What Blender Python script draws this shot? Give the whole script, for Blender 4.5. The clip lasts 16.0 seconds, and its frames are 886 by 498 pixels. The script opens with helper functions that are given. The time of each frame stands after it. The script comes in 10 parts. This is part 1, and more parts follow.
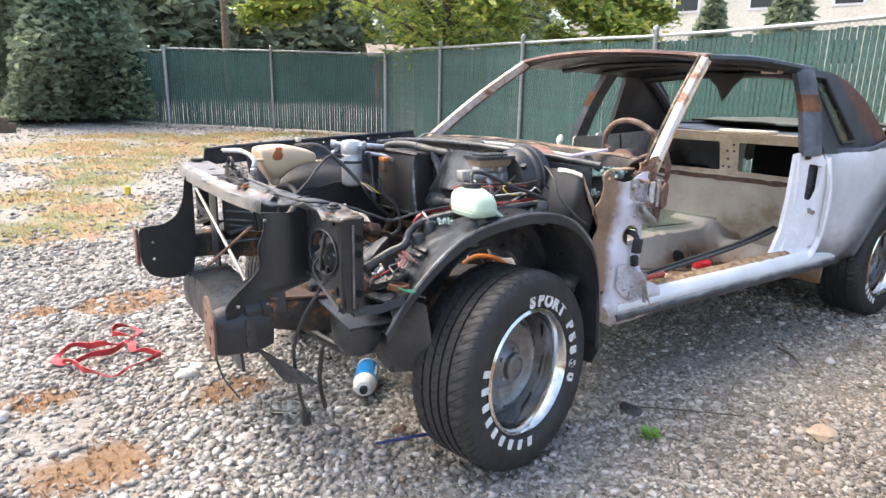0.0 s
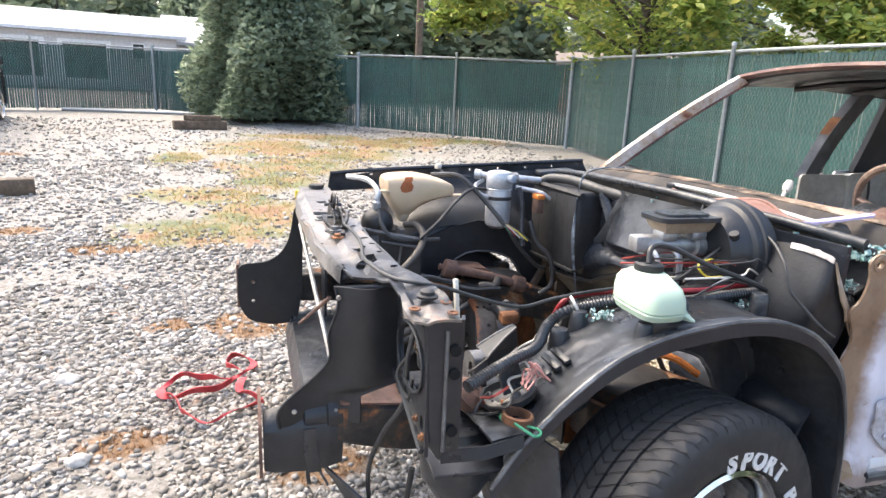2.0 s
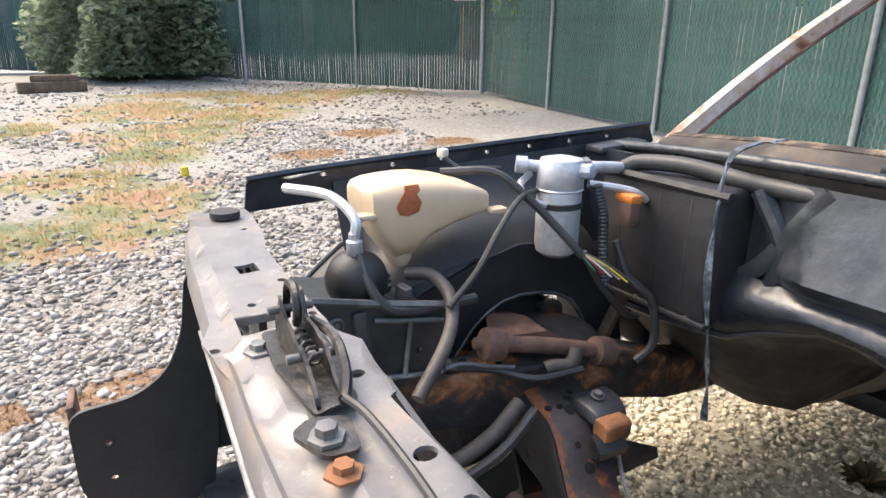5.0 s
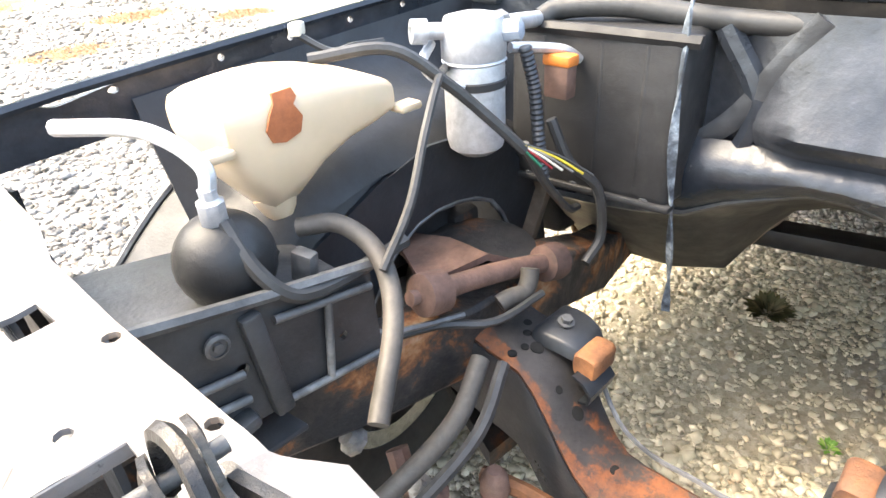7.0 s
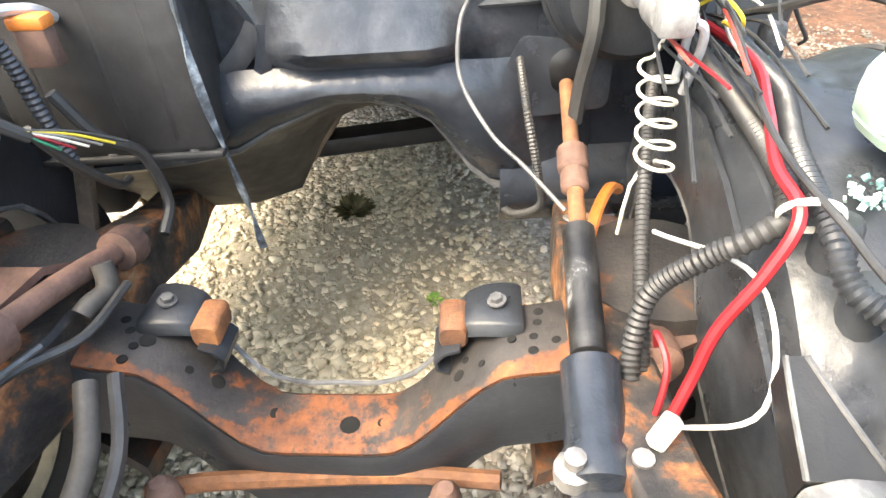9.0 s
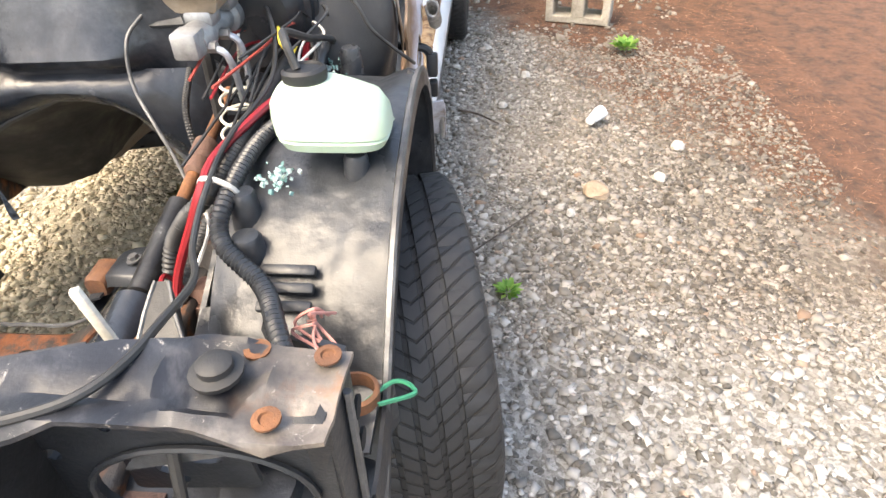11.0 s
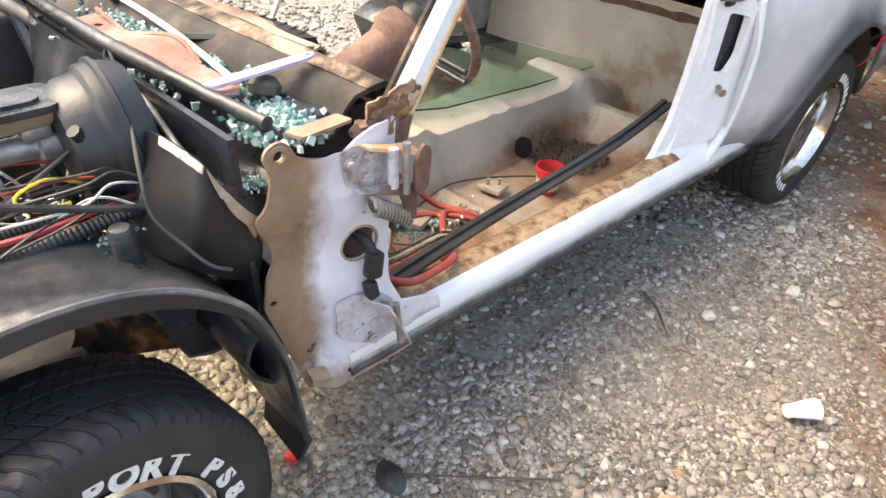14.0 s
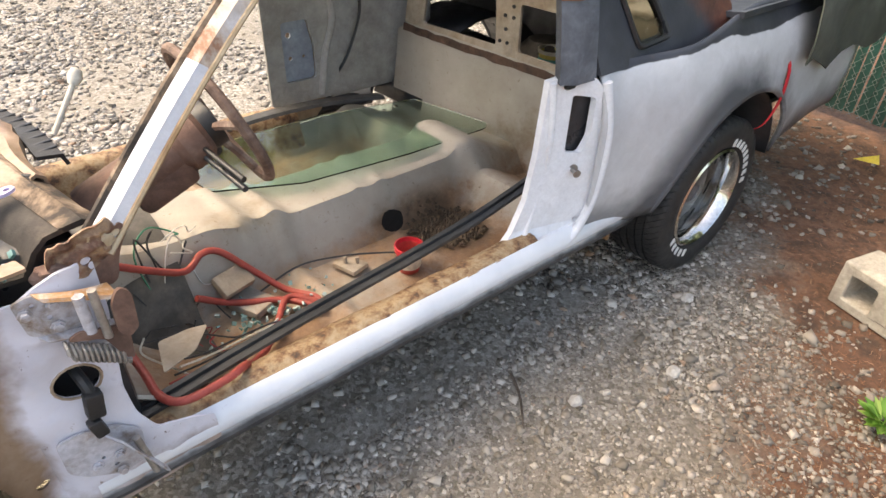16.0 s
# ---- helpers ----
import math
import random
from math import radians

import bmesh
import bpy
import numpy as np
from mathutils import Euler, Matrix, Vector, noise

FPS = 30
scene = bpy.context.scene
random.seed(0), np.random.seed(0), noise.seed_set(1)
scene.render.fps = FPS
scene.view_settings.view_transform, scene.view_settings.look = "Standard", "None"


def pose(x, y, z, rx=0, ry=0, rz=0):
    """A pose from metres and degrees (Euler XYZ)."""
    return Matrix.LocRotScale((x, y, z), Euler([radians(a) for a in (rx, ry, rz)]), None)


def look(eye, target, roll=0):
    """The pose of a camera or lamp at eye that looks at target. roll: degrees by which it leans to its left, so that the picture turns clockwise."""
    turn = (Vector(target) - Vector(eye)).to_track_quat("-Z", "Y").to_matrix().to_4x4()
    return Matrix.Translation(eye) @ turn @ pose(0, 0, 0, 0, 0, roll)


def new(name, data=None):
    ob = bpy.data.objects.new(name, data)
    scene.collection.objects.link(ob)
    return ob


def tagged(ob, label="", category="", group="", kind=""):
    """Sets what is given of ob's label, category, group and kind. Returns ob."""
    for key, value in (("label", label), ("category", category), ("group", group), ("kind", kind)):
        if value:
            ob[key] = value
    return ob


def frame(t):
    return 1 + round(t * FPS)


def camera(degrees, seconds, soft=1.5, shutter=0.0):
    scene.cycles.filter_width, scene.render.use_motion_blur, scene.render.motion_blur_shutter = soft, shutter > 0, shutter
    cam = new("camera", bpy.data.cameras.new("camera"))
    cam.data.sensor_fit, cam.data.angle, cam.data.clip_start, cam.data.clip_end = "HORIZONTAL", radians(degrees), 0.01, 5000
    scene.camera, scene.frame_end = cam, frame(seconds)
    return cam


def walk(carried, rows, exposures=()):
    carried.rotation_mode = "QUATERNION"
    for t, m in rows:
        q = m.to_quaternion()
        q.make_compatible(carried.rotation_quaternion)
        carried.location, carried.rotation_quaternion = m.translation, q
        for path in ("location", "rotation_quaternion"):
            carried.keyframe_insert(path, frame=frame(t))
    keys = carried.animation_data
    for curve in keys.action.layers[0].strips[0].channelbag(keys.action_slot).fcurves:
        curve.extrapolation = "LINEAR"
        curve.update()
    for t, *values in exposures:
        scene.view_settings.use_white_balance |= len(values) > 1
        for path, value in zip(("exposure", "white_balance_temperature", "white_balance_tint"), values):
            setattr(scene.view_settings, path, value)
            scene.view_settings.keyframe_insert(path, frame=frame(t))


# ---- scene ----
cam = camera(71.1, 16.0)
PATH = [
    (0, (-1.485, -2.325, 1.251), (-0.405, -0.713, 0.767), 1.1),
    (0.5, (-1.409, -2.18, 1.249), (-0.337, -0.56, 0.772), 0.8),
    (1, (-1.295, -2.056, 1.263), (-0.233, -0.429, 0.786), 1.1),
    (1.5, (-1.159, -1.906, 1.294), (-0.324, -0.153, 0.813), 2.2),
    (2, (-1.092, -1.789, 1.303), (-0.51, 0.063, 0.823), 2.6),
    (2.5, (-1.061, -1.549, 1.32), (-0.627, 0.341, 0.83), 2.4),
    (3, (-1.053, -1.346, 1.32), (-0.675, 0.557, 0.836), 2.4),
    (3.5, (-0.992, -1.124, 1.297), (-0.616, 0.779, 0.81), 2.1),
    (4, (-0.958, -0.937, 1.269), (-0.597, 0.972, 0.791), 2.1),
    (4.5, (-0.976, -0.78, 1.263), (-0.484, 1.099, 0.789), 1.4),
    (5, (-1.002, -0.619, 1.261), (-0.147, 1.076, 0.63), 0.5),
    (5.2, (-0.99, -0.564, 1.256), (-0.048, 1.055, 0.555), 0.4),
    (7.3, (-0.869, -0.144, 1.2), (0.391, 0.926, 0.074), -4.1),
    (7.5, (-0.842, -0.119, 1.201), (0.489, 0.796, 0.021), -3.3),
    (8, (-0.86, -0.143, 1.177), (0.559, 0.611, -0.014), -2.8),
    (8.5, (-0.859, -0.17, 1.176), (0.671, 0.262, -0.037), -3.2),
    (9, (-0.884, -0.232, 1.194), (0.692, -0.11, -0.031), -3.0),
    (9.5, (-0.984, -0.374, 1.227), (0.593, -0.309, -0.001), -2.9),
    (10, (-1.116, -0.554, 1.257), (0.456, -0.609, 0.022), -2.8),
    (10.2, (-1.127, -0.605, 1.259), (0.437, -0.712, 0.016), -2.7),
    (12.3, (-0.77, -1.363, 1.386), (0.575, -0.522, 0.168), 2.1),
    (12.5, (-0.691, -1.377, 1.398), (0.592, -0.448, 0.177), 2.1),
    (13, (-0.519, -1.43, 1.441), (0.65, -0.346, 0.233), 1.2),
    (13.5, (-0.32, -1.508, 1.454), (0.841, -0.409, 0.251), 0.8),
    (14, (-0.094, -1.592, 1.459), (0.988, -0.411, 0.262), 3.0),
    (14.5, (0.128, -1.577, 1.476), (1.132, -0.338, 0.27), 3.0),
    (15, (0.268, -1.561, 1.52), (1.258, -0.291, 0.334), 3.3),
    (15.5, (0.369, -1.638, 1.584), (1.409, -0.398, 0.409), 2.7),
    (16, (0.451, -1.783, 1.624), (1.508, -0.554, 0.453), 2.0),
]
walk(cam, [(t, look(eye, target, roll)) for t, eye, target, roll in PATH], [(0, 2.05, 6950, 10), (1.0, 2.15, 6950, 10), (2.0, 2.1, 6950, 10), (3.0, 1.9, 6900, 10), (4.5, 1.8, 7000, 10), (5.5, 2.2, 7100, 10), (7.3, 3.3, 7450, 6), (9.0, 3.15, 7450, 5), (10.2, 2.27, 7450, 7), (12.3, 2.4, 7750, 10), (14.0, 2.24, 7950, 10), (16, 1.96, 8150, 10)])

from mathutils.geometry import tessellate_polygon


# ---- light ----
def make_world():
    w = bpy.data.worlds.new("sky")
    w.use_nodes = True
    nt = w.node_tree
    sky = nt.nodes.new("ShaderNodeTexSky")
    sky.sky_type, sky.sun_disc = "NISHITA", False
    sky.sun_elevation, sky.sun_rotation = radians(56), radians(-38)
    sky.dust_density, sky.air_density, sky.ozone_density = 4.0, 1.0, 1.0
    nt.links.new(sky.outputs[0], nt.nodes["Background"].inputs[0])
    nt.nodes["Background"].inputs[1].default_value = 0.15
    scene.world = w


make_world()
sun = new("sun", bpy.data.lights.new("sun", "SUN"))
sun.data.energy, sun.data.angle, sun.data.color = 0.7, radians(40), (1.0, 0.94, 0.84)
sun.matrix_world = look((0, 0, 0), (math.sin(radians(38)) * math.cos(radians(56)), -math.cos(radians(38)) * math.cos(radians(56)), -math.sin(radians(56))))


# ---- materials ----
class Nodes:
    def __init__(self, name):
        self.m = bpy.data.materials.new(name)
        self.m.use_nodes = True
        self.nt = self.m.node_tree
        self.b = self.nt.nodes["Principled BSDF"]
        self.tc = self.nt.nodes.new("ShaderNodeTexCoord")
        self.co = self.tc.outputs["Object"]

    def link(self, a, b):
        self.nt.links.new(a, b)

    def noise(self, scale, detail=5, rough=0.6, co=None, dist=0.0):
        n = self.nt.nodes.new("ShaderNodeTexNoise")
        n.inputs["Scale"].default_value, n.inputs["Detail"].default_value, n.inputs["Roughness"].default_value = scale, detail, rough
        n.inputs["Distortion"].default_value = dist
        self.link(co or self.co, n.inputs["Vector"])
        return n.outputs["Fac"]

    def voronoi(self, scale, feature="F1", co=None, out="Distance"):
        n = self.nt.nodes.new("ShaderNodeTexVoronoi")
        n.feature = feature
        n.inputs["Scale"].default_value = scale
        self.link(co or self.co, n.inputs["Vector"])
        return n.outputs[out]

    def ramp(self, fac, stops):
        n = self.nt.nodes.new("ShaderNodeValToRGB")
        e = n.color_ramp.elements
        while len(e) < len(stops):
            e.new(0.5)
        for el, (p, c) in zip(e, stops):
            el.position = p
            el.color = (c, c, c, 1) if isinstance(c, (int, float)) else (*c, 1)
        self.link(fac, n.inputs[0])
        return n.outputs[0]

    def mix(self, fac, a, b, kind="MIX"):
        n = self.nt.nodes.new("ShaderNodeMix")
        n.data_type, n.blend_type = "RGBA", kind
        for sock, v in ((n.inputs[0], fac), (n.inputs[6], a), (n.inputs[7], b)):
            if isinstance(v, (int, float)):
                sock.default_value = v if sock == n.inputs[0] else (v, v, v, 1)
            elif isinstance(v, tuple):
                sock.default_value = (*v, 1)
            else:
                self.link(v, sock)
        return n.outputs[2]

    def math(self, op, a, b=0.0, c=0.0):
        n = self.nt.nodes.new("ShaderNodeMath")
        n.operation = op
        for sock, v in zip(n.inputs, (a, b, c)):
            if isinstance(v, (int, float)):
                sock.default_value = v
            else:
                self.link(v, sock)
        return n.outputs[0]

    def xyz(self):
        n = self.nt.nodes.new("ShaderNodeSeparateXYZ")
        self.link(self.co, n.inputs[0])
        return n.outputs

    def finish(self, color, rough=0.6, metal=0.0, bump=None, strength=0.3, dist=0.01):
        for key, v in (("Base Color", color), ("Roughness", rough), ("Metallic", metal)):
            if isinstance(v, (int, float)):
                self.b.inputs[key].default_value = v
            elif isinstance(v, tuple):
                self.b.inputs[key].default_value = (*v, 1)
            else:
                self.link(v, self.b.inputs[key])
        if bump is not None:
            n = self.nt.nodes.new("ShaderNodeBump")
            n.inputs["Strength"].default_value, n.inputs["Distance"].default_value = strength, dist
            self.link(bump, n.inputs["Height"])
            self.link(n.outputs[0], self.b.inputs["Normal"])
        return self.m


def worn(name, stops, scale=6.0, rough=(0.45, 0.7), metal=0.0, fine=90.0, strength=0.25, speck=None, dent=0.0, blotch=0.5):
    """Paint or metal whose colour runs through stops by a broad noise, with fine grain and an optional speckle (amount, colour)."""
    n = Nodes(name)
    broad = n.noise(scale, 7, 0.65, dist=0.3)
    col = n.ramp(broad, stops)
    grain = n.noise(fine, 4, 0.7)
    col = n.mix(0.25, col, n.ramp(grain, [(0.3, 0.55), (0.7, 1.0)]), "MULTIPLY")
    col = n.mix(blotch, col, n.ramp(n.noise(scale * 4.3 + 6, 7, 0.72, dist=0.4), [(0.3, 0.55), (0.7, 1.35)]), "MULTIPLY")
    if speck:
        amount, c = speck
        col = n.mix(n.ramp(n.noise(28, 8, 0.75), [(1 - amount - 0.06, 0.0), (1 - amount + 0.04, 1.0)]), col, c)
    r = n.ramp(n.noise(scale * 2.3, 5), [(0.3, rough[0]), (0.7, rough[1])])
    m = n.finish(col, r, metal, grain, strength, 0.004)
    if dent:
        d = n.nt.nodes.new("ShaderNodeBump")
        d.inputs["Strength"].default_value, d.inputs["Distance"].default_value = 0.6, dent
        n.link(n.noise(5.5, 3, 0.5), d.inputs["Height"])
        for k in n.nt.nodes:
            if k.bl_idname == "ShaderNodeBump" and k != d:
                n.link(d.outputs[0], k.inputs["Normal"])
    return m


BLACK = worn("black_paint", [(0.3, (0.010, 0.012, 0.015)), (0.6, (0.024, 0.027, 0.032)), (0.85, (0.055, 0.058, 0.064))], 5, (0.26, 0.52), speck=(0.27, (0.10, 0.095, 0.09)))
GLOSSBLACK = worn("glossy_black_overspray", [(0.3, (0.012, 0.015, 0.020)), (0.55, (0.026, 0.031, 0.040)), (0.75, (0.06, 0.066, 0.078))], 3.5, (0.12, 0.32), speck=(0.2, (0.24, 0.25, 0.26)), dent=0.03)
PLASTIC = worn("black_plastic", [(0.3, (0.008, 0.009, 0.010)), (0.7, (0.021, 0.022, 0.025)), (0.9, (0.05, 0.05, 0.05))], 7, (0.38, 0.62), speck=(0.25, (0.09, 0.085, 0.08)))
LINER = worn("dusty_black_plastic", [(0.3, (0.015, 0.017, 0.020)), (0.5, (0.029, 0.032, 0.037)), (0.66, (0.052, 0.056, 0.062)), (0.8, (0.088, 0.091, 0.096))], 4, (0.22, 0.46), speck=(0.25, (0.17, 0.165, 0.16)), dent=0.05)
RUSTY = worn("rusted_black_steel", [(0.40, (0.016, 0.015, 0.015)), (0.54, (0.04, 0.034, 0.031)), (0.60, (0.12, 0.05, 0.022)), (0.70, (0.30, 0.12, 0.042))], 5.5, (0.5, 0.8), strength=0.5)
RUST = worn("orange_rust", [(0.3, (0.05, 0.026, 0.02)), (0.5, (0.15, 0.065, 0.03)), (0.72, (0.34, 0.14, 0.055))], 9, (0.65, 0.9), strength=0.6)
HINGE = worn("scuffed_hinge_paint", [(0.32, (0.14, 0.075, 0.045)), (0.40, (0.30, 0.25, 0.22)), (0.50, (0.45, 0.44, 0.47)), (0.8, (0.60, 0.60, 0.66))], 15, (0.35, 0.6), speck=(0.27, (0.19, 0.085, 0.035)))
PILLAR = worn("white_and_tan_pillar_with_rust", [(0.34, (0.17, 0.07, 0.045)), (0.42, (0.33, 0.17, 0.10)), (0.48, (0.47, 0.38, 0.30)), (0.62, (0.60, 0.58, 0.57)), (0.8, (0.70, 0.70, 0.72))], 8, (0.4, 0.65), speck=(0.26, (0.20, 0.08, 0.045)))
BROWNARM = worn("brown_rusted_iron", [(0.3, (0.06, 0.035, 0.028)), (0.55, (0.17, 0.095, 0.07)), (0.75, (0.26, 0.17, 0.13))], 8, (0.65, 0.85), strength=0.5)
TANRUST = worn("tan_paint_with_rust", [(0.32, (0.19, 0.09, 0.04)), (0.46, (0.38, 0.24, 0.12)), (0.6, (0.48, 0.37, 0.24)), (0.8, (0.55, 0.48, 0.38))], 4.5, (0.5, 0.75), speck=(0.27, (0.12, 0.05, 0.025)))
BARETAN = worn("bare_tan_primer", [(0.3, (0.13, 0.08, 0.055)), (0.45, (0.27, 0.18, 0.12)), (0.62, (0.37, 0.28, 0.20)), (0.74, (0.50, 0.46, 0.46))], 5, (0.25, 0.5), speck=(0.24, (0.55, 0.53, 0.55)), dent=0.03)
MAROON = worn("maroon_paint_and_rust", [(0.32, (0.045, 0.016, 0.016)), (0.5, (0.10, 0.04, 0.036)), (0.6, (0.16, 0.08, 0.06)), (0.72, (0.36, 0.27, 0.23))], 7, (0.4, 0.7), speck=(0.26, (0.28, 0.11, 0.04)))
WHITE = worn("white_primer", [(0.25, (0.50, 0.52, 0.56)), (0.5, (0.66, 0.68, 0.72)), (0.8, (0.78, 0.79, 0.82))], 3, (0.35, 0.55), speck=(0.2, (0.35, 0.26, 0.2)), blotch=0.2)
GREYMETAL = worn("grey_cast_metal", [(0.3, (0.22, 0.22, 0.22)), (0.6, (0.42, 0.42, 0.42)), (0.8, (0.55, 0.55, 0.54))], 14, (0.35, 0.6), 0.6)
ALU = worn("dull_aluminium", [(0.3, (0.42, 0.43, 0.45)), (0.7, (0.62, 0.63, 0.65))], 10, (0.35, 0.5), 0.55, strength=0.1)
STEEL = worn("worn_steel", [(0.3, (0.20, 0.19, 0.18)), (0.6, (0.42, 0.40, 0.38)), (0.8, (0.55, 0.53, 0.5))], 12, (0.35, 0.6), 0.7)
CHROME = worn("chrome", [(0.3, (0.55, 0.54, 0.52)), (0.7, (0.78, 0.77, 0.75))], 8, (0.06, 0.16), 1.0, strength=0.03)
RIMGREY = worn("dark_wheel_centre", [(0.3, (0.12, 0.12, 0.125)), (0.7, (0.30, 0.30, 0.31))], 10, (0.3, 0.5), 0.8)
RUBBER = worn("tyre_rubber", [(0.3, (0.013, 0.013, 0.014)), (0.6, (0.026, 0.026, 0.027)), (0.85, (0.05, 0.05, 0.05))], 9, (0.5, 0.72), strength=0.2)
HEATER = worn("dull_black_case_plastic", [(0.3, (0.010, 0.010, 0.011)), (0.6, (0.022, 0.022, 0.023)), (0.8, (0.05, 0.048, 0.046))], 6, (0.42, 0.7), speck=(0.24, (0.06, 0.057, 0.054)), dent=0.02)
def tread_material():
    """Tyre rubber with criss-cross sipes on the tread."""
    n = Nodes("treaded_tyre_rubber")
    x, y, z = n.xyz()
    col = n.ramp(n.noise(9, 6, 0.65), [(0.3, (0.013, 0.013, 0.014)), (0.6, (0.026, 0.026, 0.027)), (0.85, (0.05, 0.05, 0.05))])
    ang = n.math("ARCTAN2", z, x)
    r = n.math("SQRT", n.math("ADD", n.math("MULTIPLY", x, x), n.math("MULTIPLY", z, z)))
    side = n.math("MULTIPLY", n.math("ABSOLUTE", y), 150.0)
    a = n.math("SINE", n.math("ADD", n.math("MULTIPLY", ang, 72.0), side))
    cut = n.ramp(n.math("MULTIPLY_ADD", a, 0.5, 0.5), [(0.02, 0.0), (0.09, 1.0)])
    on = n.ramp(r, [(0.318, 0.0), (0.326, 1.0)])
    h = n.math("ADD", n.math("MULTIPLY", n.math("SUBTRACT", cut, 1.0), on), n.math("MULTIPLY", n.noise(90, 4, 0.7), 0.08))
    col = n.mix(n.math("MULTIPLY", n.math("SUBTRACT", 1.0, cut), on), col, (0.008, 0.008, 0.008))
    return n.finish(col, n.ramp(n.noise(20, 5), [(0.3, 0.5), (0.7, 0.72)]), 0.0, h, 0.9, 0.006)


TREAD = tread_material()
HOSE = worn("black_rubber_hose", [(0.3, (0.02, 0.02, 0.02)), (0.7, (0.05, 0.05, 0.05))], 12, (0.4, 0.6), strength=0.1)
GREYHOSE = worn("grey_rubber_hose", [(0.3, (0.045, 0.040, 0.035)), (0.7, (0.10, 0.088, 0.076))], 12, (0.5, 0.7), strength=0.1)
LETTER = worn("white_tyre_letters", [(0.3, (0.62, 0.62, 0.60)), (0.7, (0.75, 0.75, 0.73))], 20, (0.6, 0.7), strength=0.05)


def plain(name, c, rough=0.5, metal=0.0, var=0.18, scale=15.0, strength=0.1):
    lo = tuple(v * (1 - var) for v in c)
    hi = tuple(min(1, v * (1 + var)) for v in c)
    return worn(name, [(0.3, lo), (0.7, hi)], scale, (max(0.03, rough - 0.08), rough + 0.08), metal, 120, strength)


RED = plain("red_wire", (0.26, 0.014, 0.02), 0.4)
REDHOSE = plain("dull_red_hose", (0.36, 0.06, 0.045), 0.55)
ORANGE = plain("orange_plastic", (0.65, 0.2, 0.04), 0.5)
GREENW = plain("green_wire", (0.03, 0.22, 0.12), 0.45)
YELLOW = plain("yellow_plastic", (0.7, 0.55, 0.05), 0.5)
PALE = plain("pale_plastic", (0.7, 0.66, 0.56), 0.5)
WIREWHITE = plain("white_wire", (0.6, 0.58, 0.54), 0.5)
BROWNWOOD = worn("weathered_timber", [(0.3, (0.06, 0.042, 0.03)), (0.6, (0.16, 0.115, 0.08)), (0.8, (0.24, 0.18, 0.13))], 9, (0.75, 0.9), strength=0.6)


def translucent(name, c, sub=0.35):
    n = Nodes(name)
    col = n.ramp(n.noise(9, 6, 0.65), [(0.3, tuple(v * 0.86 for v in c)), (0.65, c)])
    n.b.inputs["Subsurface Weight"].default_value = sub
    n.b.inputs["Subsurface Radius"].default_value = (0.03, 0.03, 0.02)
    return n.finish(col, n.ramp(n.noise(20, 4), [(0.3, 0.3), (0.7, 0.48)]), 0, n.noise(60, 3), 0.05, 0.003)


CREAM = translucent("aged_cream_plastic", (0.58, 0.45, 0.31))
MINT = translucent("pale_green_plastic", (0.44, 0.56, 0.44))


def glass_mat(name, tint, rough=0.03, dirt=0.3):
    n = Nodes(name)
    n.b.inputs["Transmission Weight"].default_value = 1.0
    n.b.inputs["IOR"].default_value = 1.35
    col = n.ramp(n.noise(5, 6, 0.7), [(0.35, tint), (0.75, tuple(min(1, v + 0.12) for v in tint))])
    n.finish(col, n.ramp(n.noise(7, 7, 0.7), [(0.4, rough), (0.8, rough + dirt)]), 0)
    return n.m


GLASS = glass_mat("green_tinted_glass", (0.66, 0.86, 0.78), 0.02, 0.16)
DARKGLASS = plain("dark_window_glass", (0.015, 0.018, 0.02), 0.1)


# ---- mesh helpers ----
SKEW = [None]


def skewed(v):
    """The shell stands a little askew: its right side lies further forward."""
    return (v[0] - 0.087 * (v[1] - SKEW[0]), v[1], v[2])


def part(name, geo, material, parent=None, label="", smooth=True, kind=""):
    """Links a bmesh, or (verts, faces), as one mesh object under a thing or a part."""
    me = bpy.data.meshes.new(name)
    if isinstance(geo, tuple):
        me.from_pydata([tuple(v) for v in geo[0]], [], geo[1])
    else:
        geo.to_mesh(me)
        geo.free()
    if SKEW[0] is not None:
        for v in me.vertices:
            v.co = skewed(v.co)
    me.validate()
    me.materials.append(material)
    if smooth:
        me.shade_smooth()
        me.set_sharp_from_angle(angle=radians(38))
    ob = new(name, me)
    if parent is not None:
        ob.parent = parent
    if label or kind:
        tagged(ob, label=label, kind=kind)
    return ob


def thing(name, label, category, place=(0, 0, 0), group="", kind=""):
    ob = new(name)
    ob.location = place
    return tagged(ob, label, category, group, kind)


def solid(ob, thick, offset=0.0):
    m = ob.modifiers.new("thickness", "SOLIDIFY")
    m.thickness, m.offset = thick, offset
    return ob


def soften(ob, width=0.004, seg=2):
    m = ob.modifiers.new("edges", "BEVEL")
    m.width, m.segments, m.limit_method, m.angle_limit = width, seg, "ANGLE", radians(40)
    return ob


def circle(cx, cy, r, n=14, ry=None, turn=0.0):
    ry = ry or r
    c, s = math.cos(turn), math.sin(turn)
    pts = [(r * math.cos(2 * math.pi * i / n), ry * math.sin(2 * math.pi * i / n)) for i in range(n)]
    return [(cx + c * a - s * b, cy + s * a + c * b) for a, b in pts]


def rect(cx, cy, w, h, turn=0.0):
    c, s = math.cos(turn), math.sin(turn)
    return [(cx + c * a - s * b, cy + s * a + c * b) for a, b in ((-w / 2, -h / 2), (w / 2, -h / 2), (w / 2, h / 2), (-w / 2, h / 2))]


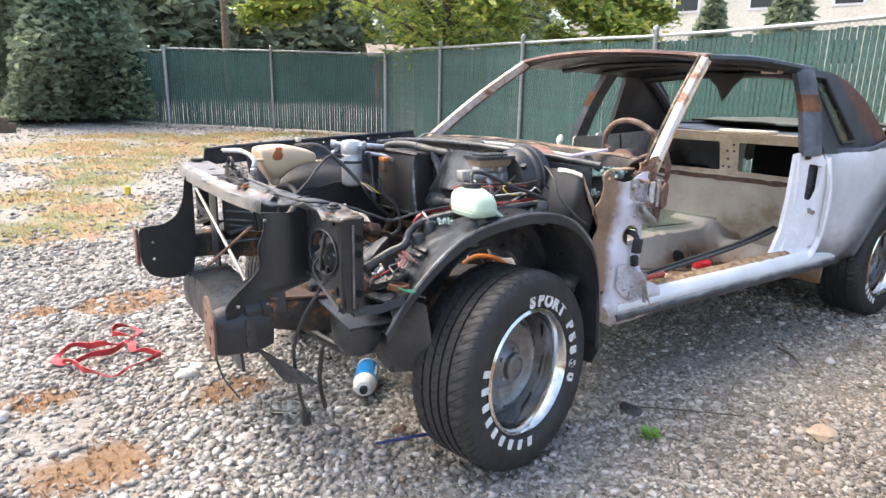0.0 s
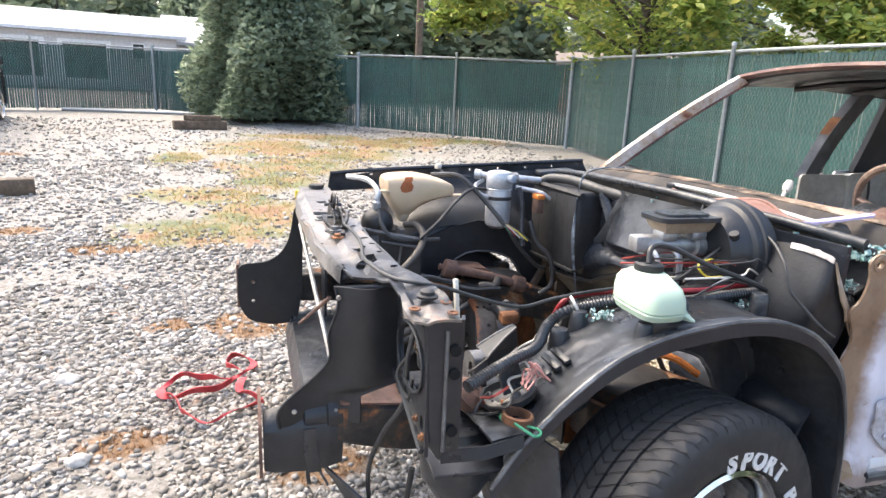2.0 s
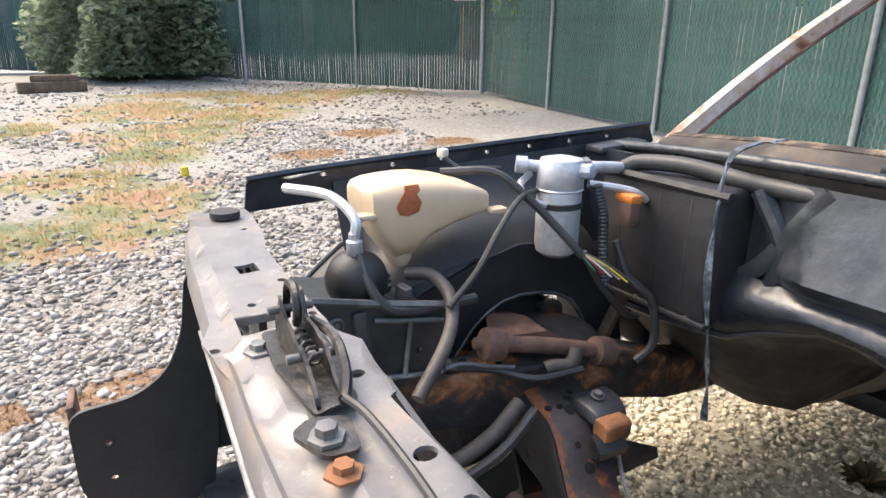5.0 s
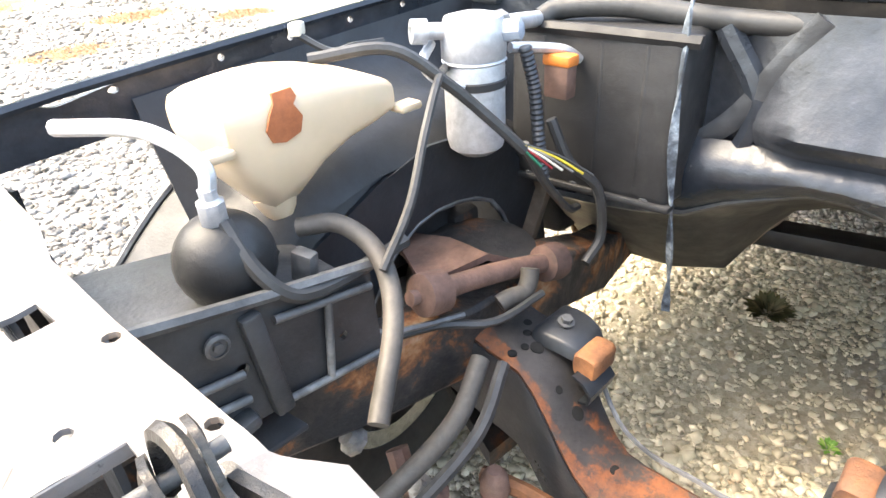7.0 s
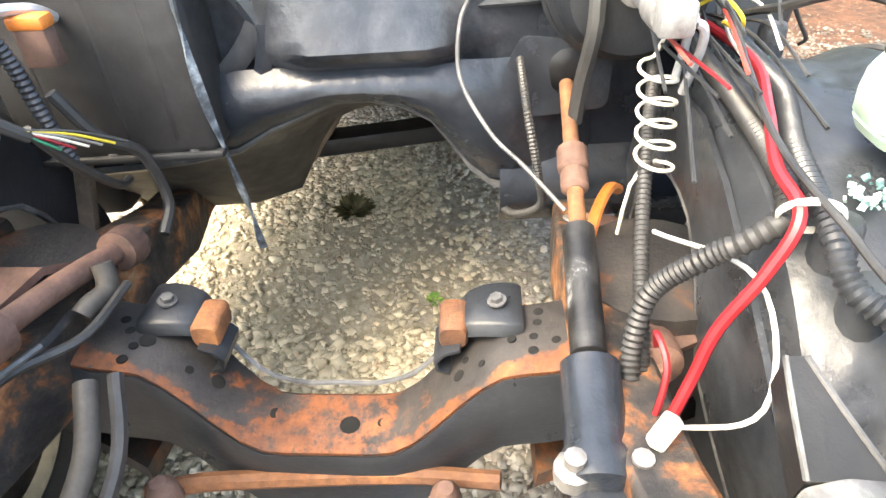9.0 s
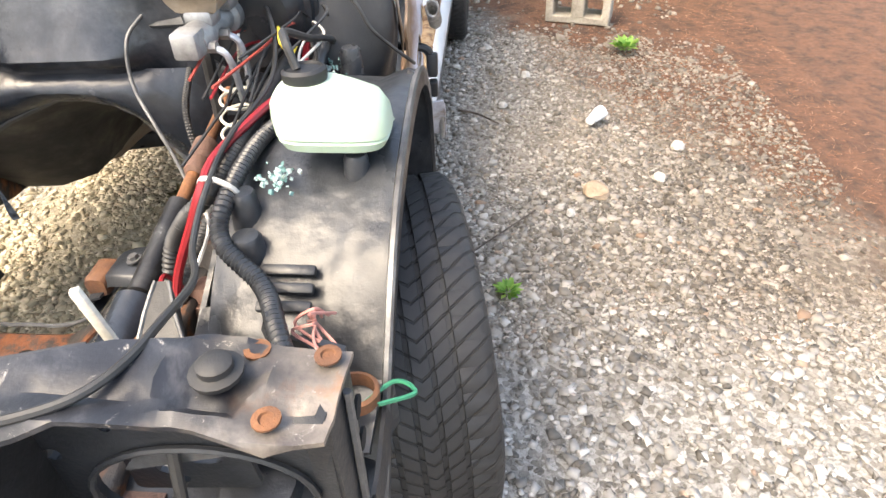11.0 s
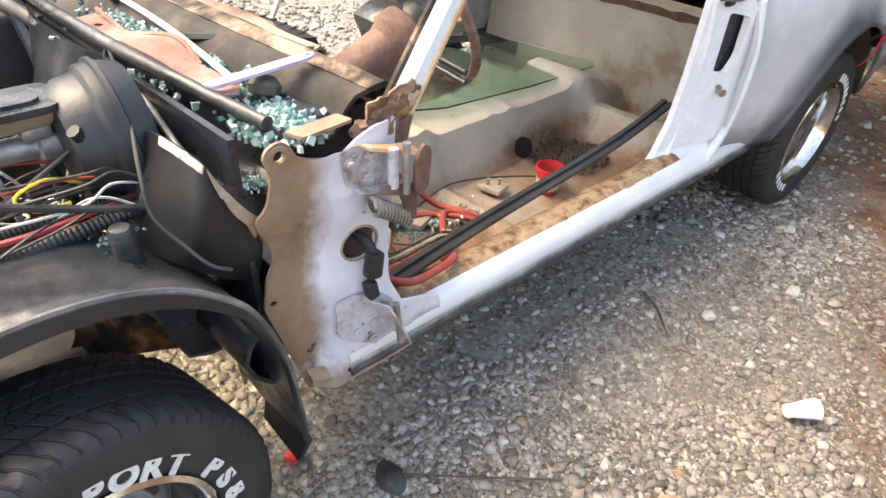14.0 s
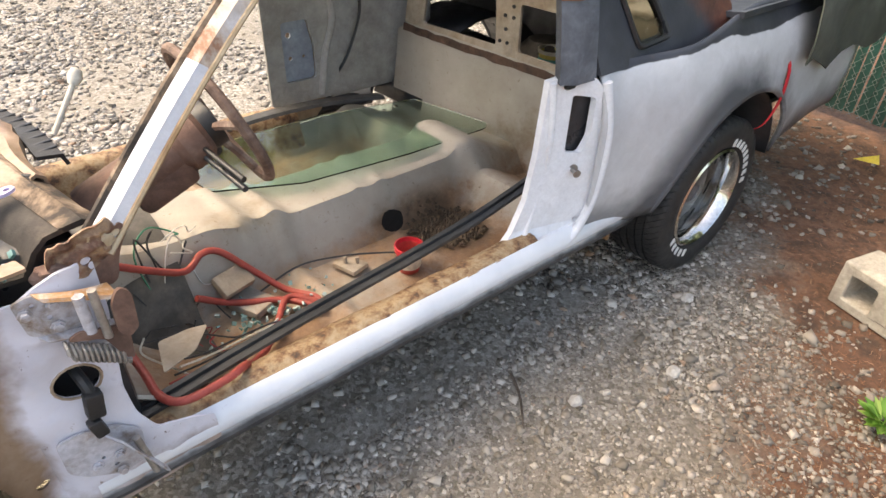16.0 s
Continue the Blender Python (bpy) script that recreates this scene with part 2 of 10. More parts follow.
def round_poly(pts, r, n=4):
    """The outline with its corners rounded by r."""
    out = []
    k = len(pts)
    for i in range(k):
        p, a, b = Vector(pts[i]), Vector(pts[i - 1]), Vector(pts[(i + 1) % k])
        d = min(r, (a - p).length * 0.45, (b - p).length * 0.45)
        p0, p1 = p + (a - p).normalized() * d, p + (b - p).normalized() * d
        for j in range(n + 1):
            t = j / n
            out.append(tuple((1 - t) ** 2 * p0 + 2 * t * (1 - t) * p + t * t * p1))
    return out


def plate(outline, holes, thick, to3d):
    """A plate with holes: 2D outline, to3d(u, v, w) gives the place, w runs through the thickness."""
    loops = [list(outline)] + [list(h) for h in holes]
    flat = [p for l in loops for p in l]
    tris = tessellate_polygon([[Vector((p[0], p[1], 0)) for p in l] for l in loops])
    n = len(flat)
    verts = [to3d(p[0], p[1], 0) for p in flat] + [to3d(p[0], p[1], thick) for p in flat]
    faces = [tuple(t) for t in tris] + [tuple(i + n for i in reversed(t)) for t in tris]
    k = 0
    for l in loops:
        m = len(l)
        for i in range(m):
            a, b = k + i, k + (i + 1) % m
            faces.append((a, b, b + n, a + n))
        k += m
    bm = bmesh.new()
    vs = [bm.verts.new(v) for v in verts]
    for f in faces:
        try:
            bm.faces.new([vs[i] for i in f])
        except ValueError:
            pass
    bmesh.ops.recalc_face_normals(bm, faces=bm.faces)
    return bm


def pressed_plate(outline, holes, thick, step, to3d):
    """A plate cut into a grid and laid out by to3d(u, v, w), which may press relief into it."""
    bm = plate(outline, holes, thick, lambda u, v, w: (u, v, w))
    for axis in (0, 1):
        lo, hi = min(p[axis] for p in outline), max(p[axis] for p in outline)
        no = Vector((1 - axis, axis, 0))
        for i in range(1, int((hi - lo) / step) + 1):
            co = no * (lo + i * step)
            bmesh.ops.bisect_plane(bm, geom=bm.verts[:] + bm.edges[:] + bm.faces[:], plane_co=co, plane_no=no)
    for v in bm.verts:
        v.co = Vector(to3d(*v.co))
    bmesh.ops.recalc_face_normals(bm, faces=bm.faces)
    return bm


def on_y(y):
    return lambda u, v, w: (u, y + w, v)


def on_x(x):
    return lambda u, v, w: (x + w, u, v)


def on_z(z):
    return lambda u, v, w: (u, v, z + w)


def spline(pts, steps=6):
    """Points along a smooth curve through pts."""
    p = [Vector(q) for q in pts]
    if len(p) < 3:
        return p
    q = [2 * p[0] - p[1]] + p + [2 * p[-1] - p[-2]]
    out = []
    for i in range(1, len(q) - 2):
        for j in range(steps):
            t = j / steps
            a, b, c, d = q[i - 1], q[i], q[i + 1], q[i + 2]
            out.append(0.5 * (2 * b + (c - a) * t + (2 * a - 5 * b + 4 * c - d) * t * t + (3 * b - a - 3 * c + d) * t ** 3))
    return out + [p[-1]]


def tube(pts, r, n=8, steps=6, ribs=0.0, taper=None, straight=False):
    """A round tube along a smooth curve; ribs: the pitch of a corrugated hose."""
    path = [Vector(p) for p in pts] if straight else spline(pts, steps)
    if ribs:
        dense = []
        for a, b in zip(path, path[1:]):
            k = max(1, round((b - a).length / (ribs / 2)))
            dense += [a.lerp(b, j / k) for j in range(k)]
        path = dense + [path[-1]]
    bm = bmesh.new()
    rings, up = [], Vector((0.0123, 0.031, 1))
    for i, p in enumerate(path):
        d = (path[min(i + 1, len(path) - 1)] - path[max(i - 1, 0)]).normalized()
        side = d.cross(up)
        if side.length < 1e-4:
            side = d.orthogonal()
        side.normalize()
        up = side.cross(d).normalized()
        rr = r * (taper(i / max(1, len(path) - 1)) if taper else 1)
        if ribs:
            rr *= 1.0 if i % 2 else 0.8
        rings.append([bm.verts.new(p + rr * (math.cos(2 * math.pi * j / n) * side + math.sin(2 * math.pi * j / n) * up)) for j in range(n)])
    for a, b in zip(rings, rings[1:]):
        for j in range(n):
            bm.faces.new((a[j], a[(j + 1) % n], b[(j + 1) % n], b[j]))
    bm.faces.new(list(reversed(rings[0])))
    bm.faces.new(rings[-1])
    return bm


def lathe(profile, origin=(0, 0, 0), axis=(0, 0, 1), n=24, closed=False, wave=None, caps=True):
    """Turns a profile of (radius, height) round an axis; wave(i, j) scales a radius."""
    q = Vector(axis).to_track_quat("Z", "Y").to_matrix()
    o = Vector(origin)
    bm = bmesh.new()
    rows = []
    for i, (r, h) in enumerate(profile):
        rows.append([bm.verts.new(o + q @ Vector((r * (wave(i, j) if wave else 1) * math.cos(2 * math.pi * j / n), r * (wave(i, j) if wave else 1) * math.sin(2 * math.pi * j / n), h))) for j in range(n)])
    pairs = list(zip(rows, rows[1:])) + ([(rows[-1], rows[0])] if closed else [])
    for a, b in pairs:
        for j in range(n):
            bm.faces.new((a[j], a[(j + 1) % n], b[(j + 1) % n], b[j]))
    if caps and not closed:
        for row, rev in ((rows[0], True), (rows[-1], False)):
            if (row[0].co - row[n // 2].co).length > 1e-5:
                bm.faces.new(list(reversed(row)) if rev else row)
    bmesh.ops.remove_doubles(bm, verts=bm.verts, dist=1e-6)
    bmesh.ops.recalc_face_normals(bm, faces=bm.faces)
    return bm


def rod(a, b, r, r2=None, n=12):
    a, b = Vector(a), Vector(b)
    return lathe([(r, 0), (r2 or r, (b - a).length)], a, b - a, n)


def rbox(size, m=None, bev=0.006, seg=2):
    """A box with rounded edges, its middle at m (a pose or a place)."""
    bm = bmesh.new()
    bmesh.ops.create_cube(bm, size=1.0)
    bmesh.ops.scale(bm, vec=size, verts=bm.verts)
    if bev:
        bmesh.ops.bevel(bm, geom=bm.edges, offset=min(bev, min(size) * 0.45), segments=seg, affect="EDGES", profile=0.5)
    if m is not None:
        bm.transform(m if isinstance(m, Matrix) else Matrix.Translation(m))
    return bm


def join(*bms):
    """One bmesh out of several."""
    out = bmesh.new()
    for b in bms:
        me = bpy.data.meshes.new("join")
        b.to_mesh(me)
        out.from_mesh(me)
        b.free()
        bpy.data.meshes.remove(me)
    return out


def loft(sections, closed=False):
    """A skin over polylines with equal numbers of points."""
    bm = bmesh.new()
    rows = [[bm.verts.new(p) for p in s] for s in sections]
    for a, b in zip(rows, rows[1:]):
        k = len(a)
        for j in range(k if closed else k - 1):
            bm.faces.new((a[j], a[(j + 1) % k], b[(j + 1) % k], b[j]))
    bmesh.ops.recalc_face_normals(bm, faces=bm.faces)
    return bm


def capped_loft(sections):
    bm = loft(sections, True)
    bm.verts.ensure_lookup_table()
    k, n = len(sections[0]), len(bm.verts)
    bm.faces.new([bm.verts[i] for i in reversed(range(k))])
    bm.faces.new([bm.verts[n - k + i] for i in range(k)])
    bmesh.ops.recalc_face_normals(bm, faces=bm.faces)
    return bm


def smooth_step(a, b, x):
    t = max(0.0, min(1.0, (x - a) / (b - a)))
    return t * t * (3 - 2 * t)


# ---- ground ----
def rise(x, y):
    """The yard climbs gently away from the car."""
    return 0.026 * max(0.0, y - 2.0) * smooth_step(1.5, 4.0, y)


WEEDS = [(-1.5, 3.9, 0.95, 0.55), (-1.0, 4.7, 0.6, 0.8), (-1.6, 5.6, 0.7, 0.6), (-0.8, 6.6, 0.6, 0.8), (-0.5, 7.9, 1.1, 1.0), (-0.9, 10.4, 1.1, 1.5), (0.6, 9.6, 1.1, 1.0), (1.5, 11.4, 1.3, 1.1), (3.3, 12.2, 1.6, 0.8), (-2.2, 8.6, 0.4, 0.9), (0.2, 12.6, 1.6, 0.6)]
BROWN = [(-1.43, -0.13, 0.24, 0.17), (-1.60, 0.50, 0.17, 0.10), (-1.05, 1.72, 0.33, 0.26), (-0.86, 0.22, 0.19, 0.13), (-1.57, 1.75, 0.16, 0.12), (1.7, 7.2, 0.5, 0.35), (2.55, 6.3, 0.4, 0.3), (0.7, 6.0, 0.4, 0.3), (-4.9, 7.75, 0.4, 0.2), (-4.75, 8.9, 0.5, 0.2), (-2.2, 3.4, 0.35, 0.14), (-3.0, 4.1, 0.3, 0.15)]


def weedy(x, y, spots):
    """How far a place lies inside the patches: below 1 is inside."""
    best = min(math.hypot((x - px) / rx, (y - py) / ry) for px, py, rx, ry in spots)
    return best + 0.55 * noise.noise((x * 1.6, y * 1.6, 3)) + 0.25 * noise.noise((x * 7, y * 7, 5))


def ground_material():
    n = Nodes("gravel_ground")
    x, y, z = n.xyz()
    cell = n.voronoi(64, "F1", out="Color")
    sep = n.nt.nodes.new("ShaderNodeSeparateColor")
    n.link(cell, sep.inputs[0])
    stone = n.ramp(sep.outputs[0], [(0.0, (0.15, 0.135, 0.115)), (0.35, (0.26, 0.245, 0.22)), (0.7, (0.37, 0.355, 0.33)), (1.0, (0.50, 0.485, 0.46))])
    gap = n.ramp(n.noise(70, 8, 0.8, dist=0.6), [(0.36, 0.35), (0.52, 1.0)])
    stone = n.mix(1.0, stone, gap, "MULTIPLY")
    dirt = n.ramp(n.noise(30, 8, 0.75), [(0.32, (0.115, 0.103, 0.085)), (0.5, (0.245, 0.225, 0.195)), (0.66, (0.38, 0.355, 0.315))])
    fines = n.ramp(n.noise(1.3, 6, 0.7), [(0.44, 0.0), (0.62, 0.55)])
    # trodden dirt beside the car, light reaching under the engine bay painted pale yellow
    beside = n.math("MULTIPLY", n.ramp(n.math("ADD", x, n.math("MULTIPLY_ADD", n.noise(2.0, 5), 0.8, -0.4)), [(0.1, 0.0), (0.7, 0.5)]), n.ramp(n.math("MULTIPLY", y, -1.0), [(0.55, 0.0), (0.85, 1.0)]))
    col = n.mix(n.math("MAXIMUM", fines, n.math("MULTIPLY", beside, n.ramp(n.noise(3.0, 6, 0.7), [(0.36, 0.25), (0.56, 1.0)]))), stone, dirt)
    dx, dy = n.math("MULTIPLY_ADD", x, 1.0, -0.58), n.math("MULTIPLY_ADD", y, 1.15, -0.42)
    bay_light = n.math("ADD", n.math("SQRT", n.math("ADD", n.math("MULTIPLY", dx, dx), n.math("MULTIPLY", dy, dy))), n.math("MULTIPLY_ADD", n.noise(4, 6, 0.7), 1.2, -0.6))
    col = n.mix(n.ramp(bay_light, [(0.35, 0.6), (0.95, 0.0)]), col, n.ramp(n.noise(40, 7, 0.75), [(0.3, (0.28, 0.23, 0.13)), (0.7, (0.62, 0.54, 0.37))]))
    # dry and green weeds in patches
    def patch(spots):
        best = None
        for px, py, rx, ry in spots:
            v = n.nt.nodes.new("ShaderNodeVectorMath")
            v.operation = "MULTIPLY_ADD"
            n.link(n.co, v.inputs[0])
            v.inputs[1].default_value = (1 / rx, 1 / ry, 0)
            v.inputs[2].default_value = (-px / rx, -py / ry, 0)
            l = n.nt.nodes.new("ShaderNodeVectorMath")
            l.operation = "LENGTH"
            n.link(v.outputs[0], l.inputs[0])
            best = l.outputs["Value"] if best is None else n.math("MINIMUM", best, l.outputs["Value"])
        ragged = n.math("ADD", n.math("MULTIPLY_ADD", n.noise(1.6, 4, 0.65), 2.2, -1.1), n.math("MULTIPLY_ADD", n.noise(9, 5, 0.7), 1.0, -0.5))
        return n.ramp(n.math("MULTIPLY", n.math("ADD", best, ragged), 0.5), [(0.34, 1.0), (0.58, 0.0)])
    grass = n.ramp(n.noise(1.5, 7, 0.7), [(0.40, (0.28, 0.13, 0.065)), (0.47, (0.33, 0.235, 0.11)), (0.53, (0.17, 0.175, 0.06)), (0.60, (0.10, 0.14, 0.04))])
    grass = n.mix(0.6, grass, n.ramp(n.noise(60, 6, 0.8), [(0.3, 0.45), (0.7, 1.2)]), "MULTIPLY")
    col = n.mix(n.math("MULTIPLY", patch(WEEDS), 0.85), col, grass)
    brown = n.ramp(n.noise(55, 7, 0.8), [(0.3, (0.10, 0.05, 0.022)), (0.55, (0.25, 0.14, 0.065)), (0.75, (0.38, 0.24, 0.12))])
    col = n.mix(n.math("MULTIPLY", patch(BROWN), 0.85), col, brown)
    # fallen pine needles by the rear fence
    needles = n.ramp(n.noise(30, 8, 0.8), [(0.3, (0.11, 0.05, 0.028)), (0.6, (0.26, 0.13, 0.075)), (0.8, (0.36, 0.23, 0.15))])
    needles = n.mix(n.ramp(n.noise(8, 7, 0.75), [(0.46, 0.0), (0.6, 0.85)]), needles, (0.055, 0.03, 0.02))
    near = n.math("SUBTRACT", n.math("MULTIPLY_ADD", x, 0.526, -2.35), y)
    near = n.math("ADD", near, n.math("MULTIPLY_ADD", n.noise(1.7, 6, 0.7), 1.6, -0.8))
    col = n.mix(n.ramp(near, [(0.0, 0.0), (0.4, 0.9)]), col, needles)
    # brown litter trodden into the gravel on the needle side
    litter = n.math("MULTIPLY", n.ramp(n.math("MULTIPLY", n.math("ADD", y, n.math("MULTIPLY_ADD", n.noise(1.6, 5), 0.8, -0.4)), -0.5), [(0.42, 0.0), (0.85, 0.95)]), n.ramp(x, [(0.0, 0.0), (0.4, 1.0)]))
    col = n.mix(litter, col, n.mix(1.0, col, (0.58, 0.51, 0.44), "MULTIPLY"))
    # finer, darker grit where the car has stood
    grit = n.ramp(n.noise(0.9, 5, 0.6), [(0.4, 0.0), (0.6, 0.35)])
    col = n.mix(grit, col, n.mix(1.0, col, (0.80, 0.75, 0.68), "MULTIPLY"))
    h = n.math("ADD", n.math("MULTIPLY", n.noise(75, 8, 0.8), 0.7), n.math("MULTIPLY", n.noise(18, 8, 0.7), 0.6))
    return n.finish(col, 0.88, 0.0, h, 0.9, 0.012)


GROUND = ground_material()


def make_ground():
    xs = [-900, -300, -100, -50] + [-30 + 1.0 * i for i in range(22)] + [-8 + 0.25 * i for i in range(60)] + [7 + i for i in range(20)] + [50, 100, 300, 900]
    ys = [-900, -300, -100, -40, -20] + [-12 + i for i in range(8)] + [-4 + 0.25 * i for i in range(88)] + [18 + i for i in range(12)] + [50, 100, 300, 900]
    verts = [(x, y, (rise(x, y) if y < 60 else rise(x, 60)) + 0.02 * (noise.noise((x * 0.7, y * 0.7, 0)) - 0.3) * (1 if abs(x) + abs(y) < 80 else 0)) for y in ys for x in xs]
    k = len(xs)
    faces = [(j * k + i, j * k + i + 1, (j + 1) * k + i + 1, (j + 1) * k + i) for j in range(len(ys) - 1) for i in range(k - 1)]
    ob = part("ground", (verts, faces), GROUND)
    return tagged(ob, "yard of pale crushed gravel with dry weeds and dirt", "ground", kind="structure")


make_ground()


def stone_material():
    n = Nodes("gravel_stones")
    geo = n.nt.nodes.new("ShaderNodeNewGeometry")
    c = n.ramp(geo.outputs["Random Per Island"], [(0.0, (0.085, 0.077, 0.066)), (0.2, (0.165, 0.152, 0.137)), (0.5, (0.265, 0.252, 0.233)), (0.8, (0.375, 0.36, 0.338)), (0.95, (0.55, 0.535, 0.51)), (1.0, (0.27, 0.18, 0.125))])
    c = n.mix(0.4, c, n.ramp(n.noise(70, 5, 0.7), [(0.3, 0.55), (0.7, 1.1)]), "MULTIPLY")
    # brown litter on the needle side, dusty grit in places
    x, y, z = n.xyz()
    litter = n.math("MULTIPLY", n.ramp(n.math("MULTIPLY", n.math("ADD", y, n.math("MULTIPLY_ADD", n.noise(1.6, 5), 0.8, -0.4)), -0.5), [(0.42, 0.0), (0.85, 0.9)]), n.ramp(x, [(0.0, 0.0), (0.4, 1.0)]))
    c = n.mix(litter, c, n.mix(1.0, c, (0.58, 0.52, 0.46), "MULTIPLY"))
    c = n.mix(n.ramp(n.noise(0.9, 5, 0.6), [(0.42, 0.0), (0.62, 0.25)]), c, (0.34, 0.295, 0.24))
    # stones along the car are coloured lighter to offset its shadow
    beside = n.math("MULTIPLY", n.ramp(x, [(0.1, 0.0), (0.5, 1.0)]), n.ramp(n.math("MULTIPLY", y, -0.5), [(0.28, 0.0), (0.40, 1.0), (0.66, 1.0), (0.80, 0.2)]))
    c = n.mix(beside, c, n.mix(1.0, c, (1.08, 1.06, 1.02), "MULTIPLY"))
    # stones under the engine bay tinted paler to paint in the light there
    dx, dy = n.math("MULTIPLY_ADD", x, 0.9, -0.50), n.math("MULTIPLY_ADD", y, 1.05, -0.35)
    bay_light = n.math("ADD", n.math("SQRT", n.math("ADD", n.math("MULTIPLY", dx, dx), n.math("MULTIPLY", dy, dy))), n.math("MULTIPLY_ADD", n.noise(3, 6, 0.7), 0.8, -0.4))
    c = n.mix(n.ramp(bay_light, [(0.50, 0.85), (0.95, 0.0)]), c, n.mix(0.5, n.mix(1.0, c, (1.6, 1.42, 1.04), "MULTIPLY"), (0.60, 0.535, 0.39)))
    return n.finish(c, 0.85, 0.0, n.noise(160, 3), 0.25, 0.003)


STONES = stone_material()


def ground_z(x, y):
    return rise(x, y) + 0.02 * (noise.noise((x * 0.7, y * 0.7, 0)) - 0.3)


def make_gravel():
    """Loose stones, thickest where the camera passes nearest."""
    rng = np.random.default_rng(7)
    bm = bmesh.new()
    bmesh.ops.create_icosphere(bm, subdivisions=1, radius=1.0)
    bv = np.array([v.co[:] for v in bm.verts])
    bf = np.array([[v.index for v in f.verts] for f in bm.faces])
    bm.free()
    cv = np.array([(x, y, z) for z in (-0.8, 0.8) for y in (-0.8, 0.8) for x in (-0.8, 0.8)])
    cf = np.array([(0, 2, 3), (0, 3, 1), (4, 5, 7), (4, 7, 6), (0, 1, 5), (0, 5, 4), (1, 3, 7), (1, 7, 5), (3, 2, 6), (3, 6, 7), (2, 0, 4), (2, 4, 6)])
    kinds = []
    for k in range(16):
        mv, mf = (bv, bf) if k < 4 else (cv, cf)
        v = mv * (1 + rng.uniform(-0.42, 0.36, (len(mv), 1))) + rng.uniform(-0.22, 0.22, mv.shape)
        kinds.append((v * np.array([1.0, rng.uniform(0.55, 0.95), rng.uniform(0.38, 0.7)]), mf))
    zones = [(-2.4, 2.9, -2.2, 1.5, 46000, 0.0065, 0.0175), (-3.4, 1.2, 1.0, 4.0, 12000, 0.011, 0.025), (-5.5, 2.5, 3.2, 8.5, 13000, 0.012, 0.03), (0.2, 4.6, 0.8, 4.6, 8000, 0.011, 0.024), (2.0, 4.8, -2.2, 0.5, 5000, 0.01, 0.024), (-2.2, 0.3, -0.6, 2.6, 9000, 0.009, 0.021), (-9.0, 5.0, 8.0, 16.0, 6000, 0.016, 0.04), (0.1, 2.7, -2.3, -0.72, 62000, 0.0045, 0.015), (-0.4, 1.6, -0.4, 1.0, 14000, 0.006, 0.014)]
    vs, fs, base = [], [], 0
    for x0, x1, y0, y1, count, r0, r1 in zones:
        px, py = rng.uniform(x0, x1, count), rng.uniform(y0, y1, count)
        for x, y in zip(px, py):
            patch = noise.noise((x * 0.9 + 5, y * 0.9, 3)) + 0.35 * noise.noise((x * 3, y * 3, 9))
            if patch > 0.18 and rng.random() < 0.75:
                continue
            if min(weedy(x, y, WEEDS), weedy(x, y, BROWN)) < 0.85 and rng.random() < 0.85:
                continue
            if 0.526 * x - y - 2.35 + 0.45 * noise.noise((x * 1.7, y * 1.7, 2)) > 0.12 and rng.random() < 0.72:
                continue
            if x > 0.1 and y < -0.85:
                fine = 0.72 if rng.random() < 0.90 else 1.3
            else:
                fine = 1.0
            r = fine * (r0 + (r1 - r0) * rng.random() ** 2.4)
            shape, mesh = kinds[rng.integers(16)]
            v = shape * r
            a = rng.uniform(0, 6.283)
            tilt = rng.normal(0, 0.3)
            ca, sa, ct, st = math.cos(a), math.sin(a), math.cos(tilt), math.sin(tilt)
            w = np.column_stack((v[:, 0], ct * v[:, 1] - st * v[:, 2], st * v[:, 1] + ct * v[:, 2]))
            w = np.column_stack((ca * w[:, 0] - sa * w[:, 1] + x, sa * w[:, 0] + ca * w[:, 1] + y, w[:, 2] + ground_z(x, y) + r * 0.22))
            vs.append(w)
            fs.append(mesh + base)
            base += len(v)
    v, f = np.concatenate(vs), np.concatenate(fs)
    me = bpy.data.meshes.new("gravel")
    me.vertices.add(len(v))
    me.vertices.foreach_set("co", v.ravel())
    me.loops.add(f.size)
    me.loops.foreach_set("vertex_index", f.ravel().astype(np.int32))
    me.polygons.add(len(f))
    me.polygons.foreach_set("loop_start", np.arange(0, f.size, 3, dtype=np.int32))
    me.update(calc_edges=True)
    me.materials.append(STONES)
    return tagged(new("gravel", me), "loose pale grey crushed limestone gravel on the yard", "gravel", kind="stuff")


make_gravel()

# ---- fence ----
SLAT = plain("green_fence_slat", (0.020, 0.088, 0.074), 0.5, var=0.35, scale=3)
WIRE = plain("galvanised_wire", (0.20, 0.23, 0.23), 0.5, 0.3)
POSTMAT = plain("galvanised_post", (0.34, 0.37, 0.38), 0.5, 0.3)
CORNER = (5.85, 11.2)
LINES = [((4.72, -2.6), CORNER, 2.9), (CORNER, (1.72, 15.3), 3.05), ((1.72, 15.3), (-3.9, 19.7), 3.1), ((-3.9, 19.7), (-12.5, 15.9), 3.1)]
HIGH = [1.99, 1.92, 1.86, 1.84]


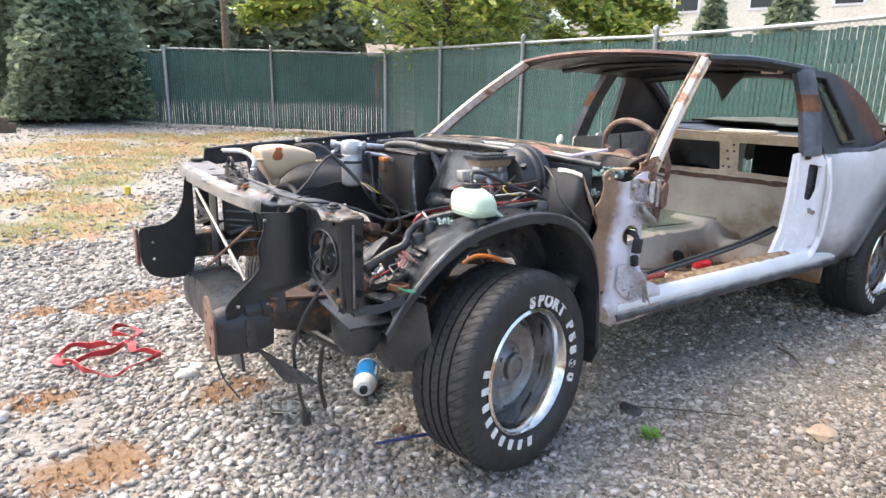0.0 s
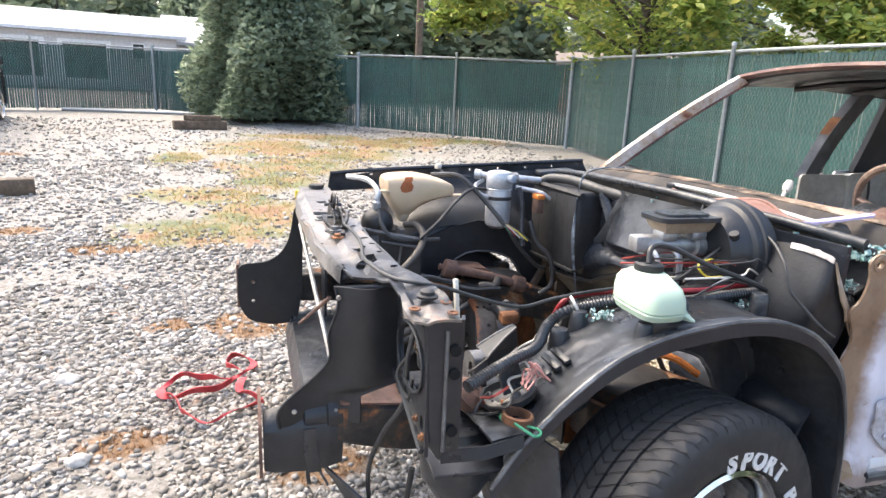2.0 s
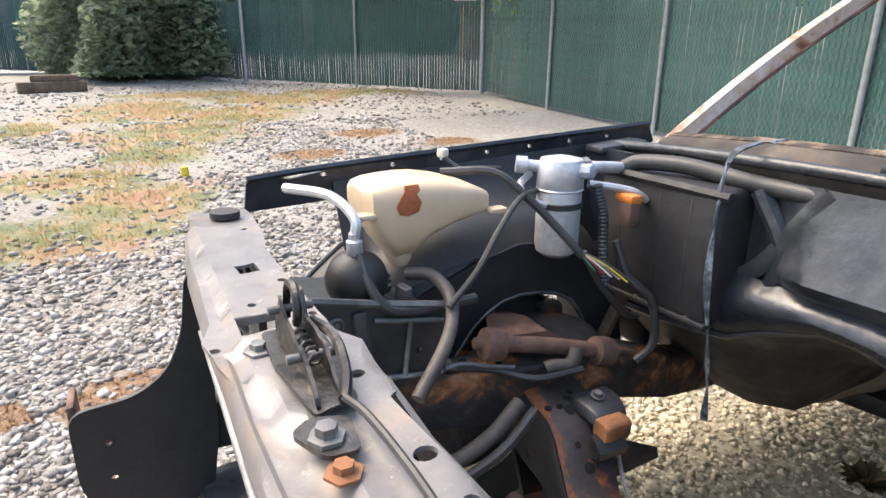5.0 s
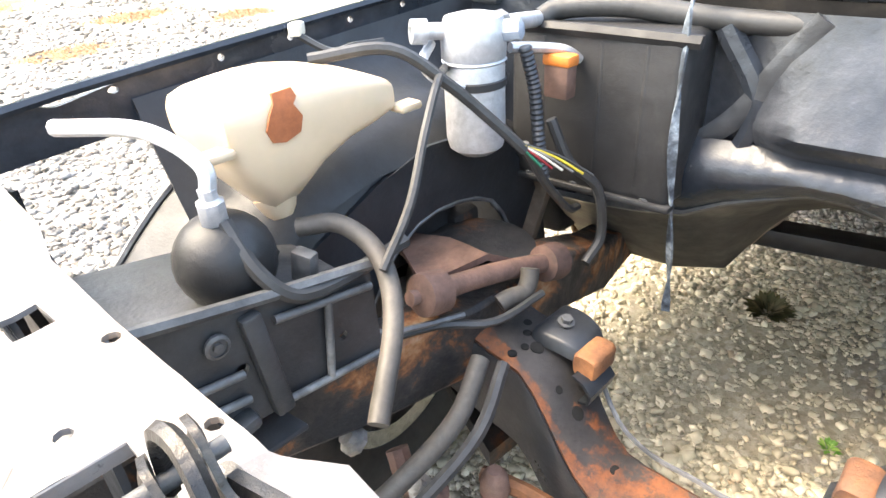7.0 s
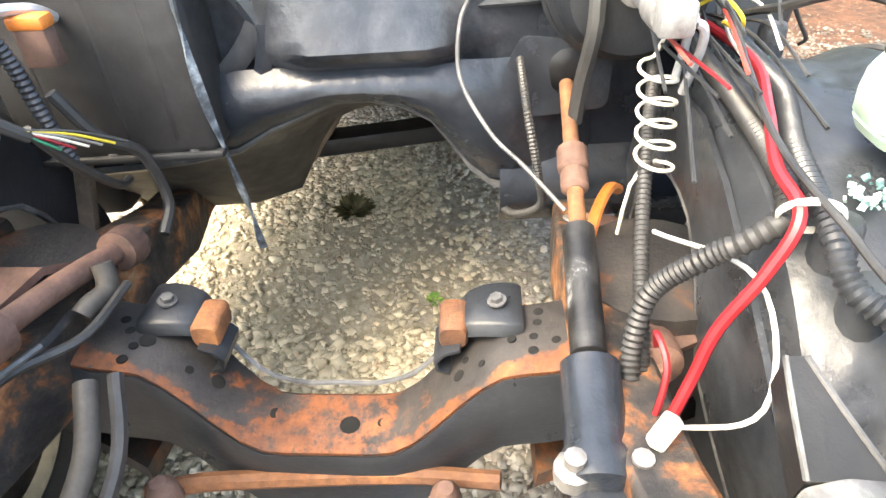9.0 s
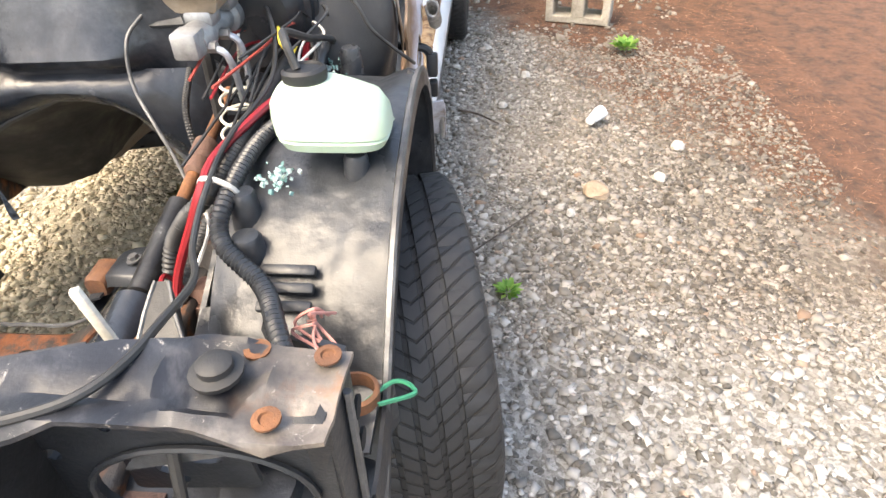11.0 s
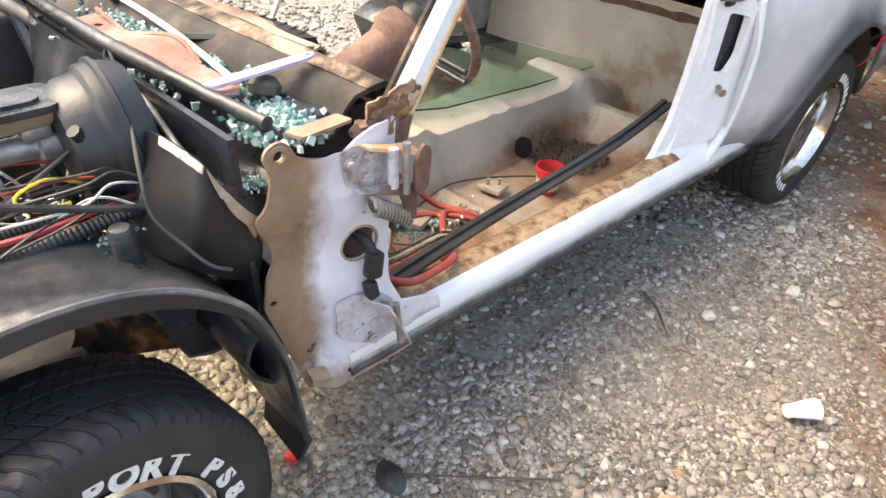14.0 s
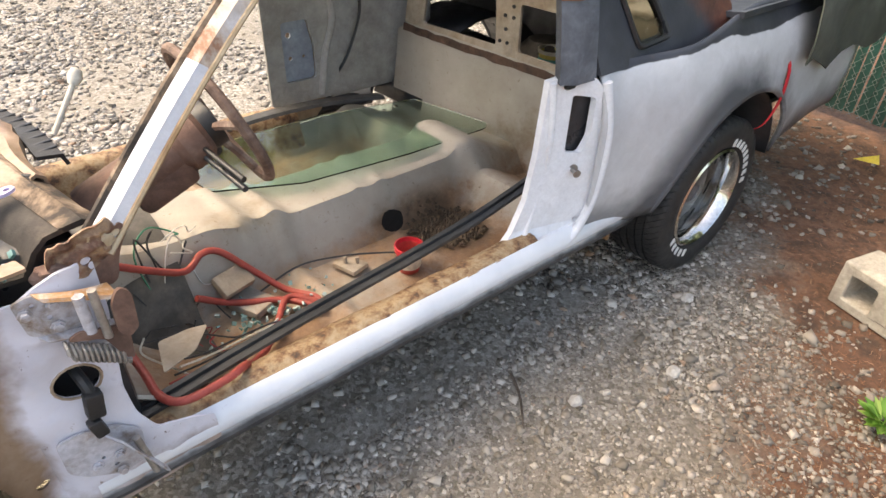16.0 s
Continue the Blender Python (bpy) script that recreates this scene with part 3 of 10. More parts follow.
def make_fence():
    fence = thing("chain_link_fence", "chain-link fence filled with dark green privacy slats", "fence", (4.72, -2.6, 0), kind="structure")
    inv = Matrix.Translation((-4.72, 2.6, 0))

    def put(name, bm, m, label="", smooth=True, kind=""):
        bm.transform(inv)
        return part(name, bm, m, fence, label, smooth, kind)

    FH = HIGH[0]
    slat = rbox((0.052, 0.009, FH - 0.12), None, 0)
    slat_me = bpy.data.meshes.new("slat")
    slat.to_mesh(slat_me)
    slat_me.materials.append(SLAT)
    far_v, far_f, single = [], [], 0
    wire_v, wire_f = [], []
    rng = random.Random(3)
    for li, (a, b, gap) in enumerate(LINES):
        FH = HIGH[li]
        a, b = Vector((*a, 0)), Vector((*b, 0))
        d = (b - a).normalized()
        length = (b - a).length
        out = Vector((d.y, -d.x, 0))
        ang = math.atan2(d.y, d.x)
        posts = max(1, round(length / gap))
        for i in range(posts + (li == len(LINES) - 1)):
            p = a + d * (length * i / posts)
            z = ground_z(p.x, p.y)
            r = 0.045 if i == 0 else 0.03
            p2 = p - out * 0.05
            put("post", lathe([(r, -0.1), (r, FH + 0.06), (r * 1.25, FH + 0.07), (r * 1.1, FH + 0.11), (0.0, FH + 0.13)], (p2.x, p2.y, z), (0, 0, 1), 12), POSTMAT)
        rail = [a + d * (length * i / 12) for i in range(13)]
        put("top_rail", tube([(p.x - out.x * 0.02, p.y - out.y * 0.02, ground_z(p.x, p.y) + FH) for p in rail], 0.021, 8, 1), POSTMAT)
        step = 0.0625
        for i in range(int(length / step)):
            p = a + d * (i + 0.5) * step
            z = ground_z(p.x, p.y) + 0.06 + (FH - 0.12) / 2 + rng.uniform(-0.012, 0.012)
            m = Matrix.Translation((p.x, p.y, z)) @ Matrix.Rotation(ang + rng.uniform(-0.16, 0.16), 4, "Z") @ Matrix.Rotation(rng.uniform(-0.006, 0.006), 4, "Y") @ Matrix.Diagonal((1, 1, (FH - 0.12) / (HIGH[0] - 0.12), 1))
            if li == 0 and single < 215:
                o = new("slat", slat_me)
                o.parent = fence
                o.matrix_local = inv @ m
                single += 1
            else:
                m = inv @ m
                k = len(far_v)
                far_v += [m @ v.co for v in slat_me.vertices]
                far_f += [tuple(k + j for j in f.vertices) for f in slat_me.polygons]
            for half in (0, 1):
                q = p + d * (half * step / 2)
                zz = ground_z(q.x, q.y) + 0.05
                rows = 32
                k = len(wire_v)
                for j in range(rows + 1):
                    s = 1 if (j + half) % 2 else -1
                    c = q + d * (s * step * 0.5) + out * (-0.009 + 0.002 * s)
                    h = zz + (FH - 0.06) * j / rows
                    wire_v += [inv @ Vector((c.x, c.y, h - 0.0025)), inv @ Vector((c.x - out.x * 0.003, c.y - out.y * 0.003, h)), inv @ Vector((c.x, c.y, h + 0.0025))]
                wire_f += [(k + 3 * j + e, k + 3 * j + e + 1, k + 3 * j + e + 4, k + 3 * j + e + 3) for j in range(rows) for e in (0, 1)]
    part("slats", (far_v, far_f), SLAT, fence, smooth=False, kind="stuff")
    part("wire_mesh", (wire_v, wire_f), WIRE, fence, "galvanised diamond mesh wire", False, "stuff")


make_fence()

# ---- beyond the fence ----


def leaf_material(name, c0, c1, c2):
    n = Nodes(name)
    geo = n.nt.nodes.new("ShaderNodeNewGeometry")
    col = n.ramp(geo.outputs["Random Per Island"], [(0.0, c0), (0.6, c1), (1.0, c2)])
    n.b.inputs["Subsurface Weight"].default_value = 0.0
    tr = n.nt.nodes.new("ShaderNodeBsdfTranslucent")
    ms = n.nt.nodes.new("ShaderNodeMixShader")
    ms.inputs[0].default_value = 0.5
    n.finish(col, 0.55)
    n.link(col, tr.inputs[0])
    n.link(n.b.outputs[0], ms.inputs[1])
    n.link(tr.outputs[0], ms.inputs[2])
    n.link(ms.outputs[0], n.nt.nodes["Material Output"].inputs[0])
    return n.m


MAPLE = leaf_material("maple_leaf", (0.12, 0.19, 0.04), (0.27, 0.35, 0.08), (0.46, 0.44, 0.11))
# conifer and woods leaves are paled to put distance haze into their colour
CONIFER = leaf_material("conifer_spray", (0.14, 0.19, 0.13), (0.24, 0.30, 0.20), (0.34, 0.40, 0.28))
WOODS = leaf_material("far_woods_leaf", (0.14, 0.19, 0.13), (0.24, 0.29, 0.19), (0.34, 0.39, 0.27))
BARK = worn("bark", [(0.3, (0.04, 0.03, 0.024)), (0.7, (0.12, 0.095, 0.075))], 12, (0.8, 0.95), strength=0.8)


def leaf_cloud(points, size, rng, flat=0.5, shape=4):
    """Small bent leaves at the points."""
    v, f = [], []
    for p in points:
        a, t, s = rng.uniform(0, 6.283), rng.uniform(-1.0, 1.0) * (1 - flat) * 1.5, size * rng.uniform(0.6, 1.3)
        m = Matrix.Translation(p) @ Euler((t, rng.uniform(-0.7, 0.7), a)).to_matrix().to_4x4()
        k = len(v)
        v += [m @ Vector(q) for q in ((-s, 0, 0), (0, -s * 0.55, s * 0.14), (s, 0, -s * 0.1), (0, s * 0.55, s * 0.14))]
        f.append((k, k + 1, k + 2, k + 3))
    return v, f


def broad_tree(place, height, spread, label, seed, leaves=9000, size=0.09, crown_low=1.6, material=None):
    rng = random.Random(seed)
    tree = thing("tree", label, "tree", place)
    limbs = [tube([(0, 0, -0.2), (0.05, 0.02, height * 0.25), (0, 0.1, height * 0.5), (0.1, 0.05, height * 0.85)], 0.17, 10, 5, taper=lambda t: 1.15 - 0.95 * t)]
    pts = []
    for i in range(26):
        a = i * 2.4 + rng.uniform(-0.3, 0.3)
        z0 = crown_low * 0.9 + (height * 0.8 - crown_low * 0.9) * (i / 26)
        reach = spread * (1.05 - 0.55 * (i / 26)) * rng.uniform(0.75, 1.1)
        tip = Vector((math.cos(a) * reach, math.sin(a) * reach, z0 + rng.uniform(-0.1, 0.25) * reach))
        mid = Vector((math.cos(a) * reach * 0.5, math.sin(a) * reach * 0.5, z0 + 0.25 * reach))
        limbs.append(tube([(0, 0, z0), mid, tip], 0.045, 6, 5, taper=lambda t: 1.1 - 0.9 * t))
        for j in range(leaves // 26):
            t = rng.random() ** 0.6
            q = (mid * (1 - t) + tip * t) if t > 0.3 else mid * t / 0.3
            c = q + Vector((rng.gauss(0, 0.32), rng.gauss(0, 0.32), rng.gauss(-0.1, 0.26))) * (0.6 + 0.5 * noise.noise(q * 1.3))
            pts.append(c)
    part("trunk", join(*limbs), BARK, tree)
    part("crown", leaf_cloud(pts, size, rng), material or MAPLE, tree, smooth=False)
    return tree


broad_tree((7.2, 10.6, 0.2), 7.0, 5.4, "maple tree with yellow-green leaves hanging over the fence", 4, 60000, 0.09, 2.1)


def conifer(place, height, radius, seed, sprays, label, spray=0.15):
    rng = random.Random(seed)
    tree = thing("tree", label, "tree", place)
    part("trunk", lathe([(0.12, -0.1), (0.09, height * 0.5), (0.02, height)], (0, 0, 0), (0, 0, 1), 8), BARK, tree)
    pts = []
    for i in range(sprays):
        h = rng.random() ** 1.25
        a = rng.uniform(0, 6.283)
        edge = radius * (1 - h ** 1.6) ** 0.75 * (0.80 + 0.5 * noise.noise((math.cos(a) * 2.2, math.sin(a) * 1.6, h * 4 + seed)))
        r = edge * rng.random() ** 0.35
        pts.append(Vector((math.cos(a) * r, math.sin(a) * r, 0.1 + h * height + 0.1 * rng.random())))
    part("crown", leaf_cloud(pts, spray, rng, 0.1), CONIFER, tree, smooth=False)
    return tree


conifer((-0.5, 17.0, 0.38), 8.0, 2.6, 9, 46000, "broad dark green conifer standing by the green fence", 0.10)


def woods():
    """Far woods behind the yard: crowns of leaf clumps on trunks."""
    rng = random.Random(21)
    tree = thing("far_woods", "hazy green woods behind the fenced yard", "trees", (0, 34, 0), kind="stuff")
    trunks, pts = [], []
    for i in range(34):
        x, y, h = -26 + 1.6 * i + rng.uniform(-0.8, 0.8), rng.uniform(-4, 6) - 0.2 * max(0, i - 17), rng.uniform(7, 12)
        if 2 < i < 16:
            y += 14
        trunks.append(tube([(x, y, 0), (x + 0.2, y, h * 0.5), (x, y, h)], 0.2, 6, 3, taper=lambda t: 1 - 0.8 * t))
        for k in range(1500):
            a, b, r = rng.uniform(0, 6.283), rng.random(), rng.random() ** 0.4
            w = 2.9 * math.sin(math.pi * min(1, 0.12 + b * 0.9)) + 0.3
            c = Vector((x + math.cos(a) * w * r, y + math.sin(a) * w * r, 0.4 + b * h))
            if noise.noise(c * 0.5) > -0.42:
                pts.append(c)
    part("trunks", join(*trunks), BARK, tree)
    part("crowns", leaf_cloud(pts, 0.4, rng, 0.2), WOODS, tree, smooth=False)


woods()


# ---- the car: x to its rear, y to its right, front axle at x = 0 ----
car = thing("car", "stripped coupe shell in black, white primer and rust on gravel", "car")


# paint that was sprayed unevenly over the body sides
def body_material():
    n = Nodes("uneven_silver_and_black_spray")
    x, y, z = n.xyz()
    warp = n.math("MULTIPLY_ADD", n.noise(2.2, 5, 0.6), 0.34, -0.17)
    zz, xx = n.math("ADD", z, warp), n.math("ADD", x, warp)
    silver = n.ramp(n.noise(3, 7, 0.6), [(0.3, (0.50, 0.52, 0.55)), (0.6, (0.60, 0.62, 0.65)), (0.8, (0.68, 0.70, 0.72))])
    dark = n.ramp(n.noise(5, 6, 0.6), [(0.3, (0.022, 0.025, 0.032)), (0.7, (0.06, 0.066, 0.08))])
    top = n.ramp(n.math("MULTIPLY_ADD", warp, 0.25, z), [(0.55, 0.0), (1.035, 0.0), (1.12, 1.0)])
    low = n.ramp(zz, [(0.43, 1.0), (0.60, 0.0)])
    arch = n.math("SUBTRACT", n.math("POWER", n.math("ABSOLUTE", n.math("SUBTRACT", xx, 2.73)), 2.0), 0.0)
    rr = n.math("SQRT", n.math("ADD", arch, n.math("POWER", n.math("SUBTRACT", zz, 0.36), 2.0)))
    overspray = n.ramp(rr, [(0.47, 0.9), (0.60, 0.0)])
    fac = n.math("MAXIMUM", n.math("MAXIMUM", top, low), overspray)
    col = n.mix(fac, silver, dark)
    col = n.mix(n.ramp(n.noise(22, 7, 0.72), [(0.70, 0.0), (0.73, 1.0)]), col, (0.11, 0.075, 0.06))
    col = n.mix(0.35, col, n.ramp(n.noise(16, 7, 0.72, dist=0.5), [(0.3, 0.7), (0.7, 1.15)]), "MULTIPLY")
    return n.finish(col, n.ramp(n.noise(6, 5), [(0.3, 0.34), (0.7, 0.52)]), 0.15, n.noise(130, 4), 0.12, 0.003)


BODY = body_material()
PILLARGREY = worn("grey_pillar_spray", [(0.3, (0.03, 0.034, 0.042)), (0.5, (0.09, 0.10, 0.12)), (0.7, (0.20, 0.215, 0.24))], 4, (0.35, 0.55), speck=(0.25, (0.5, 0.5, 0.52)))


# wheels
def tyre_profile(R, W, rim):
    h = W / 2
    p = [(rim, -h * 0.80), (rim + 0.02, -h * 0.95), ((R + rim) / 2, -h), (R - 0.035, -h * 0.97), (R - 0.012, -h * 0.90), (R - 0.001, -h * 0.78)]
    for g in (-0.42, -0.13, 0.16, 0.45):
        p += [(R, h * (g - 0.05)), (R - 0.007, h * (g - 0.045)), (R - 0.007, h * (g + 0.02)), (R, h * (g + 0.025))]
    p += [(R - 0.001, h * 0.78), (R - 0.012, h * 0.90), (R - 0.035, h * 0.97), ((R + rim) / 2, h), (rim + 0.02, h * 0.95), (rim, h * 0.80)]
    return p


def sidewall_text(text, R, start, pitch, size, wheel, m, bars=False):
    """Raised white letters along the sidewall, clockwise from start (degrees)."""
    a = start
    for ch in text:
        if ch == " ":
            a -= 14
            continue
        if bars:
            bm = rbox((size * 0.55, size * 0.8, 0.003), None, 0.001, 1)
        else:
            fc = bpy.data.curves.new("letter", "FONT")
            fc.body, fc.size, fc.extrude, fc.align_x, fc.align_y = ch, size * 1.35, 0.0015, "CENTER", "CENTER"
            fc.offset = 0.003
            tmp = new("letter_source", fc)
            me = bpy.data.meshes.new_from_object(tmp.evaluated_get(bpy.context.evaluated_depsgraph_get()))
            bpy.data.objects.remove(tmp)
            bm = bmesh.new()
            bm.from_mesh(me)
            bpy.data.meshes.remove(me)
        turn = radians(a)
        bm.transform(m @ Matrix.Rotation(turn - math.pi / 2, 4, "Z") @ Matrix.Translation((0, R, 0)))
        part("sidewall_letter", bm, LETTER, wheel, "raised white letter")
        a -= pitch


def make_wheel(name, place, side, R=0.335, W=0.25, dish=True, words=(), turn=0.0, camber=0.0):
    """A wheel whose outer face looks along side (-1 or 1) in y; place is its hub at mid width."""
    wheel = thing(name, "", "")
    wheel.parent = car
    wheel.matrix_basis = Matrix.Translation(place) @ Matrix.Rotation(turn, 4, "Z") @ Matrix.Rotation(camber, 4, "X")
    ax = (0, side, 0)
    rim = 0.212
    n = 210
    prof = tyre_profile(R, W, rim)

    def wave(i, j):
        k = len(prof)
        r = prof[i][0]
        if r > R - 0.004 and (i < 8 or i >= k - 8):
            return 1 - (0.005 / R if (j + (0 if i < k / 2 else 1)) % 4 == 0 else 0)
        return 1

    tyre = part("tyre", lathe(prof, (0, 0, 0), ax, n, wave=wave, closed=True), TREAD, wheel, "worn black tyre with raised white letters")
    h = W / 2
    part("rim", lathe([(rim + 0.004, h * 0.80), (rim + 0.006, h * 0.9), (rim - 0.004, h * 0.94), (rim - 0.014, h * 0.86), (rim - 0.022, h * 0.45), (rim - 0.030, h * -0.1), (rim - 0.034, h * -0.7), (rim + 0.001, h * -0.78)], (0, 0, 0), ax, 64, caps=False), CHROME, wheel, "polished deep-dish steel rim")
    face = lathe([(rim - 0.030, -0.01), (rim - 0.045, 0.008), (rim - 0.07, 0.022), (rim - 0.085, 0.012), (0.085, 0.006), (0.07, 0.02), (0.05, 0.036), (0.047, 0.052), (0.036, 0.055), (0.034, 0.048), (0.0, 0.05)], (0, 0, 0), ax, 48)
    part("wheel_centre", face, RIMGREY if dish else CHROME, wheel, "dull silver rally wheel centre")
    for i in range(5):
        a = i * 2 * math.pi / 5
        c = Vector((math.cos(a) * 0.058, 0, math.sin(a) * 0.058))
        part("wheel_nut", lathe([(0.009, 0.015), (0.009, 0.034), (0.0, 0.038)], c, ax, 6), STEEL, wheel)
    for i in range(10):
        a = (i + 0.5) * 2 * math.pi / 10
        m = Matrix.Translation((math.cos(a) * 0.148, side * 0.0145, math.sin(a) * 0.148)) @ Matrix.Rotation(-a, 4, "Y")
        part("wheel_slot", rbox((0.02, 0.012, 0.05), m, 0.006), BLACK, wheel)
    m = Matrix.Translation((0, side * h * 0.972, 0)) @ Matrix.Rotation(math.pi / 2, 4, "X") @ (Matrix.Identity(4) if side < 0 else Matrix.Rotation(math.pi, 4, "Y"))
    for text, start, pitch, bars in words:
        sidewall_text(text, 0.2455, start, pitch, 0.043, wheel, m, bars)
    return wheel


make_wheel("front_wheel", (-0.187, -0.785, 0.345), -1, R=0.345, turn=radians(12), camber=radians(-3), words=(("SPORT", 91, 10.9, False), ("PS860", 26.7, 12.0, False), ("IIIIIIIII", 267, 12.9, True)))
make_wheel("front_wheel", (-0.28, 0.70, 0.345), 1, R=0.345, turn=radians(7), words=())
make_wheel("rear_wheel", (2.70, -0.70, 0.335), -1, R=0.34, W=0.26, words=(("IIIIIIIII", 75, 9.0, True), ("IIIII", 250, 10.0, True)))
make_wheel("rear_wheel", (2.58, 0.645, 0.335), 1, R=0.34, W=0.26, words=())


# body sides
SKEW[0] = -0.72


def side_y(x, z):
    """Half width of the rear quarter."""
    w = 0.765 + 0.065 * smooth_step(1.95, 2.45, x) - 0.06 * smooth_step(2.9, 3.8, x)
    return w - 0.07 * max(0.0, (z - 0.80) / 0.25) ** 2 - 0.05 * max(0.0, (0.62 - z) / 0.25) ** 2


def quarter(s):
    cols = []
    xs = [1.945 + 0.035 * i for i in range(56)]
    for x in xs:
        top = 1.012 + 0.07 * smooth_step(2.25, 2.8, x)
        bottom = 0.40 + 0.05 * smooth_step(3.1, 3.7, x)
        d = 0.44 ** 2 - (x - 2.73) ** 2
        edge = 0.0
        if d > 0:
            bottom = max(bottom, 0.36 + math.sqrt(d) * 0.97)
            edge = 1.0
        col = []
        for j in range(19):
            z = bottom + (top - bottom) * j / 18
            lip = 0.022 * edge * math.exp(-(z - bottom) / 0.05)
            col.append((x, s * (side_y(x, z) + lip), z))
        cols.append(col)
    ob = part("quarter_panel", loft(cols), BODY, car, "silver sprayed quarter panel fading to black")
    solid(ob, 0.012, 0)
    # raised brow over the wheel
    arc = [(2.73 + 0.442 * math.cos(a), s * (side_y(2.73 + 0.435 * math.cos(a), 0.36 + 0.425 * math.sin(a)) + 0.014), 0.36 + 0.43 * math.sin(a)) for a in [radians(8 + 164 * i / 24) for i in range(25)]]
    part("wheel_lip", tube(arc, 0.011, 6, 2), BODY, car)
    # inner wheel house
    sec = []
    for i in range(15):
        a = radians(5 + 170 * i / 14)
        sec.append([(2.73 + 0.43 * math.cos(a), s * y, 0.36 + 0.42 * math.sin(a)) for y in (0.80, 0.6, 0.45)])
    solid(part("wheel_house", loft(sec), BLACK, car), 0.01, 0)


quarter(-1)
quarter(1)


def sail(s):
    """Roof pillar panel with its small side window."""
    def to3d(u, v, w):
        return (u, s * (0.735 - 0.38 * (v - 1.0) - w), v)
    win = round_poly([(1.985, 1.375), (2.11, 1.37), (2.275, 1.045), (2.115, 1.035)], 0.02)
    out = [(1.93, 0.99), (1.905, 1.2), (1.915, 1.415), (2.2, 1.405), (2.36, 1.365), (2.52, 1.27), (2.66, 1.085), (2.66, 0.99)]
    if s > 0:
        out[:3] = [(2.05, 0.99), (2.03, 1.2), (2.0, 1.415)]
    part("roof_pillar", plate(out, [win] if s < 0 else [], 0.03, to3d), SAILMAT, car, "black roof pillar with rust at its rear edge")
    if s > 0:
        return
    frame_ = [to3d(u, v, -0.004) for u, v in win]
    part("window_trim", tube(frame_ + frame_[:2], 0.009, 6, 1), BLACK, car)
    part("side_window", plate(win, [], 0.006, lambda u, v, w: to3d(u, v, 0.012 + w)), SMOKED, car, "dirty opera window")


def sail_material():
    n = Nodes("black_spray_over_rust")
    x, y, z = n.xyz()
    dark = n.ramp(n.noise(5, 6, 0.6), [(0.3, (0.02, 0.023, 0.03)), (0.7, (0.055, 0.06, 0.072))])
    rust = n.ramp(n.noise(12, 8, 0.7), [(0.3, (0.05, 0.02, 0.018)), (0.55, (0.13, 0.05, 0.035)), (0.75, (0.26, 0.10, 0.05))])
    f = n.math("ADD", n.math("ADD", n.math("MULTIPLY", x, 1.3), n.math("MULTIPLY", z, 1.2)), n.math("MULTIPLY", n.noise(4, 5), 0.5))
    fac = n.ramp(n.math("SUBTRACT", f, 4.30), [(0.45, 0.0), (0.58, 1.0)])
    silver = n.ramp(n.noise(3, 7, 0.6), [(0.3, (0.40, 0.43, 0.48)), (0.7, (0.58, 0.60, 0.65))])
    low = n.ramp(n.math("MULTIPLY_ADD", n.noise(3, 4), 0.06, z), [(0.6, 1.0), (1.045, 1.0), (1.12, 0.0)])
    return n.finish(n.mix(low, n.mix(fac, dark, rust), silver), 0.45, 0.0, n.noise(90, 5), 0.3, 0.003)


SAILMAT = sail_material()
SMOKED = glass_mat("dirty_smoked_glass", (0.42, 0.44, 0.38), 0.08, 0.4)
sail(-1)
sail(1)


BRIGHTWHITE = worn("glossy_white_spray", [(0.28, (0.60, 0.62, 0.66)), (0.5, (0.76, 0.78, 0.82)), (0.8, (0.85, 0.86, 0.88))], 2.5, (0.25, 0.42), speck=(0.17, (0.25, 0.24, 0.24)), blotch=0.2)


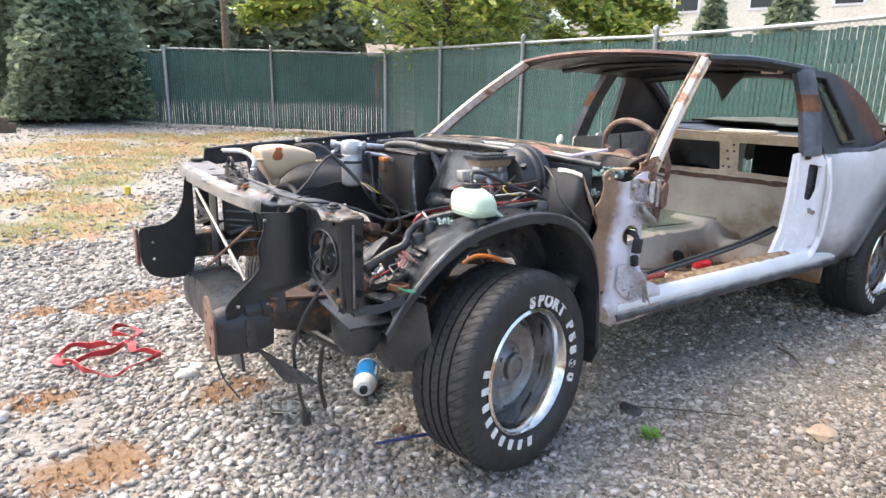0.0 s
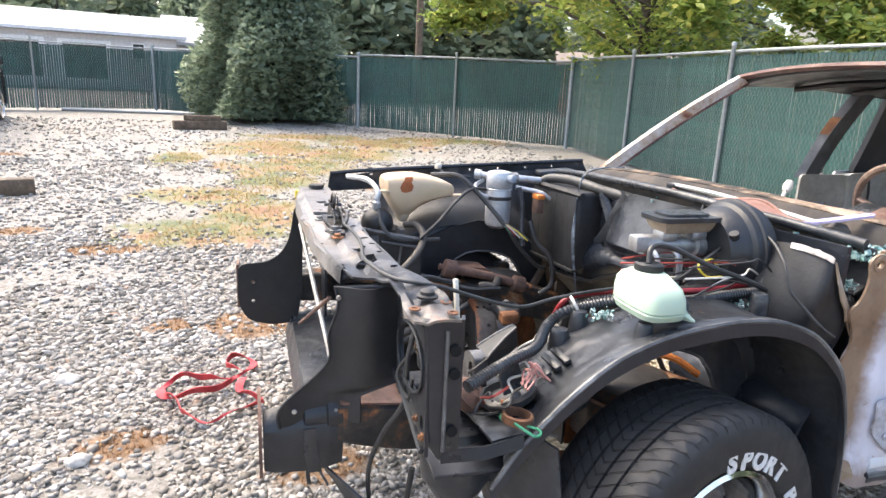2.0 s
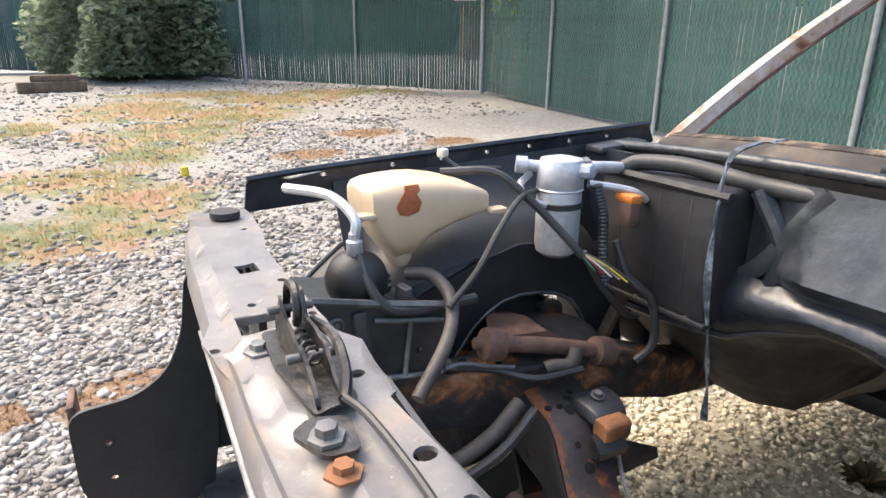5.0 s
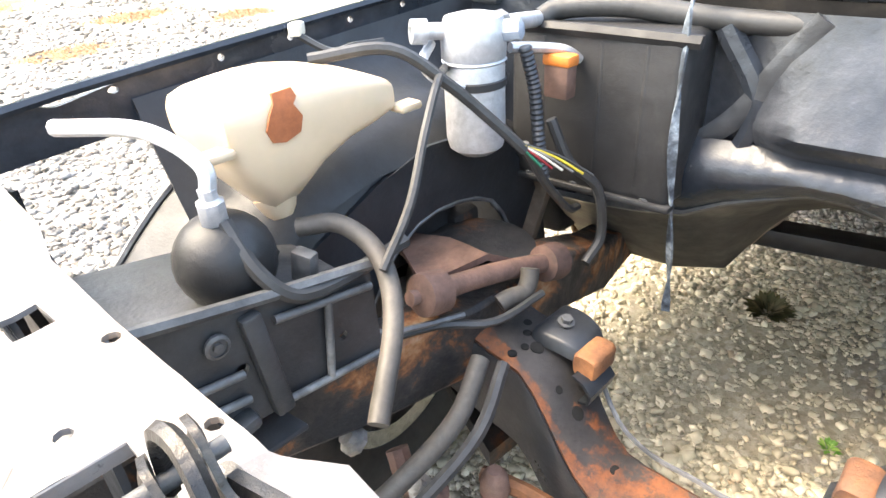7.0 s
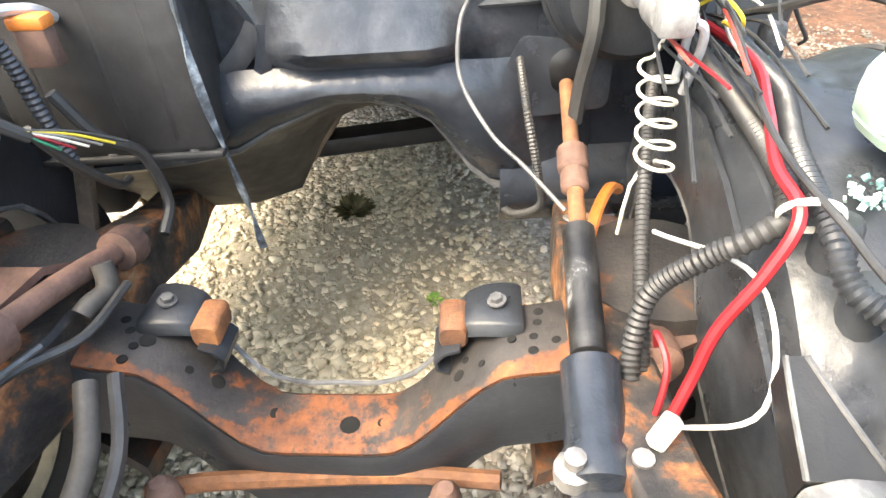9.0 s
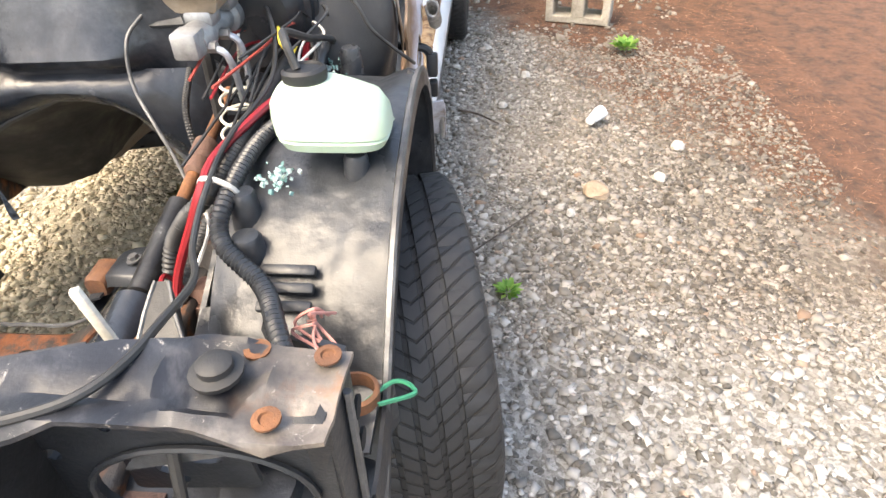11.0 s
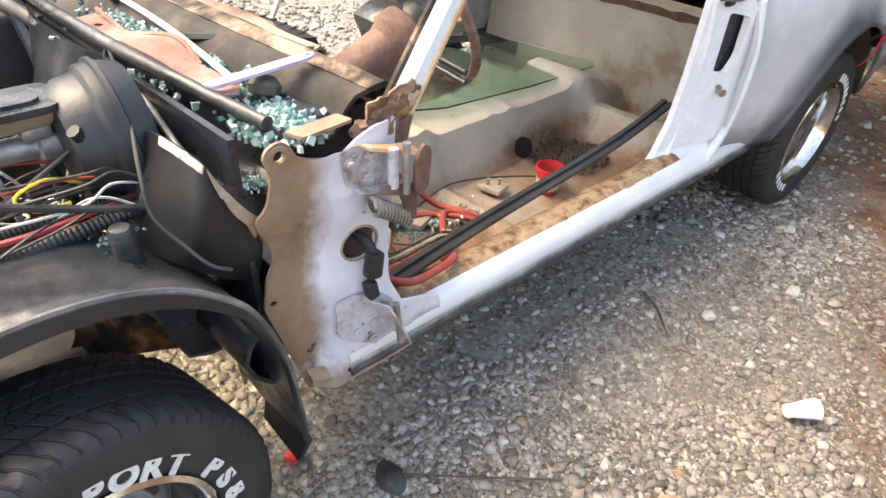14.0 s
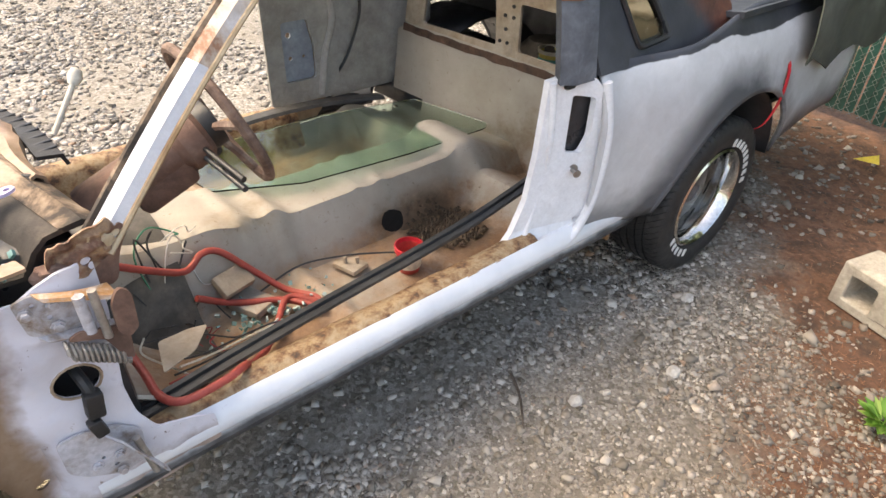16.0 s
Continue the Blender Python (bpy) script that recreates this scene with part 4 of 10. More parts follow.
def b_pillar(s):
    """Door lock pillar: a pressed white panel below, a grey post above."""
    out = [(1.60, 0.44), (1.70, 0.50), (1.75, 0.60), (1.775, 0.75), (1.785, 0.90), (1.79, 0.985), (1.84, 1.0), (1.92, 0.985), (1.965, 0.93), (1.985, 0.75), (1.97, 0.56), (1.93, 0.45), (1.88, 0.39), (1.70, 0.385), (1.60, 0.39)]
    slot = round_poly([(1.86, 0.94), (1.93, 0.925), (1.93, 0.80), (1.91, 0.745), (1.86, 0.755)], 0.012)
    low = circle(1.93, 0.497, 0.011, 10)
    if s < 0:
        bm = plate(out, [slot, low], 0.02, lambda u, v, w: (u, -(0.672 + 0.088 * max(0.0, min(1.0, (u - 1.79) / 0.19)) + 0.03 * smooth_step(0.50, 0.40, v) - w), v))
    else:
        bm = plate(out, [], 0.02, lambda u, v, w: (u, 0.712 - w, v))
    pillar = part("lock_pillar", bm, BRIGHTWHITE if s < 0 else BARETAN, car, "white primed door lock pillar")
    if s < 0:
        part("striker", join(lathe([(0.026, 0), (0.026, 0.004), (0.018, 0.006)], (1.893, -0.716, 0.69), (-0.4, -1, 0), 16), lathe([(0.008, 0.004), (0.008, 0.03), (0.013, 0.032), (0.013, 0.036), (0, 0.037)], (1.893, -0.716, 0.69), (-0.4, -1, 0), 12)), STEEL, pillar, "steel door striker bolt")
        part("slot_backing", rbox((0.12, 0.01, 0.26), pose(1.90, -0.685, 0.845, 0, 0, -20), 0), LINER, pillar)
        ridge = [(1.80, -0.678, 0.98), (1.812, -0.684, 0.8), (1.80, -0.678, 0.64), (1.76, -0.684, 0.52), (1.70, -0.699, 0.45), (1.60, -0.715, 0.46)]
        part("pressed_rib", tube(ridge, 0.010, 8, 5), BRIGHTWHITE, pillar)
        ridge = [(1.955, -0.745, 0.97), (1.978, -0.765, 0.80), (1.972, -0.765, 0.62), (1.940, -0.757, 0.50), (1.885, -0.752, 0.435), (1.79, -0.752, 0.432)]
        part("pressed_rib", tube(ridge, 0.015, 10, 6, taper=None), BRIGHTWHITE, pillar)
        part("rubber_stop", rbox((0.04, 0.02, 0.03), (1.845, -0.70, 0.975), 0.008), RUBBER, pillar)
        part("striker_washer", lathe([(0.0, 0.0), (0.030, 0.0), (0.031, 0.004), (0.024, 0.006)], (1.893, -0.7155, 0.69), (-0.4, -1, 0), 20), BRIGHTWHITE, pillar)
    base = [(1.80, s * 0.70, 0.98), (1.815, s * 0.655, 1.2), (1.83, s * 0.585, 1.41)] if s < 0 else [(1.66, 0.70, 0.98), (1.725, 0.655, 1.2), (1.80, 0.585, 1.41)]
    sec = []
    for (x, y, z) in spline(base, 5):
        sec.append([(x, y, z), (x + 0.04, y + s * 0.028, z), (x + 0.12, y + s * 0.03, z), (x + 0.12, y - s * 0.03, z), (x + 0.02, y - s * 0.035, z)])
    part("upper_post", capped_loft(sec), PILLARGREY, car, "grey sprayed post with a band of rust")
    part("rust_band", capped_loft([[(p[0] + (0.001 if p[0] > 1.9 else -0.002), p[1] + s * 0.003, p[2]) for p in q] for q in sec if 1.17 < q[0][2] < 1.30]), RUST, car)


b_pillar(-1)
b_pillar(1)


def sill(s):
    """Rocker: a bright outer step, a rusty inner ledge."""
    prof = [(0.742, 0.365), (0.762, 0.372), (0.770, 0.395), (0.762, 0.412), (0.768, 0.425), (0.764, 0.445), (0.752, 0.464), (0.742, 0.475), (0.734, 0.480)]
    xs = [0.40 + 0.13 * i for i in range(12)] + [1.97, 2.1, 2.24]
    part("rocker_panel", solid_sheet([[(x, s * y, z) for y, z in prof] for x in xs], 0.012), SILLMAT, car, "white sprayed rocker panel, black along its lower edge")
    inner = [(0.736, 0.477), (0.715, 0.489), (0.69, 0.489), (0.662, 0.478), (0.640, 0.455), (0.628, 0.40), (0.60, 0.31)]
    part("sill_ledge", solid_sheet([[(x, s * (y + 0.006 * noise.noise((x * 6, y * 9, 1))), z + 0.005 * noise.noise((x * 11, y * 20, 5))) for y, z in inner] for x in [0.50 + 0.03 * i for i in range(43)]], 0.008), SILLTAN, car, "tan door sill with flaking rust")


def solid_sheet(sections, thick):
    """A thin skin of even thickness over sections."""
    bm = loft(sections)
    bmesh.ops.solidify(bm, geom=bm.faces[:], thickness=thick)
    return bm


def sill_material():
    n = Nodes("white_sill_spray")
    x, y, z = n.xyz()
    white = n.ramp(n.noise(4, 7, 0.6), [(0.3, (0.60, 0.63, 0.68)), (0.7, (0.80, 0.82, 0.85))])
    dark = n.ramp(n.noise(20, 6), [(0.3, (0.03, 0.03, 0.033)), (0.7, (0.10, 0.10, 0.105))])
    zz = n.math("ADD", z, n.math("MULTIPLY_ADD", n.noise(5, 5), 0.03, -0.015))
    col = n.mix(n.ramp(zz, [(0.402, 1.0), (0.424, 0.0)]), white, dark)
    col = n.mix(n.ramp(n.noise(24, 8, 0.75), [(0.66, 0.0), (0.69, 1.0)]), col, (0.10, 0.07, 0.05))
    return n.finish(col, 0.36, 0.1, n.noise(110, 4), 0.15, 0.003)


SILLMAT = sill_material()
SILLTAN = worn("flaking_tan_sill_paint", [(0.36, (0.075, 0.042, 0.026)), (0.43, (0.20, 0.105, 0.05)), (0.52, (0.33, 0.225, 0.125)), (0.72, (0.43, 0.34, 0.23))], 24, (0.5, 0.75), strength=0.5, speck=(0.28, (0.06, 0.034, 0.02)), dent=0.02)
sill(-1)
sill(1)


def jamb_material():
    """White spray fading into bare tan towards the front edge and the foot."""
    n = Nodes("lavender_spray_over_tan_jamb")
    x, y, z = n.xyz()
    tan = n.ramp(n.noise(6, 7, 0.65, dist=0.3), [(0.28, (0.07, 0.042, 0.028)), (0.42, (0.19, 0.118, 0.072)), (0.6, (0.26, 0.175, 0.115)), (0.78, (0.36, 0.27, 0.21))])
    white = n.ramp(n.noise(5, 7, 0.62), [(0.3, (0.50, 0.50, 0.57)), (0.55, (0.62, 0.62, 0.69)), (0.8, (0.70, 0.70, 0.76))])
    edge = n.math("ADD", x, n.math("MULTIPLY_ADD", n.noise(5, 5, 0.6), 0.16, -0.08))
    fac = n.ramp(n.math("MULTIPLY_ADD", n.math("SUBTRACT", 0.62, z), 0.05, edge), [(0.318, 0.0), (0.362, 1.0)])
    puffs = n.ramp(n.noise(7, 4, 0.5), [(0.60, 0.0), (0.72, 0.75)])
    fac = n.math("MAXIMUM", fac, puffs)
    foot = n.ramp(n.math("ADD", z, n.math("MULTIPLY_ADD", n.noise(8, 6, 0.65), 0.22, -0.11)), [(0.40, 0.8), (0.47, 0.0)])
    fac = n.math("MULTIPLY", fac, n.math("SUBTRACT", 1.0, foot))
    col = n.mix(fac, tan, white)
    col = n.mix(n.ramp(n.noise(19, 8, 0.75), [(0.62, 0.0), (0.67, 0.85)]), col, (0.17, 0.095, 0.055))
    col = n.mix(n.ramp(n.noise(44, 8, 0.75), [(0.66, 0.0), (0.70, 1.0)]), col, (0.06, 0.04, 0.03))
    return n.finish(col, n.ramp(n.noise(9, 5), [(0.3, 0.28), (0.7, 0.5)]), 0.0, n.noise(70, 5, 0.7), 0.22, 0.004)


JAMBSPRAY = jamb_material()


def jamb_relief(x, z):
    """How far the hinge pillar stands proud: a raised middle, a dish round the hole, a groove at the foot."""
    d = math.hypot(x - 0.445, z - 0.728)
    r = 0.012 * smooth_step(0.335, 0.362, x) - 0.012 * math.exp(-(d / 0.065) ** 2)
    r -= 0.014 * math.exp(-((x - 0.345) / 0.016) ** 2) * smooth_step(0.66, 0.56, z) * smooth_step(0.42, 0.50, z)
    r += 0.007 * smooth_step(0.395, 0.41, x) * smooth_step(0.50, 0.485, x) * smooth_step(0.84, 0.86, z) * smooth_step(0.96, 0.945, z)
    r -= 0.016 * smooth_step(0.50, 0.535, x) * smooth_step(0.56, 0.62, z)
    return r + 0.005 * noise.noise((x * 13, z * 13, 2)) + 0.002 * noise.noise((x * 40, z * 40, 7))


def hinge_pillar(s):
    out = [(0.287, 0.989), (0.311, 0.990), (0.326, 0.972), (0.333, 0.952), (0.379, 0.940), (0.403, 0.944), (0.427, 0.953), (0.484, 0.975), (0.54, 0.975), (0.538, 0.86), (0.525, 0.75), (0.512, 0.673), (0.518, 0.591), (0.545, 0.528), (0.61, 0.508), (0.66, 0.482), (0.66, 0.40), (0.59, 0.374), (0.50, 0.366), (0.436, 0.363), (0.35, 0.372), (0.30, 0.40), (0.285, 0.47), (0.25, 0.60), (0.233, 0.665), (0.247, 0.724), (0.266, 0.763), (0.262, 0.803), (0.245, 0.835), (0.243, 0.859), (0.262, 0.872), (0.274, 0.899), (0.282, 0.931), (0.270, 0.971)]
    holes = [circle(0.445, 0.728, 0.040, 22, 0.037), circle(0.299, 0.966, 0.010, 10), circle(0.252, 0.672, 0.007, 8), circle(0.322, 0.508, 0.014, 10, 0.009), circle(0.455, 0.80, 0.004, 6), circle(0.40, 0.40, 0.008, 8)]
    p = part("hinge_pillar", pressed_plate(round_poly(out, 0.012, 3), holes, 0.006, 0.016, lambda u, v, w: (u, s * (0.752 - w + jamb_relief(u, v)), v)), JAMBSPRAY, car, "white and tan door hinge pillar with a round hole")
    part("pillar_box", rbox((0.19, 0.12, 0.56), (0.45, s * 0.62, 0.70), 0.02), BLACK, car)
    rim = [(0.445 + 0.042 * math.cos(a), s * (0.752 + jamb_relief(0.445 + 0.042 * math.cos(a), 0.728 + 0.039 * math.sin(a))), 0.728 + 0.039 * math.sin(a)) for a in [k * 0.3491 for k in range(19)]]
    part("hole_rim", tube(rim, 0.003, 6, 1), BARETAN, p)
    part("flange_ring", lathe([(0.011, -0.002), (0.019, 0.0), (0.019, 0.003), (0.011, 0.003)], (0.299, s * 0.754, 0.966), (0, s, 0), 18, closed=True), BARETAN, p)
    part("jacking_tab", solid_sheet([[(0.30, s * 0.752, 0.46), (0.345, s * 0.752, 0.44)], [(0.305, s * 0.765, 0.43), (0.35, s * 0.765, 0.41)], [(0.31, s * 0.755, 0.395), (0.36, s * 0.755, 0.38)]], 0.004), BARETAN, p)
    return p


def door_hinge(z, s=-1, spring=False):
    """Mounting plate, two bent leaves and a pin; the upper one keeps its spring and check arm."""
    if spring:
        out = round_poly([(0.402, 0.043), (0.408, -0.025), (0.430, -0.040), (0.485, -0.048), (0.493, 0.018), (0.470, 0.036), (0.43, 0.05)], 0.008)
    else:
        out = round_poly([(0.368, 0.115), (0.366, 0.03), (0.395, 0.0), (0.455, -0.045), (0.505, -0.02), (0.512, 0.06), (0.47, 0.10), (0.41, 0.122)], 0.015)
    hinge = part("door_hinge", pressed_plate(out, [circle(0.447, -0.005, 0.005, 8), circle(0.43, 0.03, 0.004, 8)], 0.005, 0.012, lambda u, v, w: (u, s * (0.775 - w + 0.004 * noise.noise((u * 30, v * 30, z))), z + v)), HINGE, car, "rusty white steel door hinge")
    for dx, dz in ((-0.025, 0.018), (0.018, 0.022), (0.012, -0.024)):
        part("hinge_bolt", lathe([(0.012, 0), (0.012, 0.003), (0.008, 0.004), (0.008, 0.010), (0, 0.011)], (0.44 + dx, s * 0.777, z + dz), (0, s, 0), 6), HINGE, hinge)
    if spring:
        top = [[(0.435 + 0.11 * t, s * (0.772 + 0.010 * math.sin(math.pi * t)), z + 0.052 - 0.03 * t), (0.44 + 0.11 * t, s * (0.790 + 0.018 * t), z + 0.049 - 0.034 * t), (0.445 + 0.11 * t, s * (0.795 + 0.018 * t), z + 0.042 - 0.036 * t)] for t in (0, 0.2, 0.4, 0.6, 0.8, 1)]
        part("leaf", solid_sheet(top, 0.004), HINGERUST, hinge, "orange-stained upper hinge leaf")
        low = [[(0.42 + 0.12 * t, s * 0.775, z - 0.035 - 0.02 * t), (0.43 + 0.105 * t, s * (0.788 + 0.014 * t), z - 0.042 - 0.018 * t)] for t in (0, 0.25, 0.5, 0.75, 1)]
        part("leaf", solid_sheet(low, 0.004), HINGE, hinge)
        part("leaf", plate(round_poly([(0.527, -0.055), (0.545, -0.075), (0.572, -0.06), (0.578, 0.0), (0.577, 0.022), (0.555, 0.034), (0.54, 0.018), (0.530, 0.0)], 0.010), [], 0.008, lambda u, v, w: (0.53 + 0.75 * (u - 0.53), s * (0.818 - w), z + v)), BROWNARM, hinge, "brown end cheek of the hinge")
        part("hinge_pin", rod((0.512, s * 0.812, z - 0.06), (0.512, s * 0.812, z + 0.045), 0.0075), STEEL, hinge)
        part("hinge_post", rod((0.492, s * 0.80, z - 0.045), (0.492, s * 0.80, z + 0.035), 0.010), HINGE, hinge)
        pts = []
        for i in range(89):
            a = i * 2 * math.pi / 8
            t = i / 88
            pts.append((0.447 + 0.085 * t, s * (0.792 + 0.015 * math.cos(a)), z - 0.072 - 0.058 * t + 0.019 * math.sin(a)))
        part("hold_open_spring", tube(pts, 0.0036, 6, 1), STEEL, hinge, "coiled steel spring")
        part("check_arm", plate(round_poly([(0.452, -0.045), (0.505, -0.066), (0.528, -0.125), (0.541, -0.135), (0.545, -0.10), (0.548, -0.06), (0.53, -0.050), (0.47, -0.034)], 0.008), [], 0.006, lambda u, v, w: (u, s * (0.805 - w), z + v)), BROWNARM, hinge, "brown check arm")
    else:
        part("leaf", solid_sheet([[(0.45 + 0.06 * t, s * 0.778, z + 0.09 - 0.12 * t), (0.47 + 0.055 * t, s * 0.812, z + 0.085 - 0.125 * t), (0.478 + 0.05 * t, s * 0.818, z + 0.065 - 0.125 * t)] for t in (0, 0.33, 0.66, 1)], 0.004), HINGE, hinge)
        part("hinge_pin", rod((0.505, s * 0.806, z - 0.045), (0.492, s * 0.806, z + 0.075), 0.0075), STEEL, hinge)


HINGERUST = worn("orange_stained_hinge_paint", [(0.36, (0.33, 0.13, 0.04)), (0.48, (0.45, 0.24, 0.10)), (0.58, (0.50, 0.42, 0.36)), (0.8, (0.62, 0.60, 0.60))], 14, (0.4, 0.65), speck=(0.28, (0.20, 0.08, 0.03)))
hinge_pillar(-1)
hinge_pillar(1)
door_hinge(0.905, -1, True)
door_hinge(0.50, -1)
part("wiring_plug", join(tube([(0.445, -0.68, 0.745), (0.452, -0.765, 0.735), (0.455, -0.785, 0.71)], 0.011, 8), rbox((0.032, 0.028, 0.06), pose(0.452, -0.788, 0.69, 0, 8, 0), 0.006), rbox((0.026, 0.024, 0.045), pose(0.442, -0.79, 0.632, 0, -10, 0), 0.006)), PLASTIC, car, "black wiring plug hanging from the pillar hole")


DASHTOP = worn("flaking_black_on_tan", [(0.36, (0.012, 0.010, 0.009)), (0.47, (0.045, 0.034, 0.026)), (0.54, (0.17, 0.12, 0.08)), (0.66, (0.36, 0.28, 0.21))], 9, (0.75, 0.95), speck=(0.27, (0.09, 0.045, 0.028)))


def a_pillar(s):
    """Windscreen pillar from cowl to roof, and its ragged foot."""
    base, top = Vector((0.555, s * 0.735, 0.985)), Vector((1.105, s * 0.555, 1.435))
    g = 1.0 if s < 0 else 1.5
    for name, m, t0, t1 in (("lower_pillar", WHITE, 0.0, 0.5), ("upper_pillar", PILLAR, 0.5, 1.0)):
        sec = []
        for i in range(9):
            t = t0 + (t1 - t0) * i / 8
            p = base.lerp(top, t) + Vector((0, 0, 0.02 * math.sin(math.pi * t)))
            sec.append([p + Vector(q) for q in [[e * g for e in q] for q in ((-0.016, 0, 0.007), (-0.005, s * 0.018, 0.0), (0.013, s * 0.020, -0.014), (0.019, s * 0.007, -0.02), (0.011, -s * 0.017, -0.013), (-0.013, -s * 0.013, 0.005))]])
        part(name, capped_loft(sec), m if s < 0 or name[0] == "u" else PILLAR, car, "windscreen pillar in white and tan with rust")
    p = [base.lerp(top, t) + Vector((-0.018, -s * 0.012, 0.006 + 0.02 * math.sin(math.pi * t))) for t in (0.0, 0.25, 0.5, 0.75, 1.0)]
    for a, b, c in ((0.014, 0.021, -0.016), (0.012, -0.018, -0.013)):
        edge = [base.lerp(top, t) + Vector((a * g, s * b * g, c * g + 0.02 * math.sin(math.pi * t))) for t in (0.0, 0.2, 0.4, 0.6, 0.8, 1.0)]
        part("pillar_flange", tube(edge, 0.0055, 6, 3), TANRUST if s < 0 else MAROON, car, "rusty spot-welded pillar flange")
    if s < 0:
        part("glass_channel", tube(p, 0.0075, 6, 3), DASHTOP, car, "black sealant left in the windscreen channel")
    foot = plate(round_poly([(0.50, 0.90), (0.485, 0.94), (0.495, 0.98), (0.52, 0.975), (0.535, 1.005), (0.57, 0.99), (0.60, 1.02), (0.61, 1.0), (0.585, 0.96), (0.57, 0.90)], 0.02), [], 0.02, lambda u, v, w: (u, s * (0.745 - w), v))
    part("pillar_foot", foot, BROWNARM if s < 0 else MAROON, car, "torn rusty pillar foot")


CRUMPLE = worn("crumpled_rust_and_tan", [(0.36, (0.05, 0.026, 0.018)), (0.46, (0.16, 0.075, 0.045)), (0.56, (0.33, 0.22, 0.14)), (0.64, (0.46, 0.27, 0.13)), (0.8, (0.58, 0.54, 0.52))], 15, (0.5, 0.8), strength=0.5)


def torn_flange(s, place, size, m, seed):
    bm = bmesh.new()
    bmesh.ops.create_icosphere(bm, subdivisions=3, radius=1.0)
    for v in bm.verts:
        k = 1 + 0.5 * noise.noise(v.co * 2.2 + Vector((seed, 0, 0))) + 0.2 * noise.noise(v.co * 6)
        v.co = Vector(place) + Vector((v.co.x * size[0], v.co.y * size[1], v.co.z * size[2])) * k
    part("torn_flange", bm, m, car, "crumpled rusty metal at the pillar foot")


a_pillar(-1)
a_pillar(1)
crumple = round_poly([(0.470, 0.978), (0.476, 1.0), (0.495, 1.018), (0.52, 1.022), (0.545, 1.030), (0.585, 1.036), (0.595, 1.0), (0.575, 0.978), (0.555, 0.952), (0.525, 0.945), (0.488, 0.950)], 0.012)
part("torn_flange", pressed_plate(crumple, [circle(0.530, 0.972, 0.010, 10, 0.008)], 0.005, 0.009, lambda u, v, w: (u, -0.752 + w - 0.016 * noise.noise((u * 28, v * 28, 3)) - 0.008 * noise.noise((u * 70, v * 70, 5)) - 0.012 * smooth_step(0.50, 0.46, u), v)), CRUMPLE, car, "crumpled rusty metal at the pillar foot")
torn_flange(-1, (0.475, -0.745, 0.962), (0.03, 0.014, 0.018), BROWNARM, 7)
torn_flange(-1, (0.565, -0.742, 1.0), (0.03, 0.016, 0.02), TANRUST, 13)


def roof():
    hdr = []
    for i in range(15):
        y = -0.57 + 1.14 * i / 14
        b = 1 - (y / 0.57) ** 2
        x, z = 1.105 - 0.085 * b, 1.437 + 0.035 * b
        hdr.append([(x - 0.018, y, z - 0.002), (x - 0.012, y, z + 0.010), (x + 0.035, y, z + 0.014), (x + 0.05, y, z - 0.008), (x + 0.01, y, z - 0.012)])
    part("windscreen_header", capped_loft(hdr), MAROON, car, "maroon painted windscreen header")
    sec = []
    for j in range(10):
        t = j / 9
        row = []
        for i in range(15):
            v = -1 + 2 * i / 14
            half = 0.575 - 0.01 * t
            b = 1 - v * v
            x = 1.13 - 0.085 * b * (1 - t) + 1.09 * t + 0.05 * b * t
            z = 1.436 + 0.035 * b + 0.012 * math.sin(math.pi * t) - 0.035 * t * t
            row.append((x, half * v, z - 0.018 * abs(v) ** 6))
        sec.append(row)
    part("roof_panel", solid_sheet(sec, 0.018), BLACK, car, "black roof panel, bare inside")
    for s in (-1, 1):
        rail = [(1.11, s * 0.56, 1.425), (1.45, s * 0.578, 1.432), (1.8, s * 0.58, 1.415), (2.0, s * 0.578, 1.405)]
        part("roof_rail", tube(rail, 0.024, 8, 4), BLACK, car)
    for x in (1.4, 1.75):
        part("roof_bow", tube([(x, -0.54, 1.40), (x, -0.25, 1.428), (x, 0.25, 1.428), (x, 0.54, 1.40)], 0.014, 6, 4), BLACK, car)
    part("rear_header", tube([(2.19, -0.555, 1.378), (2.235, -0.25, 1.405), (2.245, 0, 1.41), (2.235, 0.25, 1.405), (2.19, 0.555, 1.378)], 0.03, 8, 4), BLACK, car)
    for s in (-1, 1):
        part("rear_window_frame", tube([(2.20, s * 0.545, 1.375), (2.40, s * 0.575, 1.26), (2.60, s * 0.60, 1.09)], 0.03, 8, 4), BLACK, car)
    # torn headlining hanging from the roof
    part("torn_lining", plate([(0.12, 1.40), (0.02, 1.40), (-0.14, 1.405), (-0.06, 1.33), (0.0, 1.24), (0.04, 1.33)], [], 0.012, lambda u, v, w: (2.17 + w + 0.1 * (1.40 - v), u, v)), PLASTIC, car, "strip of torn black headlining")
    part("sun_visor_clip", rbox((0.05, 0.09, 0.02), (1.77, -0.50, 1.395), 0.006), PALE, car)


roof()


def deck():
    """Boot lid and tail."""
    sec = []
    for i in range(8):
        x = 2.62 + (3.86 - 2.62) * i / 7
        row = []
        for j in range(13):
            v = -1 + 2 * j / 12
            half = side_y(x, 0.98) - 0.02
            row.append((x, half * v, 1.04 + 0.035 * abs(v) ** 4 - 0.015 * smooth_step(2.6, 3.86, x)))
        sec.append(row)
    part("boot_lid", solid_sheet(sec, 0.02), BODY, car, "dark sprayed boot lid")
    part("tail_panel", rbox((0.05, 1.36, 0.62), (3.87, 0, 0.74), 0.02), BLACK, car)
    part("boot_floor", rbox((1.40, 1.3, 0.03), (3.14, 0, 0.52), 0.01), BLACK, car)


deck()


